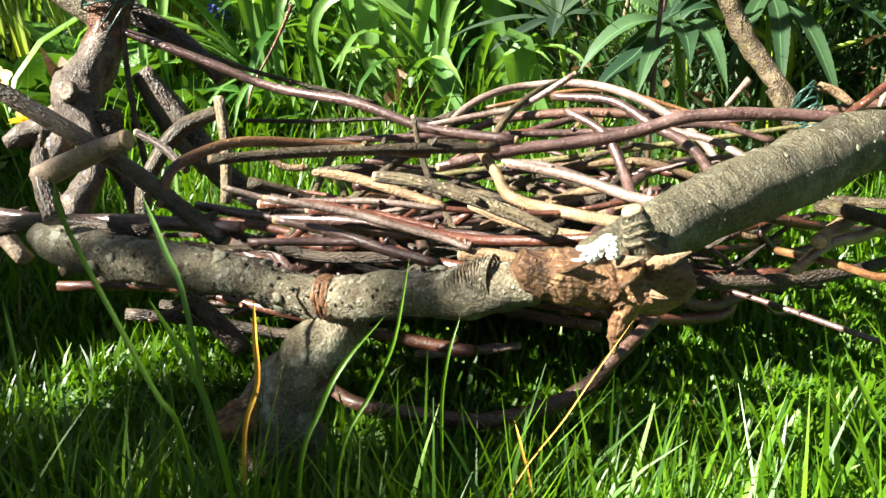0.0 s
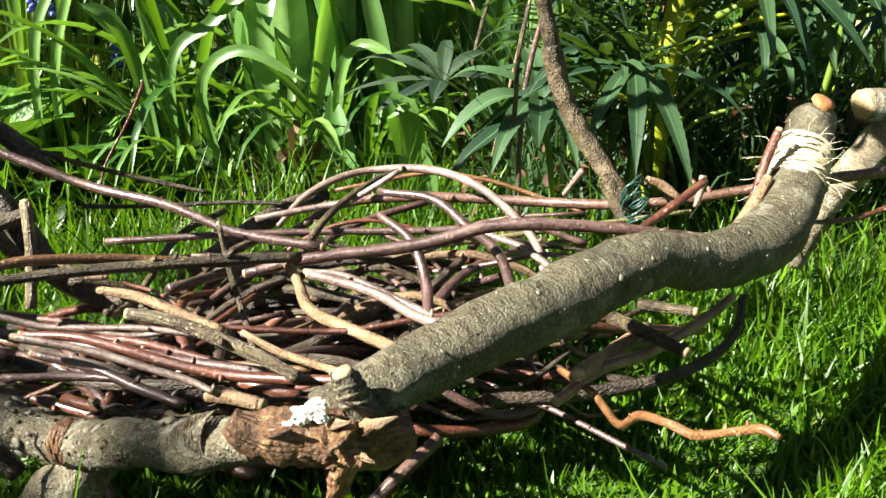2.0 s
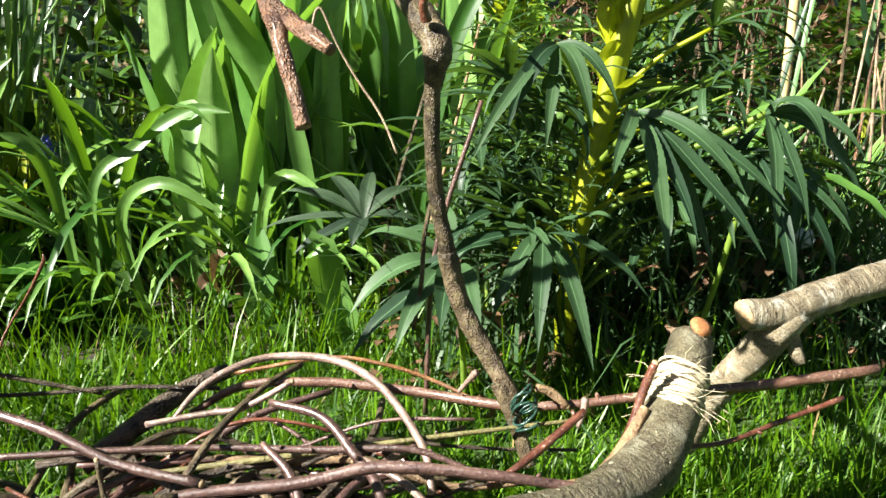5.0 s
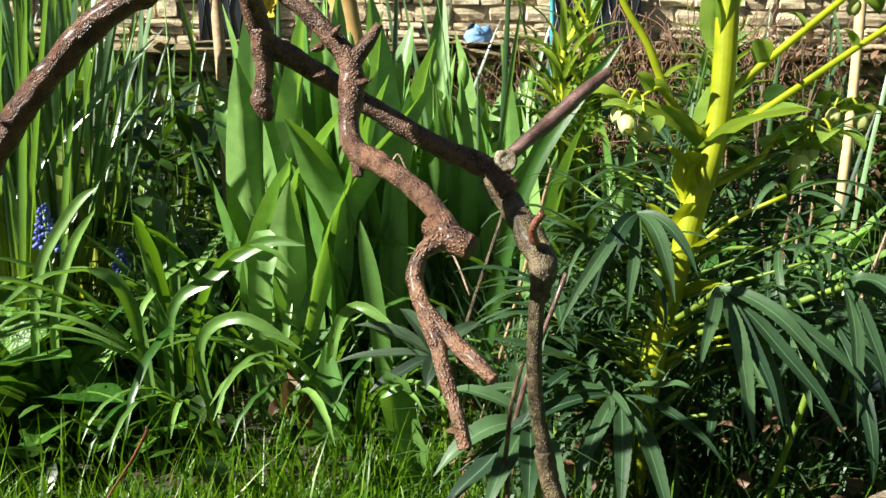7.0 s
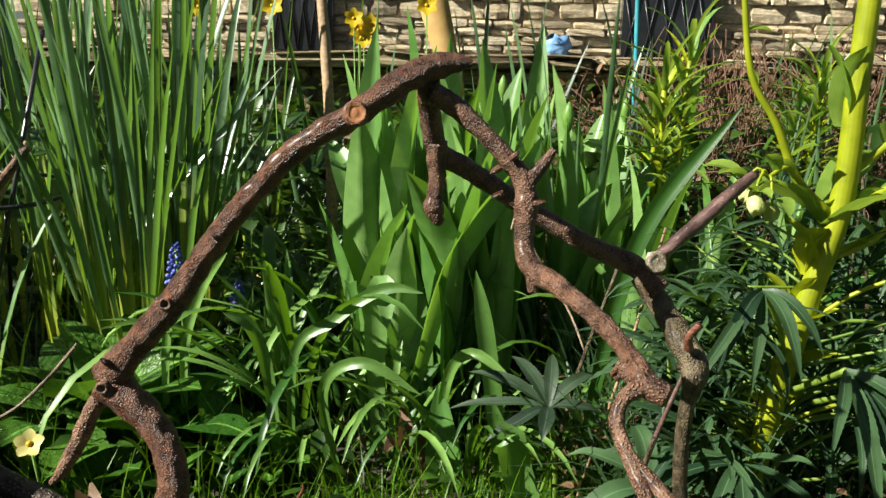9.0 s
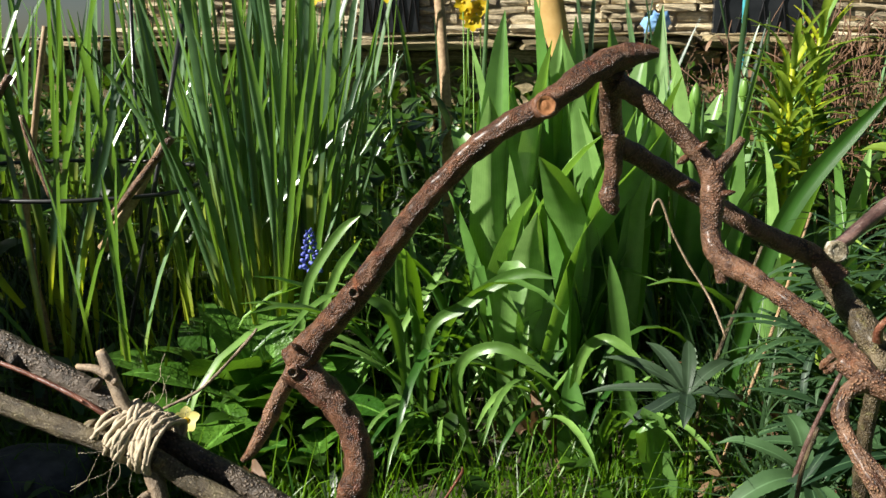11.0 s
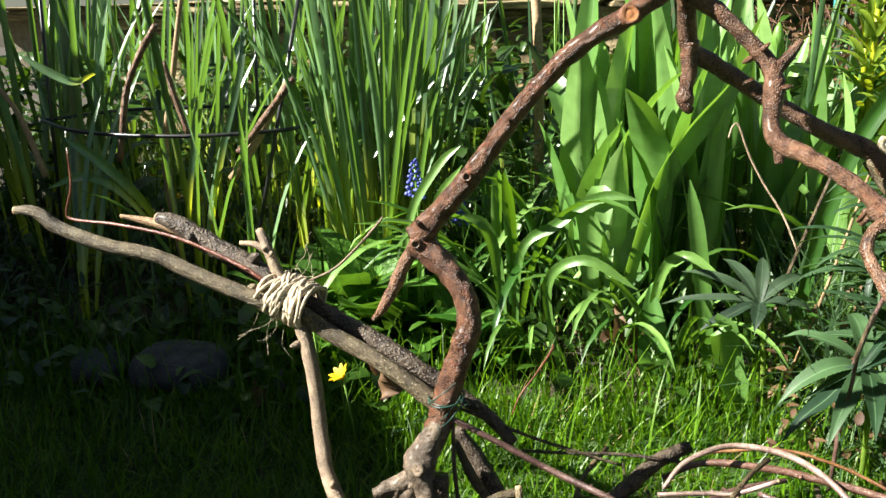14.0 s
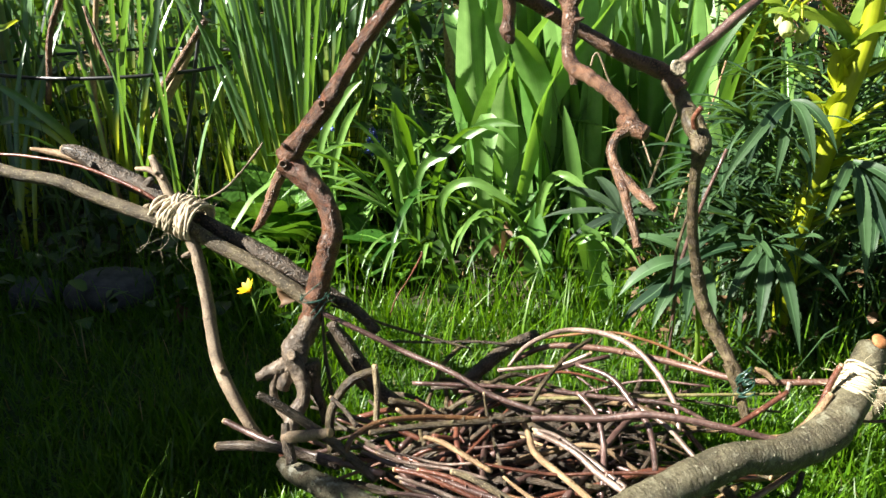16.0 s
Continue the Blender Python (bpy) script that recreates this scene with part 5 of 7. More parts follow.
    ("purple", "", 3, [(-0.100, 0.394, 0.125, 0.0024), (-0.063, 0.384, 0.120, 0.0025), (-0.024, 0.369, 0.120, 0.0027), (0.012, 0.359, 0.116, 0.0026), (0.045, 0.349, 0.114, 0.0025)]),
    ("brown", "ab", 1, [(-0.096, 0.359, 0.116, 0.0016), (-0.077, 0.354, 0.114, 0.0018), (-0.059, 0.349, 0.116, 0.0016)]),
    ("palegrey", "a", 2, [(-0.081, 0.379, 0.136, 0.0015), (-0.056, 0.378, 0.129, 0.0017), (-0.016, 0.374, 0.128, 0.0016), (0.017, 0.369, 0.124, 0.0014)]),
    ("darkbark", "", 0, [(-0.077, 0.384, 0.111, 0.0026), (-0.042, 0.374, 0.103, 0.0027), (-0.004, 0.364, 0.104, 0.0027), (0.029, 0.359, 0.108, 0.0024)]),
    ("tan", "ab", 0, [(0.025, 0.329, 0.114, 0.0026), (0.036, 0.324, 0.115, 0.0029), (0.047, 0.319, 0.114, 0.0028)]),
    ("darkbark", "a", 1, [(-0.138, 0.434, 0.156, 0.0019), (-0.122, 0.424, 0.149, 0.0023), (-0.109, 0.414, 0.139, 0.0023)]),
    ("rose", "", 1, [(-0.054, 0.399, 0.039, 0.0026), (-0.040, 0.379, 0.032, 0.0031), (-0.023, 0.366, 0.029, 0.0035), (0.007, 0.359, 0.026, 0.0037), (0.033, 0.354, 0.025, 0.0038), (0.057, 0.354, 0.029, 0.0039), (0.079, 0.356, 0.038, 0.0039), (0.098, 0.361, 0.054, 0.0034), (0.117, 0.374, 0.065, 0.0032)]),
    ("palegrey", "ab", 0, [(0.001, 0.414, 0.034, 0.0022), (0.025, 0.414, 0.034, 0.0029), (0.054, 0.409, 0.038, 0.0022)]),
    ("darkbark", "", 0, [(-0.107, 0.374, 0.088, 0.0047), (-0.095, 0.374, 0.076, 0.0051), (-0.081, 0.374, 0.058, 0.0048)]),
    ("darkbark", "", 0, [(0.140, 0.384, 0.078, 0.0036), (0.180, 0.394, 0.073, 0.0037), (0.226, 0.404, 0.073, 0.0033), (0.260, 0.414, 0.079, 0.0029), (0.279, 0.424, 0.091, 0.0025), (0.286, 0.434, 0.107, 0.0022)]),
    ("tan", "b", 0, [(0.228, 0.414, 0.099, 0.0038), (0.201, 0.384, 0.099, 0.0040), (0.177, 0.344, 0.108, 0.0034)]),
    ("brown", "b", 1, [(0.209, 0.414, 0.106, 0.0038), (0.221, 0.394, 0.105, 0.0036), (0.234, 0.374, 0.102, 0.0032)]),
    ("brown", "b", 0, [(0.235, 0.454, 0.098, 0.0031), (0.249, 0.444, 0.098, 0.0031), (0.260, 0.434, 0.099, 0.0028)]),
    ("rose", "a", 0, [(0.168, 0.344, 0.096, 0.0026), (0.192, 0.364, 0.101, 0.0029), (0.218, 0.384, 0.098, 0.0031), (0.262, 0.424, 0.099, 0.0029), (0.284, 0.444, 0.103, 0.0026)]),
    ("orange", "", 6, [(0.177, 0.384, 0.092, 0.0020), (0.184, 0.344, 0.098, 0.0018), (0.184, 0.304, 0.105, 0.0017), (0.186, 0.284, 0.119, 0.0017), (0.190, 0.264, 0.126, 0.0016), (0.195, 0.254, 0.127, 0.0016), (0.200, 0.239, 0.136, 0.0013), (0.204, 0.229, 0.142, 0.0015), (0.207, 0.224, 0.142, 0.0010)]),
    ("redtwig", "", 4, [(0.324, 0.474, 0.138, 0.0013), (0.347, 0.479, 0.134, 0.0014), (0.374, 0.484, 0.134, 0.0017), (0.405, 0.489, 0.142, 0.0017), (0.450, 0.494, 0.154, 0.0020)]),
    ("redtwig", "", 1, [(-0.133, 0.654, 0.141, 0.0009), (-0.126, 0.659, 0.161, 0.0009), (-0.108, 0.662, 0.189, 0.0010), (-0.093, 0.662, 0.215, 0.0015), (-0.092, 0.662, 0.222, 0.0006)]),
    ("brown", "", 0, [(0.188, 0.674, 0.147, 0.0019), (0.195, 0.674, 0.189, 0.0019), (0.198, 0.674, 0.228, 0.0019), (0.207, 0.674, 0.267, 0.0018)]),
):
    stick("twig" if pts[1][3] < 0.007 else "branch", pts, mat, LOOK[mat], "twig", NEST, cuts, gnarl=0.13, steps=6, sides=9, buds=buds, freq=110)


def nest_fill():
    """Loose twigs that fill the bottom of the nest."""
    r = random.Random(8)
    mats = ["purple", "darkbark", "brown", "redtwig", "purple", "darkbark", "brown", "tan"]
    for i in range(78):
        cx, cy = r.uniform(-0.07, 0.2), 0.46 + r.uniform(-0.07, 0.10)
        a = r.gauss(0.1, 0.75)
        ln = r.uniform(0.08, 0.26)
        z = 0.062 + 0.04 * r.random() + 0.02 * (cy - 0.46) / 0.1
        cur = r.gauss(0, 1.2)
        rad = r.uniform(0.0012, 0.0034)
        pts = []
        for k in range(5):
            s = k / 4 - 0.5
            x = cx + math.cos(a) * ln * s - math.sin(a) * cur * s * s * ln * 0.5
            y = cy + math.sin(a) * ln * s + math.cos(a) * cur * s * s * ln * 0.5
            y = max(y, 0.385 + 0.6 * max(0, x - 0.07) ** 1.2 + 0.7 * max(0, -x))
            if x > 0.3:
                break
            pts.append((x, y, z + r.uniform(-0.006, 0.006) + 0.012 * math.sin(s * 5 + i), rad * (1 - 0.25 * s)))
        if len(pts) > 2 and min(p[0] for p in pts) > -0.17:
            mat = r.choice(mats if cx > 0.01 else ("darkbark", "purple", "brown", "redtwig"))
            stick("twig", pts, mat, LOOK[mat], "twig", NEST, "", gnarl=0.13, steps=4, sides=7, buds=r.choice((1, 2, 3)), freq=110)


nest_fill()


def nest_back():
    """Dark twigs tangled behind the loop at the back of the nest."""
    r = random.Random(19)
    for i in range(60):
        cx, cy = r.uniform(-0.1, 0.13), r.uniform(0.46, 0.57)
        a, ln, rad = r.gauss(0.0, 0.35), r.uniform(0.12, 0.28), r.uniform(0.0013, 0.0036)
        z, cur = 0.035 + 0.045 * r.random(), r.gauss(0, 0.8)
        pts = []
        for k in range(5):
            s = k / 4 - 0.5
            pts.append((cx + math.cos(a) * ln * s, cy + math.sin(a) * ln * s + cur * s * s * ln * 0.5, z + 0.012 * math.sin(s * 5 + i) + r.uniform(-0.004, 0.004), rad))
        mat = r.choice(("darkbark", "purple", "brown", "purple", "darkbark", "redtwig", "rose"))
        stick("twig", pts, mat, LOOK[mat], "twig", NEST, "", gnarl=0.13, steps=4, sides=7, buds=r.choice((1, 2)), freq=110)


nest_back()

# ---- single blades near the log ----
for pts, w, mt, lb in (
    ([(-0.054, 0.249, 0.0), (-0.05, 0.249, 0.075), (-0.043, 0.249, 0.099), (-0.042, 0.249, 0.115), (-0.041, 0.249, 0.127)], 0.0017, AMBER, 'single dry amber grass blade standing in the lawn'),
    ([(-0.025, 0.244, 0.0), (-0.019, 0.244, 0.071), (-0.007, 0.249, 0.095), (0.001, 0.249, 0.112), (0.007, 0.254, 0.137)], 0.0022, GRASS, 'single long green grass blade standing in the lawn'),
    ([(-0.034, 0.234, 0.0), (-0.03, 0.234, 0.072), (-0.022, 0.239, 0.095), (-0.014, 0.244, 0.108), (-0.002, 0.254, 0.118)], 0.003, GRASS, 'single long green grass blade standing in the lawn'),
    ([(0.013, 0.264, 0.0), (0.014, 0.264, 0.072), (0.017, 0.264, 0.097), (0.022, 0.269, 0.111)], 0.002, GRASS, 'single long green grass blade standing in the lawn'),
    ([(-0.073, 0.294, 0.0), (-0.077, 0.294, 0.106), (-0.084, 0.299, 0.131), (-0.091, 0.304, 0.15)], 0.004, STRAP, 'single long green grass blade standing in the lawn'),
    ([(-0.042, 0.214, 0.0), (-0.045, 0.214, 0.089), (-0.052, 0.219, 0.118), (-0.063, 0.224, 0.138)], 0.0035, GRASS, 'single long green grass blade standing in the lawn'),
    ([(-0.054, 0.224, 0.0), (-0.059, 0.224, 0.091), (-0.068, 0.229, 0.11), (-0.096, 0.254, 0.152), (-0.1, 0.259, 0.167)], 0.003, GRASS, 'single long green grass blade standing in the lawn'),
    ([(0.053, 0.314, 0.0), (0.064, 0.314, 0.043), (0.085, 0.314, 0.056), (0.096, 0.314, 0.068), (0.102, 0.319, 0.075)], 0.0025, GRASS, 'single long green grass blade standing in the lawn'),
    ([(0.182, 0.264, 0.0), (0.176, 0.264, 0.044), (0.164, 0.269, 0.07), (0.155, 0.274, 0.091)], 0.0035, GRASS, 'single long green grass blade standing in the lawn'),
    ([(0.142, 0.294, 0.0), (0.138, 0.294, 0.044), (0.13, 0.299, 0.064), (0.121, 0.304, 0.082)], 0.003, GRASS, 'single long green grass blade standing in the lawn'),
    ([(-0.107, 0.234, 0.0), (-0.109, 0.234, 0.087), (-0.114, 0.244, 0.113), (-0.12, 0.254, 0.131)], 0.0025, GRASS, 'single long green grass blade standing in the lawn'),
    ([(0.024, 0.244, 0.0), (0.034, 0.244, 0.055), (0.055, 0.254, 0.08), (0.067, 0.259, 0.095), (0.079, 0.264, 0.109)], 0.0006, AMBER, 'single dry amber grass blade standing in the lawn'),
    ([(0.045, 0.254, 0.0), (0.044, 0.254, 0.046), (0.041, 0.259, 0.065), (0.039, 0.264, 0.074)], 0.001, AMBER, 'single dry amber grass blade standing in the lawn'),
):
    tagged(curve_leaf("grass_blade", pts, w * 0.55 if mt is not AMBER else w, mt, None, 0.25), lb, "grass blade", "long single grass blades")

# ---- daffodils ----
RNG = random.Random(21)


def place(x, y, z=None, az=0.0, tilt=0.0, scale=1.0):
    return Matrix.Translation((x, y, ground_z(x, y) if z is None else z)) @ Matrix.Rotation(az, 4, "Z") @ Matrix.Rotation(-tilt, 4, "X") @ Matrix.Scale(scale, 4)


DAFF_POOL = [blade_mesh("leaf", DAFF, 0.66 * s, 0.0108 * w, b, 0.34, 8, "strap", tw) for s, w, b, tw in
             ((1.0, 1.0, 0.12, 0.4), (0.9, 1.15, 0.3, 0.8), (1.1, 0.9, 0.18, -0.5), (0.8, 1.1, 0.55, 0.3), (1.05, 1.0, 0.05, 0.9), (0.7, 1.2, 1.1, 0.4))]


def daffodil(x, y, n, spread, label, height=1.0, kinds=(0, 1, 2, 4, 4, 0, 3)):
    top = tagged(new("daffodil_clump"), label, "daffodil", "daffodil clumps in the bed")
    top.location = (x, y, ground_z(x, y))
    for i in range(int(n * 0.62)):
        a, d = RNG.uniform(0, 6.28), spread * math.sqrt(RNG.random())
        m = Matrix.Translation((math.cos(a) * d, math.sin(a) * d, -0.02)) @ Matrix.Rotation(a - math.pi / 2 + RNG.uniform(-0.9, 0.9), 4, "Z") @ Matrix.Rotation(-abs(RNG.gauss(0.03, 0.14)), 4, "X") @ Matrix.Scale(height * RNG.choice((0.85, 0.95, 1.05, 1.15, 1.25)) * RNG.uniform(0.93, 1.07), 4)
        child("leaf", DAFF_POOL[RNG.choice(kinds)], top, m)
    return top


for x, y, n, s in ((-0.44, 1.22, 84, 0.07), (-0.54, 1.24, 26, 0.06), (-0.41, 1.33, 40, 0.055), (-0.56, 1.42, 16, 0.08), (-0.70, 1.36, 11, 0.07),
                   (-0.82, 1.24, 11, 0.07), (-0.95, 1.35, 16, 0.08), (-1.1, 1.25, 17, 0.08), (-1.25, 1.4, 30, 0.1), (-0.8, 1.6, 26, 0.12), (-1.1, 1.75, 34, 0.14), (-0.5, 1.65, 20, 0.11), (-0.8, 2.0, 30, 0.14), (-1.15, 2.1, 36, 0.16), (-1.4, 1.75, 40, 0.16)):
    daffodil(x, y, n, s, "dense clump of tall narrow daffodil leaves, yellowish at the base")
for x, y, n in ((-0.72, 1.08, 9), (-0.9, 1.0, 7), (-0.62, 1.06, 7)):
    daffodil(x, y, n, 0.03, "loose daffodil leaves arching out in front of the clumps", 0.75, (1, 3, 5, 3, 0))

bent = tagged(new("bent_daffodil"), "bent and arching daffodil leaves leaning out of the bed", "daffodil", "daffodil clumps in the bed")
for pts, w in (
    ([(-0.789, 1.110, 0.208), (-0.816, 1.080, 0.278), (-0.856, 1.050, 0.337), (-0.902, 1.030, 0.378)], 0.017),
    ([(-0.726, 1.080, 0.224), (-0.716, 1.080, 0.289), (-0.702, 1.080, 0.360), (-0.694, 1.080, 0.424)], 0.011),
    ([(-0.866, 1.080, 0.475), (-0.880, 1.050, 0.464), (-0.912, 1.040, 0.477), (-0.960, 1.030, 0.508)], 0.013),
    ([(-0.706, 1.120, 0.206), (-0.691, 1.120, 0.281), (-0.664, 1.120, 0.372), (-0.627, 1.120, 0.483), (-0.624, 1.140, 0.574)], 0.012),
    ([(-0.528, 1.200, 0.210), (-0.474, 1.230, 0.291), (-0.381, 1.260, 0.410), (-0.238, 1.320, 0.579)], 0.012),
    ([(-0.785, 1.060, 0.238), (-0.847, 1.070, 0.289), (-0.901, 1.060, 0.308), (-0.968, 1.060, 0.288)], 0.013),
):
    curve_leaf("leaf", pts, w, DAFF, bent)
curve_leaf("leaf", [(-0.352, 1.060, 0.06), (-0.350, 1.060, 0.18), (-0.338, 1.060, 0.259), (-0.318, 1.060, 0.301), (-0.285, 1.060, 0.347), (-0.260, 1.060, 0.367)], 0.014, STRAP, bent)
for pts in ([(-0.854, 1.100, 0.328, 0.0055), (-0.826, 1.100, 0.443, 0.0055), (-0.795, 1.100, 0.502, 0.0055), (-0.759, 1.100, 0.550, 0.0055)], [(-0.625, 1.080, 0.350, 0.0060), (-0.571, 1.080, 0.411, 0.0060), (-0.523, 1.080, 0.467, 0.0060)], [(-0.749, 1.150, 0.367, 0.0050), (-0.770, 1.150, 0.439, 0.0050), (-0.783, 1.150, 0.492, 0.0050)]):
    tagged(new("withered_stalk", tube_mesh("withered_stalk", pts, MATS["red"], steps=5, sides=8, gnarl=0.3, freq=90)), "withered red-brown leaf stalk among the daffodils", "stem", "withered stalks")

# ---- tulips ----
TULIP_POOL = [blade_mesh("leaf", TULIP, ln, w, b, fo, 10, "lance", tw, 6, wv, i) for i, (ln, w, b, fo, tw, wv) in enumerate((
    (0.36, 0.050, 0.16, 0.24, 0.25, 0.012), (0.31, 0.056, 0.45, 0.2, -0.3, 0.03), (0.39, 0.042, 0.08, 0.3, 0.35, 0.01), (0.26, 0.052, 0.85, 0.2, 0.3, 0.04), (0.34, 0.038, 0.2, 0.32, -0.4, 0.01), (0.33, 0.058, 0.3, 0.22, 0.15, 0.02)))]


def bud_geo(r, h, sides=10):
    prof = [(0.35, 0), (0.8, 0.18), (1.0, 0.4), (0.92, 0.62), (0.6, 0.84), (0.15, 1.0)]
    v, f, u = [], [], []
    for i, (w, z) in enumerate(prof):
        for k in range(sides):
            a = 2 * math.pi * k / sides
            g = 1 - 0.1 * abs(math.cos(1.5 * a))
            v.append((math.cos(a) * r * w * g, math.sin(a) * r * w * g, z * h))
            u.append((k / sides, i / 5))
        if i:
            for k in range(sides):
                k2 = (k + 1) % sides
                f.append(((i - 1) * sides + k, (i - 1) * sides + k2, i * sides + k2, i * sides + k))
    f.append(tuple(range(5 * sides, 6 * sides)))
    return v, f, u


BUD_MESH = mesh_of("bud", *bud_geo(0.0095, 0.045)[:2], BUD, bud_geo(0.0095, 0.045)[2])


def tulip(x, y, n, bud_z=None, lean=(0, 0), label="tulip with broad upright grey-green leaves", size=1.0, base=0.0):
    top = tagged(new("tulip"), label, "tulip", "tulips in the bed")
    z0 = ground_z(x, y)
    top.location = (x, y, z0)
    a0 = RNG.uniform(0, 6.28)
    for i in range(n):
        a = a0 + i * 2.4 + RNG.uniform(-0.4, 0.4)
        m = Matrix.Translation((math.cos(a) * 0.008, math.sin(a) * 0.008, base + (0.0, 0.03, 0.07, 0.11, 0.15, 0.05)[i % 6])) @ Matrix.Rotation(a - math.pi / 2, 4, "Z") @ Matrix.Rotation(-RNG.uniform(0.0, 0.11), 4, "X") @ Matrix.Scale(size * RNG.uniform(0.85, 1.1), 4)
        child("leaf", RNG.choice(TULIP_POOL), top, m)
    if bud_z:
        h = bud_z - z0
        h -= 0.05
        tip = Vector((lean[0], lean[1], h - 0.02))
        stem = [(0, 0, 0, 0.0035), (lean[0] * 0.4, lean[1] * 0.4, h * 0.5, 0.0033), (*tip, 0.003)]
        rod = child("stem", tube_mesh("stem", stem, BUD, steps=5, sides=7, gnarl=0.02), top)
        child("bud", BUD_MESH, rod, Matrix.Translation(tip), "closed pale green flower bud")
    return top


for x, y, n, b in ((-0.045, 1.12, 4, 0.425), (-0.05, 1.16, 4, 0.53), (-0.01, 1.19, 4, 0.56), (0.03, 1.11, 4, 0.44), (0.06, 1.16, 4, 0.5), (0.09, 1.21, 4, 0.58),
                   (0.03, 1.2, 4, None), (0.1, 1.13, 3, None), (-0.085, 1.13, 3, None), (-0.03, 1.24, 4, None), (0.21, 1.25, 2, 0.56), (0.30, 1.36, 3, 0.5), (0.17, 1.42, 4, 0.57), (0.02, 1.33, 4, 0.6)):
    tulip(x, y, n + 2, b, (RNG.uniform(-0.02, 0.02), 0), "tulip with broad upright leaves and a closed green bud" if b else "tulip with broad upright green leaves", 1.08)

# ---- strap-leaved bulbs in front ----
STRAP_POOL = [blade_mesh("leaf", STRAP, ln, w, b, 0.25, 10, "strap", tw) for ln, w, b, tw in
              ((0.30, 0.0105, 1.9, 0.3), (0.26, 0.012, 1.2, -0.3), (0.34, 0.0095, 2.5, 0.2), (0.22, 0.0115, 0.6, 0.4), (0.28, 0.0135, 1.5, 0.0))]


def strap_clump(x, y, n, spread, size=1.0):
    top = tagged(new("bulb_clump"), "clump of glossy arching strap-shaped bulb leaves", "plant", "strap-leaved bulbs in the bed")
    top.location = (x, y, ground_z(x, y))
    for i in range(n):
        a = RNG.uniform(0, 6.28)
        m = Matrix.Translation((math.cos(a) * spread * RNG.random(), math.sin(a) * spread * RNG.random(), -0.01)) @ Matrix.Rotation(a - math.pi / 2, 4, "Z") @ Matrix.Rotation(-RNG.uniform(0.02, 0.4), 4, "X") @ Matrix.Scale(size * RNG.uniform(0.7, 1.15), 4)
        child("leaf", RNG.choice(STRAP_POOL), top, m)
    return top


for x, y, n in ((-0.15, 1.04, 9), (-0.05, 1.02, 9), (0.05, 1.02, 8), (0.0, 1.07, 9), (-0.16, 1.25, 8), (-0.3, 1.45, 12), (-0.12, 1.4, 14), (0.17, 1.08, 9), (0.24, 1.15, 10), (0.3, 1.22, 10), (-0.28, 1.6, 16), (0.05, 1.55, 16), (0.35, 1.05, 8), (0.5, 1.2, 12), (0.66, 1.15, 10), (0.45, 1.45, 14), (0.72, 1.45, 12), (0.9, 1.25, 12)):
    strap_clump(x, y, n, 0.035, 0.95)
for x, y, n in ((0.25, 1.4, 16), (0.5, 1.35, 14), (0.8, 1.6, 18), (0.62, 1.05, 8)):
    daffodil(x, y, n, 0.06, "loose clump of upright narrow bulb leaves", 0.72)

for x, y, n in ((-0.13, 1.2, 9), (-0.1, 1.25, 12), (-0.25, 1.4, 9), (-0.07, 1.3, 10), (-0.15, 1.34, 13), (-0.2, 1.5, 13), (-0.06, 1.5, 13), (-0.22, 1.72, 14), (-0.02, 1.7, 14), (0.12, 1.5, 10)):
    strap_clump(x, y, n, 0.05, 1.35)
for x, y, n in ((-0.2, 1.85, 16), (0.1, 1.9, 14), (0.32, 1.75, 14), (0.55, 1.95, 14), (0.9, 1.8, 14), (1.2, 1.7, 14), (-0.5, 2.1, 18), (0.2, 2.25, 14), (0.75, 2.2, 14), (1.3, 2.2, 14)):
    daffodil(x, y, n, 0.09, "loose clump of upright narrow leaves before the wall", 0.88)
for x, y, b in ((0.36, 1.62, 0.56), (0.48, 1.7, 0.58), (0.12, 1.62, 0.6), (0.26, 1.55, None), (0.42, 1.5, None)):
    tulip(x, y, 4, b, (0.01, 0), "tulip with broad upright leaves deeper in the bed", 1.2)
for x, y, n in ((0.42, 1.08, 10), (0.5, 1.0, 9), (0.6, 1.02, 9), (0.36, 1.18, 10), (0.72, 1.1, 9)):
    strap_clump(x, y, n, 0.05, 1.45)
for x, y in ((0.30, 1.12), (0.46, 1.3), (0.6, 1.35)):
    tulip(x, y, 5, None, (0, 0), "tulip with broad upright leaves beside the hellebore", 0.78)
for x, y, n in ((-0.22, 1.14, 6), (-0.18, 1.1, 7), (-0.19, 1.22, 8)):
    strap_clump(x, y, n, 0.03, 1.5)
leafy = tagged(new("bulb_leaves"), "bright arching bulb leaves catching the sun", "plant", "strap-leaved bulbs in the bed")
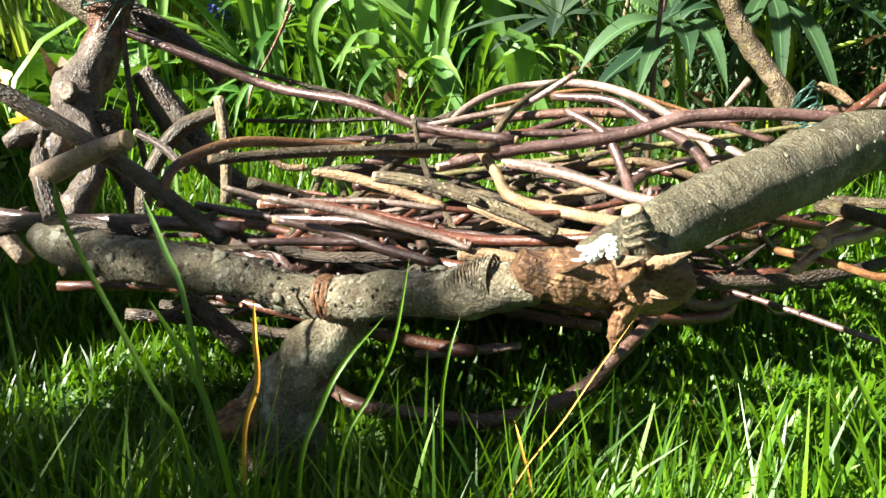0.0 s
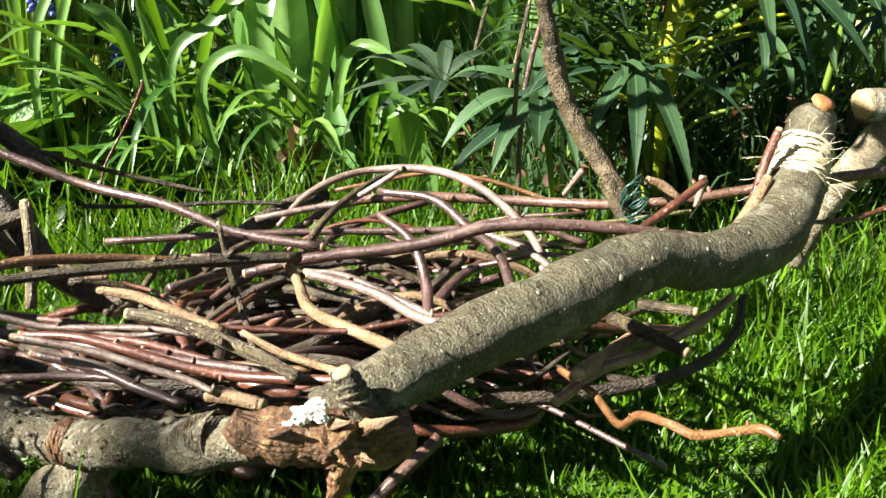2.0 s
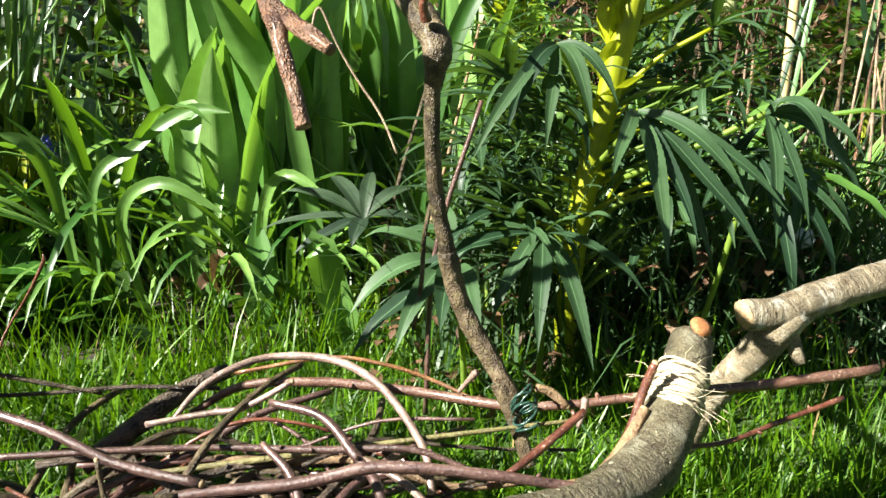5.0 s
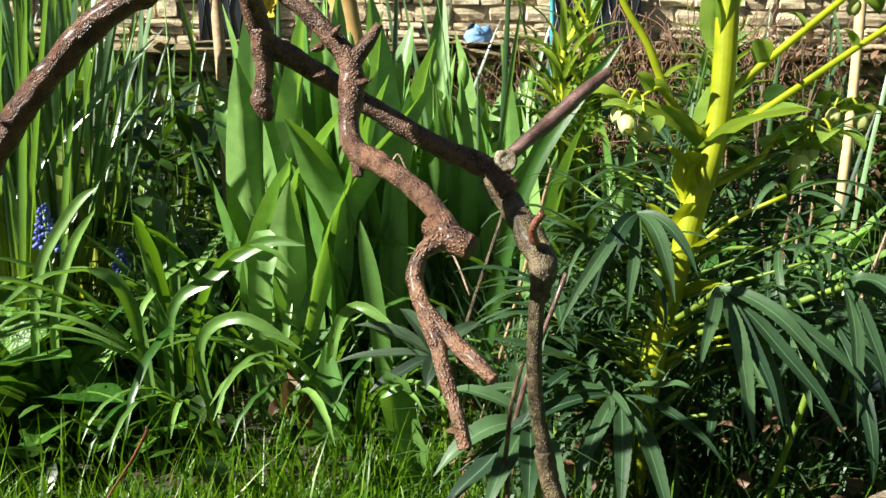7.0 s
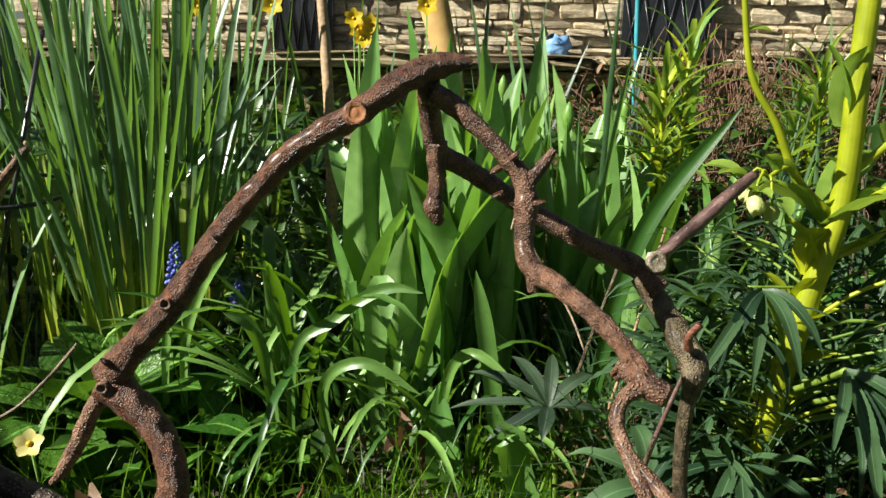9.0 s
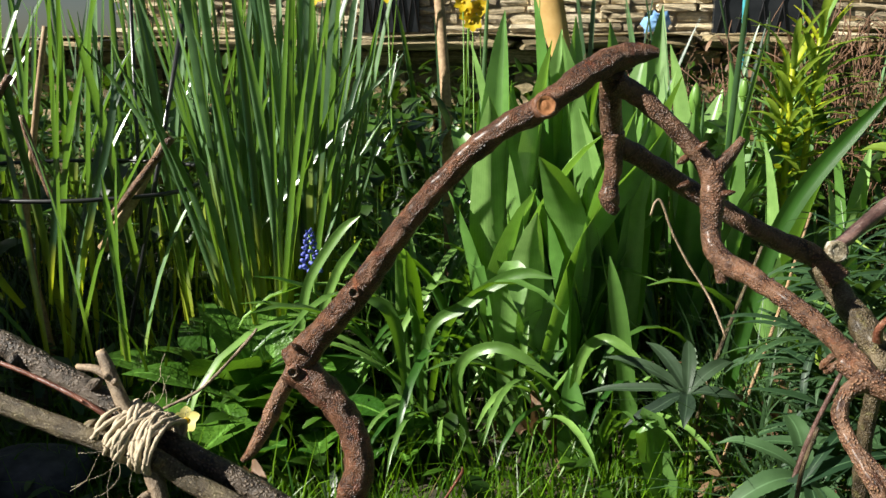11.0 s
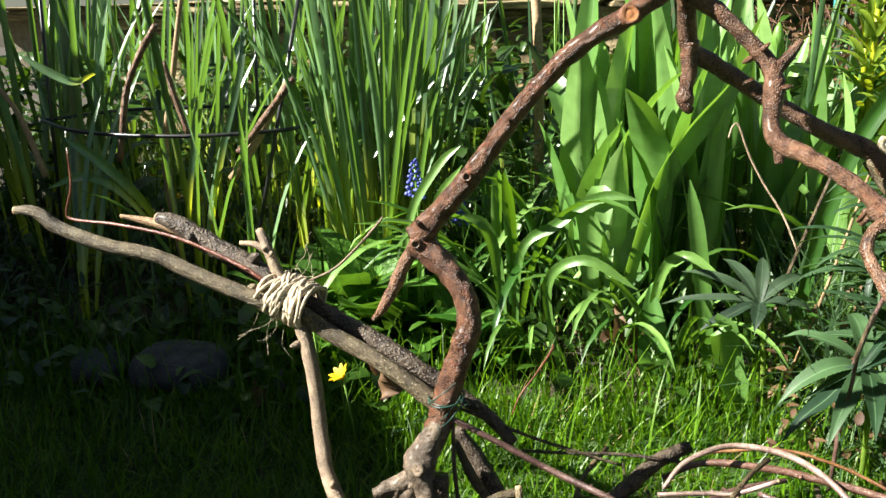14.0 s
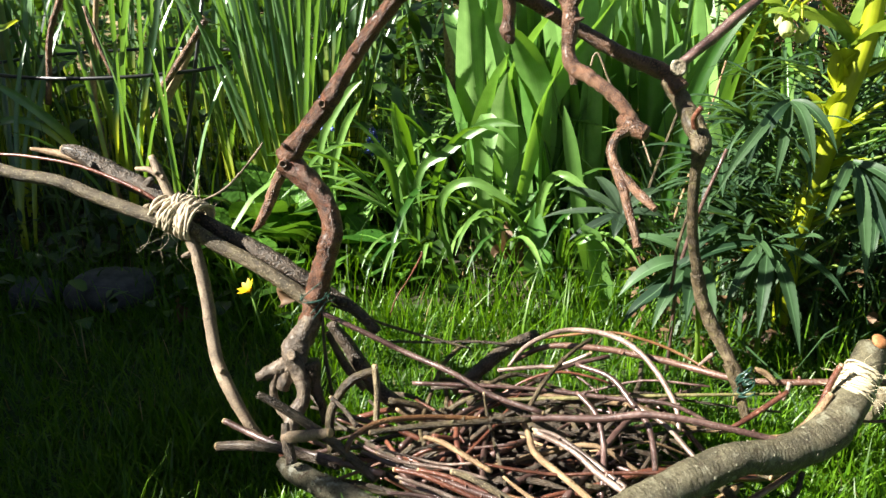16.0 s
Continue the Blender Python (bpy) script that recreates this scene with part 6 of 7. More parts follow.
for pts, w in (([(-0.17, 1.0, 0.06), (-0.163, 1.0, 0.22), (-0.114, 1.0, 0.264), (-0.082, 1.0, 0.29), (-0.043, 1.0, 0.308), (-0.001, 0.99, 0.305)], 0.016),
               ([(0.1, 0.97, 0.05), (0.092, 0.97, 0.15), (0.078, 0.98, 0.25), (0.063, 0.99, 0.335)], 0.022), ([(0.2, 0.97, 0.1), (0.23, 0.965, 0.3), (0.27, 0.96, 0.42), (0.354, 0.945, 0.54)], 0.021),
               ([(-0.33, 1.07, 0.06), (-0.32, 1.05, 0.2), (-0.29, 1.04, 0.29), (-0.25, 1.02, 0.345)], 0.013),
               ([(-0.18, 0.98, 0.05), (-0.19, 0.97, 0.2), (-0.205, 0.95, 0.27), (-0.235, 0.94, 0.29)], 0.016),
               ([(-0.1, 0.97, 0.05), (-0.12, 0.95, 0.19), (-0.07, 0.93, 0.235), (0.0, 0.92, 0.20)], 0.014),
               ([(0.02, 1.0, 0.06), (0.03, 0.99, 0.19), (0.06, 0.97, 0.235), (0.11, 0.95, 0.21)], 0.014)):
    curve_leaf("leaf", pts, w, STRAP, leafy)
outer = tagged(new("tulip"), "tulip with one very broad leaf leaning out", "tulip", "tulips in the bed")
curve_leaf("leaf", [(-0.01, 1.1, 0.07), (-0.025, 1.11, 0.2), (-0.06, 1.14, 0.32), (-0.115, 1.2, 0.415), (-0.154, 1.26, 0.472)], 0.066, TULIP, outer, 0.3, (0.3, -1, 0.3), profile="lance")
curve_leaf("leaf", [(-0.03, 1.08, 0.1), (0.016, 1.08, 0.293), (0.06, 1.08, 0.38), (0.11, 1.09, 0.44), (0.151, 1.11, 0.493)], 0.044, TULIP, outer, 0.3, (0.75, -0.65, -0.1), profile="lance")
curve_leaf("leaf", [(-0.06, 1.06, 0.06), (-0.065, 1.05, 0.2), (-0.06, 1.04, 0.29), (-0.05, 1.01, 0.30), (-0.045, 0.99, 0.26)], 0.032, TULIP, outer, 0.15, (0, -1, 0.3))
young = tagged(new("young_tulip_leaves"), "single broad tulip leaves at the lawn's edge", "tulip")
curve_leaf("leaf", [(0.14, 0.885, 0.02), (0.128, 0.885, 0.07), (0.112, 0.884, 0.125), (0.101, 0.875, 0.172), (0.098, 0.862, 0.176)], 0.035, TULIP, young, 0.25)
curve_leaf("leaf", [(0.036, 0.97, 0.03), (0.031, 0.97, 0.07), (0.025, 0.98, 0.12), (0.02, 1.0, 0.184)], 0.045, TULIP, young, 0.2, profile="lance")


# ---- grape hyacinths ----
def floret_mesh():
    v, f, u = bud_geo(0.0032, 0.0062, 7)
    return mesh_of("floret", v, f, BLUE, u)


FLORET = floret_mesh()


def muscari(x, y, z, h=0.05):
    top = tagged(new("grape_hyacinth"), "blue grape hyacinth flower spike on a thin stem", "flower", "grape hyacinths")
    g = ground_z(x, y)
    top.location = (x, y, g)
    spike = child("stem", tube_mesh("stem", [(0.02, 0, 0, 0.002), (0.008, 0, (z - g) * 0.5, 0.002), (0, 0, z - g + h * 0.4, 0.0016)], BUD, steps=4, sides=6, gnarl=0.02), top)
    n = 46
    for i in range(n):
        s = i / n
        a = i * 2.4
        r = 0.0105 * (1 - s * 0.72)
        p = Vector((math.cos(a) * r, math.sin(a) * r, z - g - h / 2 + h * s))
        m = Matrix.Translation(p) @ Matrix.Rotation(a - math.pi / 2, 4, "Z") @ Matrix.Rotation(-(1.9 - s * 1.5), 4, "X") @ Matrix.Scale(1.2 - 0.5 * s, 4)
        child("floret", FLORET, spike, m)


muscari(-0.336, 1.08, 0.313, 0.056)
muscari(-0.287, 1.2, 0.238, 0.046)


# ---- hellebore ----
HELL_POOL = [blade_mesh("leaflet", HELL, ln, w, b, 0.18, 8, "lance", 0.1) for ln, w, b in ((0.13, 0.0135, 0.9), (0.15, 0.012, 1.5), (0.11, 0.013, 0.5), (0.14, 0.011, 1.9))]


def palm(top, c, aim, n, pool, size, fan=2.6, droop=0.6):
    """A fan of leaflets at the end of its stalk."""
    aim = Vector(aim).normalized()
    az = math.atan2(aim.y, aim.x)
    for i in range(n):
        s = i / max(n - 1, 1) - 0.5
        a = az + s * fan + RNG.uniform(-0.12, 0.12)
        tilt = droop + abs(s) * 0.35 + RNG.uniform(-0.25, 0.25)
        m = Matrix.Translation(c) @ Matrix.Rotation(a - math.pi / 2, 4, "Z") @ Matrix.Rotation(-tilt, 4, "X") @ Matrix.Rotation(RNG.uniform(-0.3, 0.3), 4, "Z") @ Matrix.Scale(size * RNG.uniform(0.8, 1.15) * (1 - abs(s) * 0.3), 4)
        child("leaflet", RNG.choice(pool), top, m)


hell = tagged(new("hellebore"), "stinking hellebore with dark fingered leaves and thick yellow-green stem", "hellebore")
child("stem", tube_mesh("stem", [(0.352, 0.83, 0.04, 0.012), (0.362, 0.82, 0.2, 0.0122), (0.391, 0.82, 0.343, 0.0118), (0.415, 0.82, 0.454, 0.0115), (0.417, 0.82, 0.58, 0.0105), (0.42, 0.82, 0.72, 0.0095)], LIME, steps=6, sides=12, gnarl=0.06), hell)


def stalk_at(z):
    s = min(1, max(0, (z - 0.04) / 0.54))
    return Vector((0.352 + 0.065 * s, 0.825, z))


for i in range(34):
    z = 0.12 + 0.20 * RNG.random()
    a = RNG.uniform(-0.5, 3.7)
    p0 = stalk_at(z)
    ln = RNG.uniform(0.05, 0.14)
    d = Vector((math.cos(a), math.sin(a), RNG.uniform(0.1, 0.8))).normalized()
    p1 = p0 + d * ln
    stalk = child("petiole", tube_mesh("petiole", [(*p0, 0.003), (*(p0.lerp(p1, 0.5) + Vector((0, 0, 0.01))), 0.0022), (*p1, 0.002)], LIME if i % 3 == 0 else BRACT, steps=3, sides=6, gnarl=0.03), hell)
    palm(stalk, p1, (d.x, d.y, 0), RNG.choice((7, 8, 9)), HELL_POOL, RNG.uniform(0.75, 1.05), 3.4, RNG.uniform(0.7, 1.3))
FINE_POOL = [blade_mesh("leaflet", HELL, ln, w, bd, 0.2, 6, "lance", 0.1) for ln, w, bd in ((0.09, 0.0065, 0.8), (0.11, 0.006, 1.3), (0.08, 0.007, 1.7))]
for i in range(46):
    a = RNG.uniform(-0.7, 3.9)
    z = RNG.uniform(0.16, 0.30) if math.sin(a) < -0.4 else RNG.uniform(0.2, 0.41)
    p0, d = stalk_at(z), Vector((math.cos(a), math.sin(a), RNG.uniform(0.0, 0.5)))
    p1 = p0 + d * RNG.uniform(0.03, 0.13)
    stalk = child("petiole", tube_mesh("petiole", [(*p0, 0.002), (*p0.lerp(p1, 0.5), 0.0016), (*p1, 0.0014)], BRACT, steps=2, sides=5, gnarl=0), hell)
    palm(stalk, p1, (d.x, d.y, 0), RNG.choice((5, 6, 7)), FINE_POOL, RNG.uniform(0.8, 1.15), 3.2, RNG.uniform(0.5, 1.2))
for i, (z, a, w, ln, tilt) in enumerate(((0.375, -1.9, 0.034, 0.06, 0.2), (0.38, -0.4, 0.034, 0.055, 0.22), (0.38, 2.9, 0.032, 0.06, 0.25), (0.425, -0.35, 0.045, 0.11, 0.95), (0.44, 0.6, 0.04, 0.11, 0.8), (0.43, 3.3, 0.035, 0.09, 0.9),
                                         (0.525, -1.5, 0.036, 0.08, 0.1), (0.53, 0.3, 0.036, 0.085, 0.12), (0.53, 2.4, 0.034, 0.08, 0.12), (0.29, 3.6, 0.024, 0.05, 0.5), (0.31, -0.6, 0.024, 0.055, 0.6), (0.33, 2.6, 0.024, 0.06, 0.5), (0.26, -2.2, 0.022, 0.045, 0.5), (0.30, -1.3, 0.022, 0.045, 0.4), (0.23, -1.0, 0.02, 0.045, 0.6), (0.22, 3.3, 0.02, 0.05, 0.7), (0.34, -1.6, 0.024, 0.05, 0.4), (0.27, -0.2, 0.022, 0.06, 0.9))):
    m = Matrix.Translation(stalk_at(z)) @ Matrix.Rotation(a - math.pi / 2, 4, "Z") @ Matrix.Rotation(-tilt, 4, "X")
    child("bract", blade_mesh("bract", LIME if z < 0.4 else BRACT, ln, w, 0.5, 0.3, 8, "lance", 0.2, 4, 0.05, i), hell, m)


def bell_geo(r, h, sides=15):
    prof = [(0.15, 0), (0.62, 0.08), (0.95, 0.35), (1.0, 0.62), (0.84, 0.88), (0.62, 1.0), (0.55, 0.94), (0.7, 0.5)]
    v, f, u = [], [], []
    for i, (w, z) in enumerate(prof):
        for k in range(sides):
            a = 2 * math.pi * k / sides
            g = 1 - 0.16 * abs(math.sin(2.5 * a)) ** 3
            v.append((math.cos(a) * r * w * g, math.sin(a) * r * w * g, z * h * (1 + (0.08 * math.cos(5 * a) if z > 0.8 else 0))))
            u.append((k / sides, i / 7))
        if i:
            for k in range(sides):
                k2 = (k + 1) % sides
                f.append(((i - 1) * sides + k, (i - 1) * sides + k2, i * sides + k2, i * sides + k))
    return v, f, u


BELL_MESH = mesh_of("bell", *bell_geo(0.0082, 0.0175)[:2], BELL, bell_geo(0.0082, 0.0175)[2])


BRACT_SMALL = [blade_mesh("bract", BRACT, ln, w, 0.9, 0.25, 6, "lance", tw) for ln, w, tw in ((0.036, 0.018, 0.3), (0.045, 0.022, -0.4), (0.03, 0.013, 0.2))]


def flower_stem(pts, bells, thick=0.005):
    """A side stalk with hanging bells under hooded bracts."""
    n = len(pts)
    arm = child("flower_stem", tube_mesh("flower_stem", [(*p, thick * (1 - 0.45 * i / (n - 1))) for i, p in enumerate(pts)], LIME, steps=5, sides=8, gnarl=0.04), hell)
    for i in range(1, n):
        for k in range(1):
            c = Vector(pts[i - 1]).lerp(Vector(pts[i]), RNG.random())
            child("bract", RNG.choice(BRACT_SMALL), arm, Matrix.Translation(c) @ Matrix.Rotation(RNG.uniform(0, 6.28), 4, "Z") @ Matrix.Rotation(-RNG.uniform(0.3, 1.2), 4, "X") @ Matrix.Scale(RNG.uniform(0.6, 1.1), 4))
    b = Vector(pts[-1])
    for i in range(bells):
        c = b + Vector((RNG.uniform(-0.026, 0.026), RNG.uniform(-0.02, 0.02), RNG.uniform(-0.03, 0.0)))
        turn = Matrix.Translation(c) @ Matrix.Rotation(RNG.uniform(0, 6.28), 4, "Z") @ Matrix.Rotation(math.pi + RNG.uniform(0.1, 0.7), 4, "X")
        child("flower", BELL_MESH, arm, turn @ Matrix.Scale(RNG.uniform(0.8, 1.1), 4), "pale green hanging bell flower")
        child("stalk", tube_mesh("stalk", [(*b, 0.0018), (*(b.lerp(c, 0.5) + Vector((0, 0, 0.012))), 0.0014), (*c, 0.0014)], LIME, steps=3, sides=5, gnarl=0), arm)
        for k in range(2):
            child("bract", RNG.choice(BRACT_SMALL), arm, Matrix.Translation(c + Vector((0, 0, 0.004))) @ Matrix.Rotation(RNG.uniform(0, 6.28), 4, "Z") @ Matrix.Rotation(-RNG.uniform(0.9, 1.6), 4, "X"))


flower_stem([(0.404, 0.82, 0.440), (0.366, 0.815, 0.475), (0.339, 0.81, 0.527), (0.31, 0.81, 0.575), (0.295, 0.81, 0.66)], 0)
flower_stem([(0.366, 0.815, 0.475), (0.348, 0.80, 0.487), (0.330, 0.795, 0.478)], 4, 0.003)
flower_stem([(0.415, 0.82, 0.462), (0.424, 0.82, 0.483), (0.47, 0.82, 0.523), (0.527, 0.82, 0.571), (0.56, 0.82, 0.60)], 4)
flower_stem([(0.413, 0.82, 0.435), (0.477, 0.815, 0.481), (0.568, 0.81, 0.545), (0.62, 0.81, 0.575)], 4, 0.0042)
flower_stem([(0.40, 0.83, 0.385), (0.457, 0.83, 0.413), (0.48, 0.83, 0.441), (0.515, 0.83, 0.452)], 7, 0.0035)
flower_stem([(0.42, 0.83, 0.40), (0.50, 0.85, 0.43), (0.56, 0.86, 0.47)], 5, 0.0035)


def seedling(c, leaves, label, pool, size, stem_to):
    top = tagged(new("hellebore_seedling"), label, "hellebore", "young hellebores")
    g = Vector(stem_to)
    for aim, n, droop in leaves:
        palm(top, Vector(c), aim, n, pool, size, 1.1 * n / 3, droop)
    child("stem", tube_mesh("stem", [(*g, 0.003), (*(g.lerp(Vector(c), 0.6) + Vector((0.004, 0, 0))), 0.003), (*c, 0.003)], BRACT, steps=4, sides=7, gnarl=0.03), top)
    return top


def whorl(label, c, tips, width, mat, foot, arch=0.02, facing=(0.05, -0.3, 0.95)):
    """A stalk with leaflets spreading from its top to given tips."""
    top = tagged(new("hellebore_shoot"), label, "hellebore", "young hellebores")
    c, foot = Vector(c), Vector(foot)
    for k, tip in enumerate(tips):
        tip = Vector(tip)
        mid = c.lerp(tip, 0.5) + Vector((0, -0.004, arch * (0.7 + 0.3 * math.sin(k * 2.3))))
        curve_leaf("leaflet", [c, c.lerp(mid, 0.5) + Vector((0, 0, arch * 0.2)), mid, mid.lerp(tip, 0.55) + Vector((0, 0, arch * 0.25)), tip], width * (0.85 + 0.25 * math.sin(k * 1.7) ** 2), mat, top, 0.16, facing, "", "lance", 0.07)
    child("stem", tube_mesh("stem", [(*foot, 0.003), (*(foot.lerp(c, 0.6) + Vector((0.004, 0, 0))), 0.003), (*c, 0.0028)], BRACT, steps=4, sides=7, gnarl=0.03), top)


whorl("young hellebore with grey-green blunt leaflets", (0.148, 0.903, 0.196), [(0.031, 0.93, 0.179), (0.056, 0.95, 0.219), (0.074, 0.87, 0.166), (0.109, 0.97, 0.233), (0.159, 0.97, 0.237), (0.135, 0.85, 0.177), (0.211, 0.95, 0.219), (0.21, 0.9, 0.189)], 0.0175, HELL_GREY, (0.165, 0.92, 0.03), 0.012)
whorl("young hellebore with broad dark leaflets near the lawn", (0.225, 0.731, 0.187), [(0.147, 0.76, 0.206), (0.136, 0.7, 0.155), (0.136, 0.67, 0.127), (0.216, 0.79, 0.224), (0.171, 0.64, 0.141), (0.205, 0.62, 0.163), (0.237, 0.63, 0.143), (0.276, 0.75, 0.19)], 0.019, HELL, (0.24, 0.75, 0.03), 0.022)
whorl("young hellebore with radiating blue-green leaflets", (0.31, 0.744, 0.211), [(0.384, 0.67, 0.17), (0.331, 0.64, 0.118), (0.36, 0.69, 0.231), (0.287, 0.65, 0.132), (0.251, 0.67, 0.15), (0.161, 0.76, 0.203), (0.159, 0.7, 0.16)], 0.0145, HELL, (0.31, 0.76, 0.03), 0.02)
whorl("hellebore leaf with long hanging dark leaflets", (0.377, 0.7, 0.321), [(0.332, 0.62, 0.274), (0.38, 0.62, 0.211), (0.407, 0.63, 0.225), (0.448, 0.64, 0.258), (0.488, 0.65, 0.244), (0.468, 0.64, 0.207), (0.434, 0.66, 0.195)], 0.0135, HELL, (0.37, 0.8, 0.26), 0.018, (0.1, -0.8, 0.5))
whorl("hellebore leaf with narrow drooping leaflets", (0.322, 0.76, 0.376), [(0.239, 0.7, 0.282), (0.27, 0.72, 0.302), (0.305, 0.72, 0.287), (0.34, 0.7, 0.308), (0.367, 0.72, 0.325)], 0.013, HELL, (0.37, 0.81, 0.3), 0.02, (0.1, -0.8, 0.5))
whorl("hellebore leaf with long hanging dark leaflets", (0.498, 0.72, 0.317), [(0.568, 0.68, 0.281), (0.584, 0.7, 0.24), (0.513, 0.66, 0.227), (0.521, 0.66, 0.292), (0.486, 0.66, 0.211)], 0.014, HELL, (0.40, 0.8, 0.25), 0.025, (0.1, -0.8, 0.5))
seedling((0.50, 0.74, 0.28), (((1, -0.2, 0), 5, 1.6), ((0.2, -1, 0), 4, 1.9)), "hellebore shoot with long hanging dark leaflets", HELL_POOL, 1.15, (0.46, 0.78, 0.03))
seedling((0.27, 0.86, 0.28), (((-1, -0.3, 0), 4, 1.2), ((0.2, -1, 0), 4, 1.4), ((0, 1, 0), 4, 1.0)), "hellebore shoot with fingered leaves in the bed", HELL_POOL, 0.95, (0.28, 0.88, 0.03))
seedling((0.60, 0.85, 0.25), (((1, -0.2, 0), 5, 1.4), ((-0.2, -1, 0), 5, 1.7)), "hellebore shoot with fingered leaves in the bed", HELL_POOL, 1.1, (0.58, 0.88, 0.03))


# ---- lime-green leafy spurge behind the tulips ----
SPURGE_LEAF = [blade_mesh("leaf", m, ln, w, bd, 0.2, 6, "lance", 0.1) for m, ln, w, bd in ((BRACT, 0.11, 0.012, 0.7), (LIME, 0.09, 0.011, 0.4), (BRACT, 0.13, 0.011, 1.2), (STRAP, 0.12, 0.012, 1.0))]


def spurge(x, y, z, label):
    top = tagged(new("spurge"), label, "spurge", "lime-green spurges")
    g = ground_z(x, y)
    top.location = (x, y, g)
    for k in range(3):
        dx, dy = RNG.uniform(-0.03, 0.03), RNG.uniform(-0.02, 0.02)
        h = (z - g) * (1, 0.9, 0.82)[k]
        child("stem", tube_mesh("stem", [(0, 0, 0, 0.006), (dx * 0.6, dy * 0.6, h * 0.5, 0.0055), (dx, dy, h, 0.004)], LIME, steps=4, sides=8, gnarl=0.05), top)
        for i in range(34):
            s = 0.55 + 0.45 * (i / 34) ** 0.8
            a = i * 2.4
            p = Vector((dx * s, dy * s, h * s))
            child("leaf", RNG.choice(SPURGE_LEAF), top, Matrix.Translation(p) @ Matrix.Rotation(a, 4, "Z") @ Matrix.Rotation(-(1.25 - 0.95 * s ** 3) + RNG.uniform(-0.2, 0.2), 4, "X"))


spurge(0.39, 1.37, 0.62, "lime-green spurge with whorls of narrow leaves")
spurge(0.72, 1.62, 0.60, "lime-green spurge with whorls of narrow leaves")
scrap = tagged(new("plastic_scrap", mesh_of("plastic_scrap", [(0.06 * i + 0.02 * math.sin(j * 2.1 + i), 0.03 * math.sin(i * 1.7 + j), 0.055 * j + 0.015 * math.sin(i * 2.3)) for j in range(5) for i in range(4)], [(j * 4 + i, j * 4 + i + 1, j * 4 + i + 5, j * 4 + i + 4) for j in range(4) for i in range(3)], plain("blue_plastic", (0.12, 0.3, 0.6), (0.3, 0.52, 0.8), 30, 0.4, 0.002))), "crumpled light blue plastic sheet lying by the wall", "plastic")
scrap.location = (0.36, 2.95, 0.65)
scrap.scale = (0.5, 1, 0.36)
scrap.modifiers.new("thick", "SOLIDIFY").thickness = 0.003


lump = bmesh.new()
bmesh.ops.create_icosphere(lump, subdivisions=3, radius=0.017)
for v in lump.verts:
    v.co *= 1 + 0.5 * noise.noise(v.co * 90) + 0.25 * noise.noise(v.co * 230)
    v.co.z *= 0.6
lump_mesh = bpy.data.meshes.new("plastic_lump")
lump.to_mesh(lump_mesh)
lump.free()
lump_mesh.materials.append(plain("bluish_white_plastic", (0.45, 0.52, 0.58), (0.75, 0.8, 0.84), 60, 0.2, 0.002))
tagged(new("plastic_lump", lump_mesh), "crumpled bluish-white plastic lying under the hellebore", "plastic").location = (0.644, 0.9, 0.163)


# ---- primrose, celandine, dead leaves ----
def rosette(x, y, n, ln, w, label, category):
    top = tagged(new("leaf_rosette"), label, category, "leafy rosettes in the bed")
    top.location = (x, y, ground_z(x, y))
    for i in range(n):
        a = i * 2.4 + RNG.uniform(-0.3, 0.3)
        me = blade_mesh("leaf", CRINKLE, ln * RNG.uniform(0.7, 1.1), w * RNG.uniform(0.85, 1.15), 0.8, 0.1, 12, "broad", 0, 6, 0.06, i)
        child("leaf", me, top, Matrix.Rotation(a, 4, "Z") @ Matrix.Rotation(-RNG.uniform(0.35, 1.0), 4, "X"))
    return top


for x, y, n, ln in ((-0.47, 1.09, 11, 0.23), (-0.39, 1.05, 11, 0.21), (-0.31, 1.03, 10, 0.15), (-0.24, 0.99, 10, 0.12), (-0.39, 0.92, 9, 0.13), (-0.2, 0.99, 9, 0.1), (-0.53, 1.0, 7, 0.12)):
    rosette(x, y, n, ln, 0.4 * ln, "crinkled bright green primrose leaves in a rosette", "primrose")


def petals(x, y, z, n, ln, w, mat, label, name, facing, group="", spread=1.15):
    top = tagged(new(name), label, "flower", group)
    top.location = (x, y, z)
    g = ground_z(x, y)
    rod = child("stem", tube_mesh("stem", [(0.01, 0.01, g - z, 0.0015), (0, 0, 0, 0.0013)], BUD, steps=2, sides=5, gnarl=0), top)
    q = Vector(facing).to_track_quat("Z", "Y").to_matrix().to_4x4()
    me = blade_mesh("petal", mat, ln, w, 0.3, 0.1, 5, "oval", 0, 2)
    for i in range(n):
        child("petal", me, rod, q @ Matrix.Rotation(2 * math.pi * i / n, 4, "Z") @ Matrix.Rotation(-spread, 4, "X"))
    child("centre", mesh_of("centre", *bud_geo(0.004, 0.005, 8)[:2], YELLOW), rod, q)


petals(-0.347, 0.740, 0.130, 8, 0.019, 0.008, YELLOW, "half-open yellow celandine flower in the grass", "celandine", (-0.45, -0.35, 0.8), "", 0.75)
petals(-0.428, 0.85, 0.162, 5, 0.017, 0.015, CREAM, "pale yellow primrose flower", "primrose_flower", (0.2, -0.8, 0.6))
for x, y, z in ((-0.166, 1.759, 0.662), (-0.14, 1.76, 0.675), (-0.175, 1.75, 0.685), (-0.155, 1.755, 0.645), (-0.30, 1.55, 0.69), (-0.45, 1.6, 0.69), (-0.02, 1.6, 0.7)):
    petals(x, y, z, 6, 0.022, 0.016, YELLOW, "small yellow multi-headed daffodil flower", "daffodil_flower", (0.1, -0.9, 0.2), "daffodil flowers")
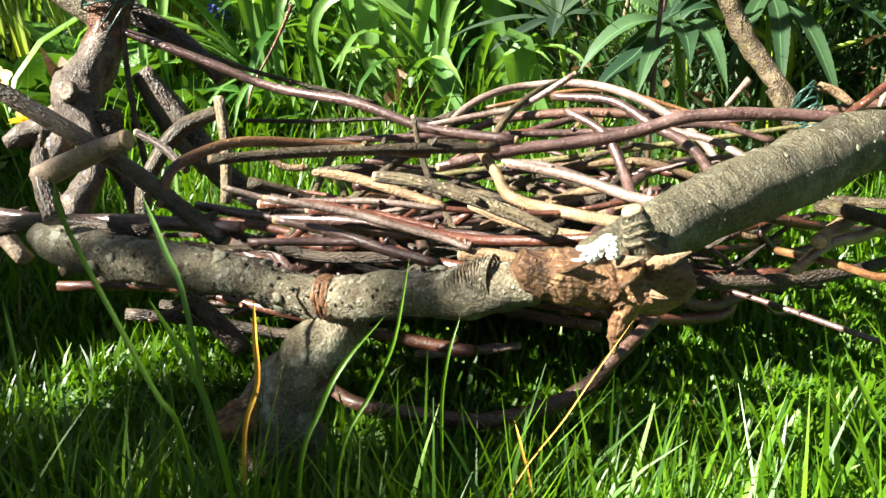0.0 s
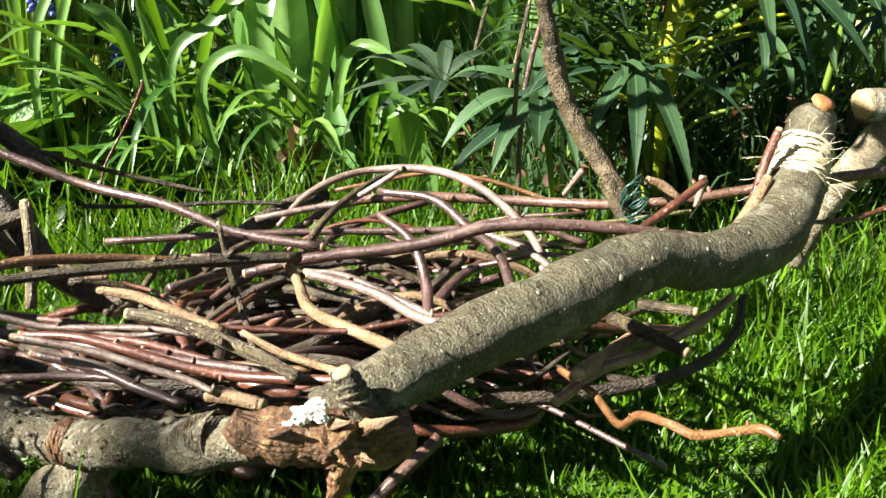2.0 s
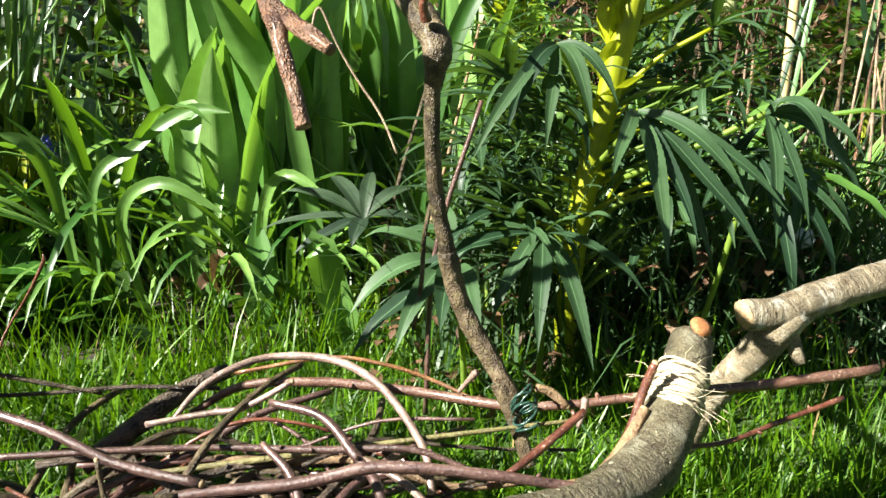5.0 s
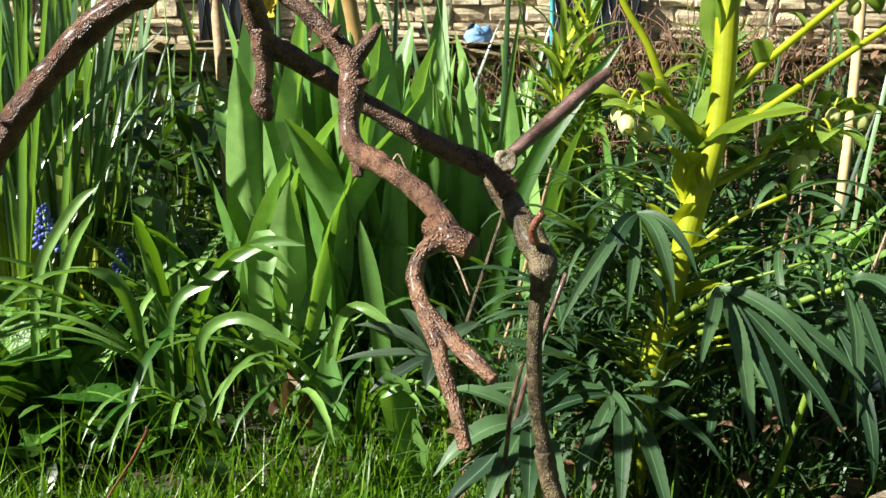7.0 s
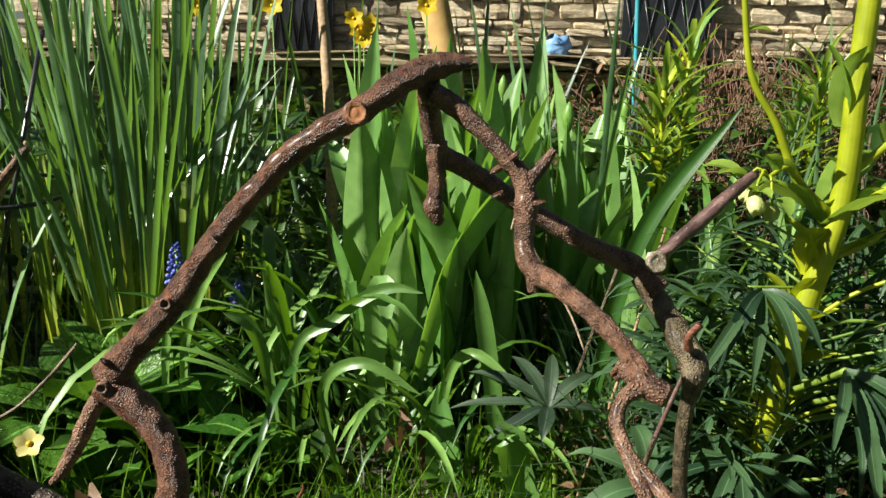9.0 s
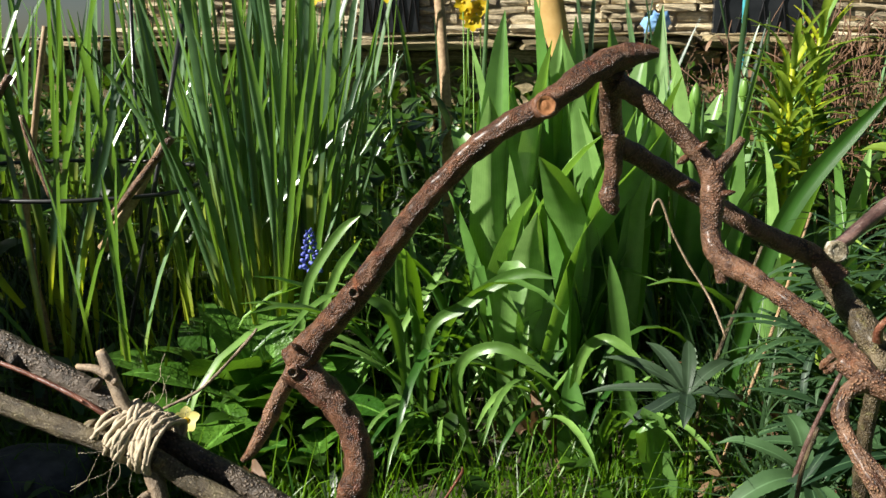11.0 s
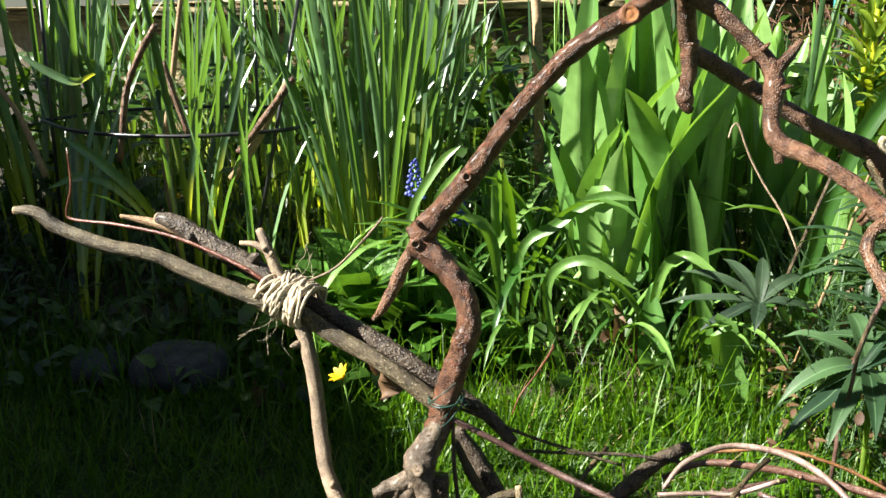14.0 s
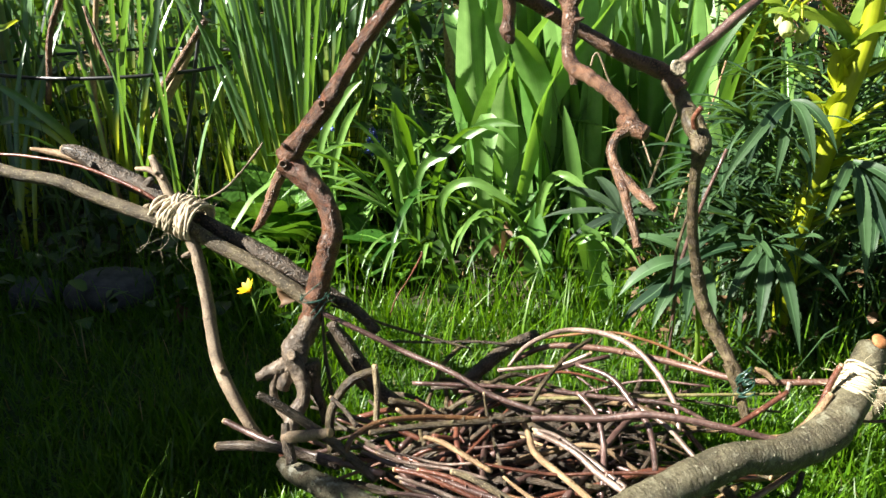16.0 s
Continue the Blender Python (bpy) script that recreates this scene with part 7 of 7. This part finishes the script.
for i in range(9):
    x, y = RNG.uniform(-1.1, -0.3), RNG.uniform(1.25, 1.8)
    petals(x, y, ground_z(x, y) + RNG.uniform(0.08, 0.2), 6, 0.011, 0.005, YELLOW, "tiny yellow celandine flower among the leaves", "celandine", (RNG.uniform(-0.4, 0.4), -0.6, 0.7), "celandines in the bed")


def dead_leaf(x, y, z, size, tilt, az):
    me = blade_mesh("dead_leaf", DEAD, size, size * 0.5, 2.2, 0.4, 9, "lance", 1.4, 4, 0.3, x * 90)
    ob = tagged(new("dead_leaf", me), "curled dry brown leaf at the lawn's edge", "dead leaf", "dead leaves")
    ob.matrix_basis = Matrix.Translation((x, y, z)) @ Matrix.Rotation(az, 4, "Z") @ Matrix.Rotation(tilt, 4, "X")


for x, y, z, s, t, a in ((-0.02, 0.975, 0.10, 0.06, 0.2, 0.3), (-0.005, 0.985, 0.09, 0.055, -0.4, 2.0), (0.01, 0.97, 0.08, 0.05, 0.8, 4.0), (-0.076, 0.99, 0.085, 0.03, 0.5, 1.0), (-0.287, 0.690, 0.161, 0.05, -0.5, 0.5), (-0.282, 0.675, 0.139, 0.045, 0.7, 2.5),
                         (0.25, 0.72, 0.04, 0.03, 0.8, 1), (0.3, 0.78, 0.045, 0.035, 0.9, 2), (0.2, 0.9, 0.05, 0.03, 1.0, 4), (-0.5, 0.8, 0.05, 0.04, 1.1, 3), (0.36, 0.72, 0.04, 0.03, 1.1, 5)):
    dead_leaf(x, y, z, s, t, a)


# ---- low cover in the bed ----
def cover(n, place_fn, size, label, seed, height, mat=None):
    r = np.random.RandomState(seed)
    rr = random.Random(seed)
    pos = place_fn(r, n)
    verts, faces, uvs = [], [], []
    pool = [blade_geo(1.0, w, b, 0.12, 3, "lance", 0, 2) for w, b in ((0.5, 0.6), (0.7, 1.0), (0.35, 0.4))]
    for p in pos:
        v, f, u = rr.choice(pool)
        m = Matrix.Translation((p[0], p[1], p[2] + rr.random() ** 1.5 * height)) @ Matrix.Rotation(rr.uniform(0, 6.28), 4, "Z") @ Matrix.Rotation(-rr.uniform(0.3, 1.5), 4, "X") @ Matrix.Scale(rr.uniform(*size), 4)
        b = len(verts)
        verts.extend(m @ Vector(q) for q in v)
        faces.extend(tuple(b + k for k in q) for q in f)
        uvs.extend(u)
    tagged(new("low_foliage", mesh_of("low_foliage", verts, faces, mat or COVER, uvs)), label, "foliage", kind="stuff")


cover(3400, in_area(-1.6, 1.0, 0.85, 1.5, lambda x, y: y > bed_edge(x) - 0.08 and clumpy(x, y) > -0.12), (0.02, 0.05), "tangle of small green leaves covering the bed, coloured dark as shade", 31, 0.09)
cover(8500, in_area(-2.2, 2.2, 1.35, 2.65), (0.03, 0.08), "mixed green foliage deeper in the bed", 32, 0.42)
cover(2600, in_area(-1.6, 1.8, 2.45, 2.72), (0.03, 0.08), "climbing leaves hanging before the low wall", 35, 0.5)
cover(3600, in_area(0.28, 1.5, 1.55, 2.4), (0.012, 0.035), "dry brown leaf litter hanging in the shrubs", 34, 0.55, DEAD)
cover(700, in_area(0.16, 0.75, 0.76, 1.05), (0.01, 0.026), "brown leaf litter under the hellebore", 36, 0.13, DEAD)
cover(500, in_area(-1.4, -0.3, 0.75, 1.05), (0.015, 0.04), "shaded small leaves at the edge of the bed", 33, 0.06)
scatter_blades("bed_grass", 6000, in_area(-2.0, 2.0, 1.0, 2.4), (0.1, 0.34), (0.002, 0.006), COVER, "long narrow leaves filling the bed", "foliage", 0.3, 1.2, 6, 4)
scatter_blades("fine_foliage", 2600, in_area(0.2, 0.85, 0.78, 1.15), (0.08, 0.3), (0.002, 0.006), HELL, "fine dark leaves under the hellebore", "foliage", 0.5, 1.4, 7, 4)

# ---- supports, canes and stalks in the bed ----
ring = tagged(new("plant_support"), "black coated wire hoop holding up the daffodils", "plant support")
child("hoop", tube_mesh("hoop", [(-1.07, 1.2, 0.386, 0.0035), (-0.95, 1.12, 0.378, 0.0035), (-0.8, 1.09, 0.374, 0.0035), (-0.65, 1.1, 0.376, 0.0035), (-0.54, 1.16, 0.384, 0.0035), (-0.6, 1.36, 0.39, 0.0035), (-0.8, 1.42, 0.392, 0.0035), (-1.0, 1.36, 0.39, 0.0035), (-1.07, 1.2, 0.386, 0.0035)], BLACK, steps=6, sides=7, gnarl=0), ring)
for p, q in (((-1.03, 1.2, 0.75), (-1.07, 1.2, 0.03)), ((-0.53, 1.16, 0.62), (-0.64, 1.1, 0.1)), ((-0.72, 1.40, 0.7), (-0.75, 1.4, 0.03))):
    child("leg", tube_mesh("leg", [(*p, 0.0035), (*q, 0.0035)], BLACK, steps=2, sides=7, gnarl=0), ring)
for pts, mt, lb in (
    ([(-0.82, 1.22, 0.06, 0.006), (-0.83, 1.2, 0.3, 0.006), (-0.80, 1.2, 0.45, 0.005), (-0.76, 1.2, 0.62, 0.004)], DRY_STEM, "withered red-brown stalk among the daffodils"),
    ([(-1.0, 1.1, 0.3, 0.006), (-1.06, 1.12, 0.42, 0.005), (-1.14, 1.12, 0.5, 0.004)], DRY_STEM, "withered red-brown stalk among the daffodils"),
    ([(-0.66, 1.12, 0.3, 0.009), (-0.60, 1.12, 0.38, 0.007), (-0.55, 1.13, 0.47, 0.003)], DRY_STEM, "curled dry leaf stalk among the daffodils"),
    ([(-0.17, 1.42, 0.05, 0.010), (-0.175, 1.42, 0.3, 0.010), (-0.18, 1.43, 0.5, 0.010), (-0.205, 1.5, 0.75, 0.009)], DRY_STEM, "upright brown stake in the bed"),
    ([(0.16, 0.95, 0.06, 0.0026), (0.18, 0.94, 0.2, 0.0025), (0.23, 0.95, 0.36, 0.002)], MATS["brown"], "thin dry brown stem beside the hellebore"),
    ([(0.19, 0.93, 0.06, 0.0022), (0.24, 0.93, 0.25, 0.002), (0.28, 0.95, 0.4, 0.0016)], MATS["tan"], "thin dry brown stem beside the hellebore"),
    ([(0.2, 0.72, 0.05, 0.0025), (0.21, 0.72, 0.2, 0.0025), (0.25, 0.72, 0.33, 0.002)], MATS["purple"], "thin dark stem behind the branch"),
    ([(0.100, 0.930, 0.398, 0.0014), (0.104, 0.930, 0.413, 0.0014), (0.111, 0.930, 0.413, 0.0014), (0.124, 0.930, 0.381, 0.0014), (0.144, 0.930, 0.344, 0.0014), (0.169, 0.920, 0.305, 0.0014), (0.185, 0.900, 0.266, 0.0014)], MATS["pale"], "thin pale dry stem with a curled tip"),
    ([(0.81, 1.3, 0.05, 0.008), (0.825, 1.3, 0.4, 0.008), (0.83, 1.31, 0.72, 0.008)], CANE, "pale bamboo cane standing in the bed"),
    ([(0.57, 2.4, 0.05, 0.007), (0.563, 2.4, 0.5, 0.007), (0.55, 2.4, 0.9, 0.007)], TEAL, "teal painted garden stake by the wall"),
):
    tagged(new("garden_stick", tube_mesh("garden_stick", pts, mt, steps=5, sides=8, gnarl=0.12, freq=60)), lb, "stem")
stalks = random.Random(12)
for i in range(34):
    x, y = stalks.uniform(0.62, 1.15), stalks.uniform(0.95, 1.5)
    dx, dy, h = stalks.uniform(-0.09, 0.09), stalks.uniform(-0.05, 0.05), stalks.uniform(0.3, 0.6)
    pts = [(x, y, 0.03, 0.003), (x + dx * 0.4, y + dy * 0.4, h * 0.5, 0.0026), (x + dx, y + dy, h, 0.0014)]
    tagged(new("dry_stalk", tube_mesh("dry_stalk", pts, MATS[stalks.choice(("tan", "red", "brown", "pale"))], steps=4, sides=6, gnarl=0.1, seed=i)), "thin dry upright stalk among the bed plants", "stem", "dry stalks in the bed")
bv = blade_mesh("curved_board", TIMBER, 0.45, 0.058, 0.4, 0.02, 10, "strap", 0.0, 2)
brd = tagged(new("curved_board", bv), "smooth tan curved board leaning by the wall", "board")
sol = brd.modifiers.new("thick", "SOLIDIFY")
sol.thickness = 0.012
brd.matrix_basis = Matrix.Translation((0.04, 1.66, 0.53)) @ Matrix.Rotation(math.radians(-15), 4, "Y")

# ---- dry shrub and rocks ----
def dry_shrub(x, y, n, h, seed):
    r = random.Random(seed)
    verts, faces, uvs = [], [], []
    for i in range(n):
        a, t = r.uniform(0, 6.28), abs(r.gauss(0, 0.5))
        d = Vector((math.cos(a) * math.sin(t), math.sin(a) * math.sin(t), math.cos(t)))
        p = Vector((x + r.gauss(0, 0.09), y + r.gauss(0, 0.06), 0.06 + r.random() * h))
        pts = [(*p, 0.0016)]
        for k in range(3):
            p = p + d * r.uniform(0.03, 0.06)
            d = (d + Vector((r.uniform(-1, 1), r.uniform(-1, 1), r.uniform(-0.8, 0.8))) * 0.6).normalized()
            pts.append((*p, 0.0012))
        v, f, u, _ = tube_geo(pts, 2, 4, 0.2, 80)
        b = len(verts)
        verts.extend(v)
        faces.extend(tuple(b + k for k in q) for q in f)
        uvs.extend(u)
    tagged(new("dry_shrub", mesh_of("dry_shrub", verts, faces, FERN, uvs)), "tangled brown dried shrub in front of the wall", "shrub", kind="stuff")


dry_shrub(0.62, 1.75, 420, 0.5, 4)
dry_shrub(0.95, 1.9, 360, 0.5, 5)
dry_shrub(0.36, 2.1, 260, 0.4, 6)


def rock(x, y, z, sx, sy, sz, mat, label, seed):
    me = stone_mesh(sx, sz, sy, mat, seed)
    ob = tagged(new("rock", me), label, "rock", "rocks at the edge of the bed")
    ob.location = (x, y, z)
    sub = ob.modifiers.new("round", "SUBSURF")
    sub.levels = sub.render_levels = 2


rock(-0.64, 0.87, 0.07, 0.14, 0.10, 0.06, ROCK, "dark bluish rock lying in shade at the bed", 3)
rock(-0.77, 0.86, 0.062, 0.08, 0.07, 0.045, ROCK, "small brownish dark stone in the shade", 7)
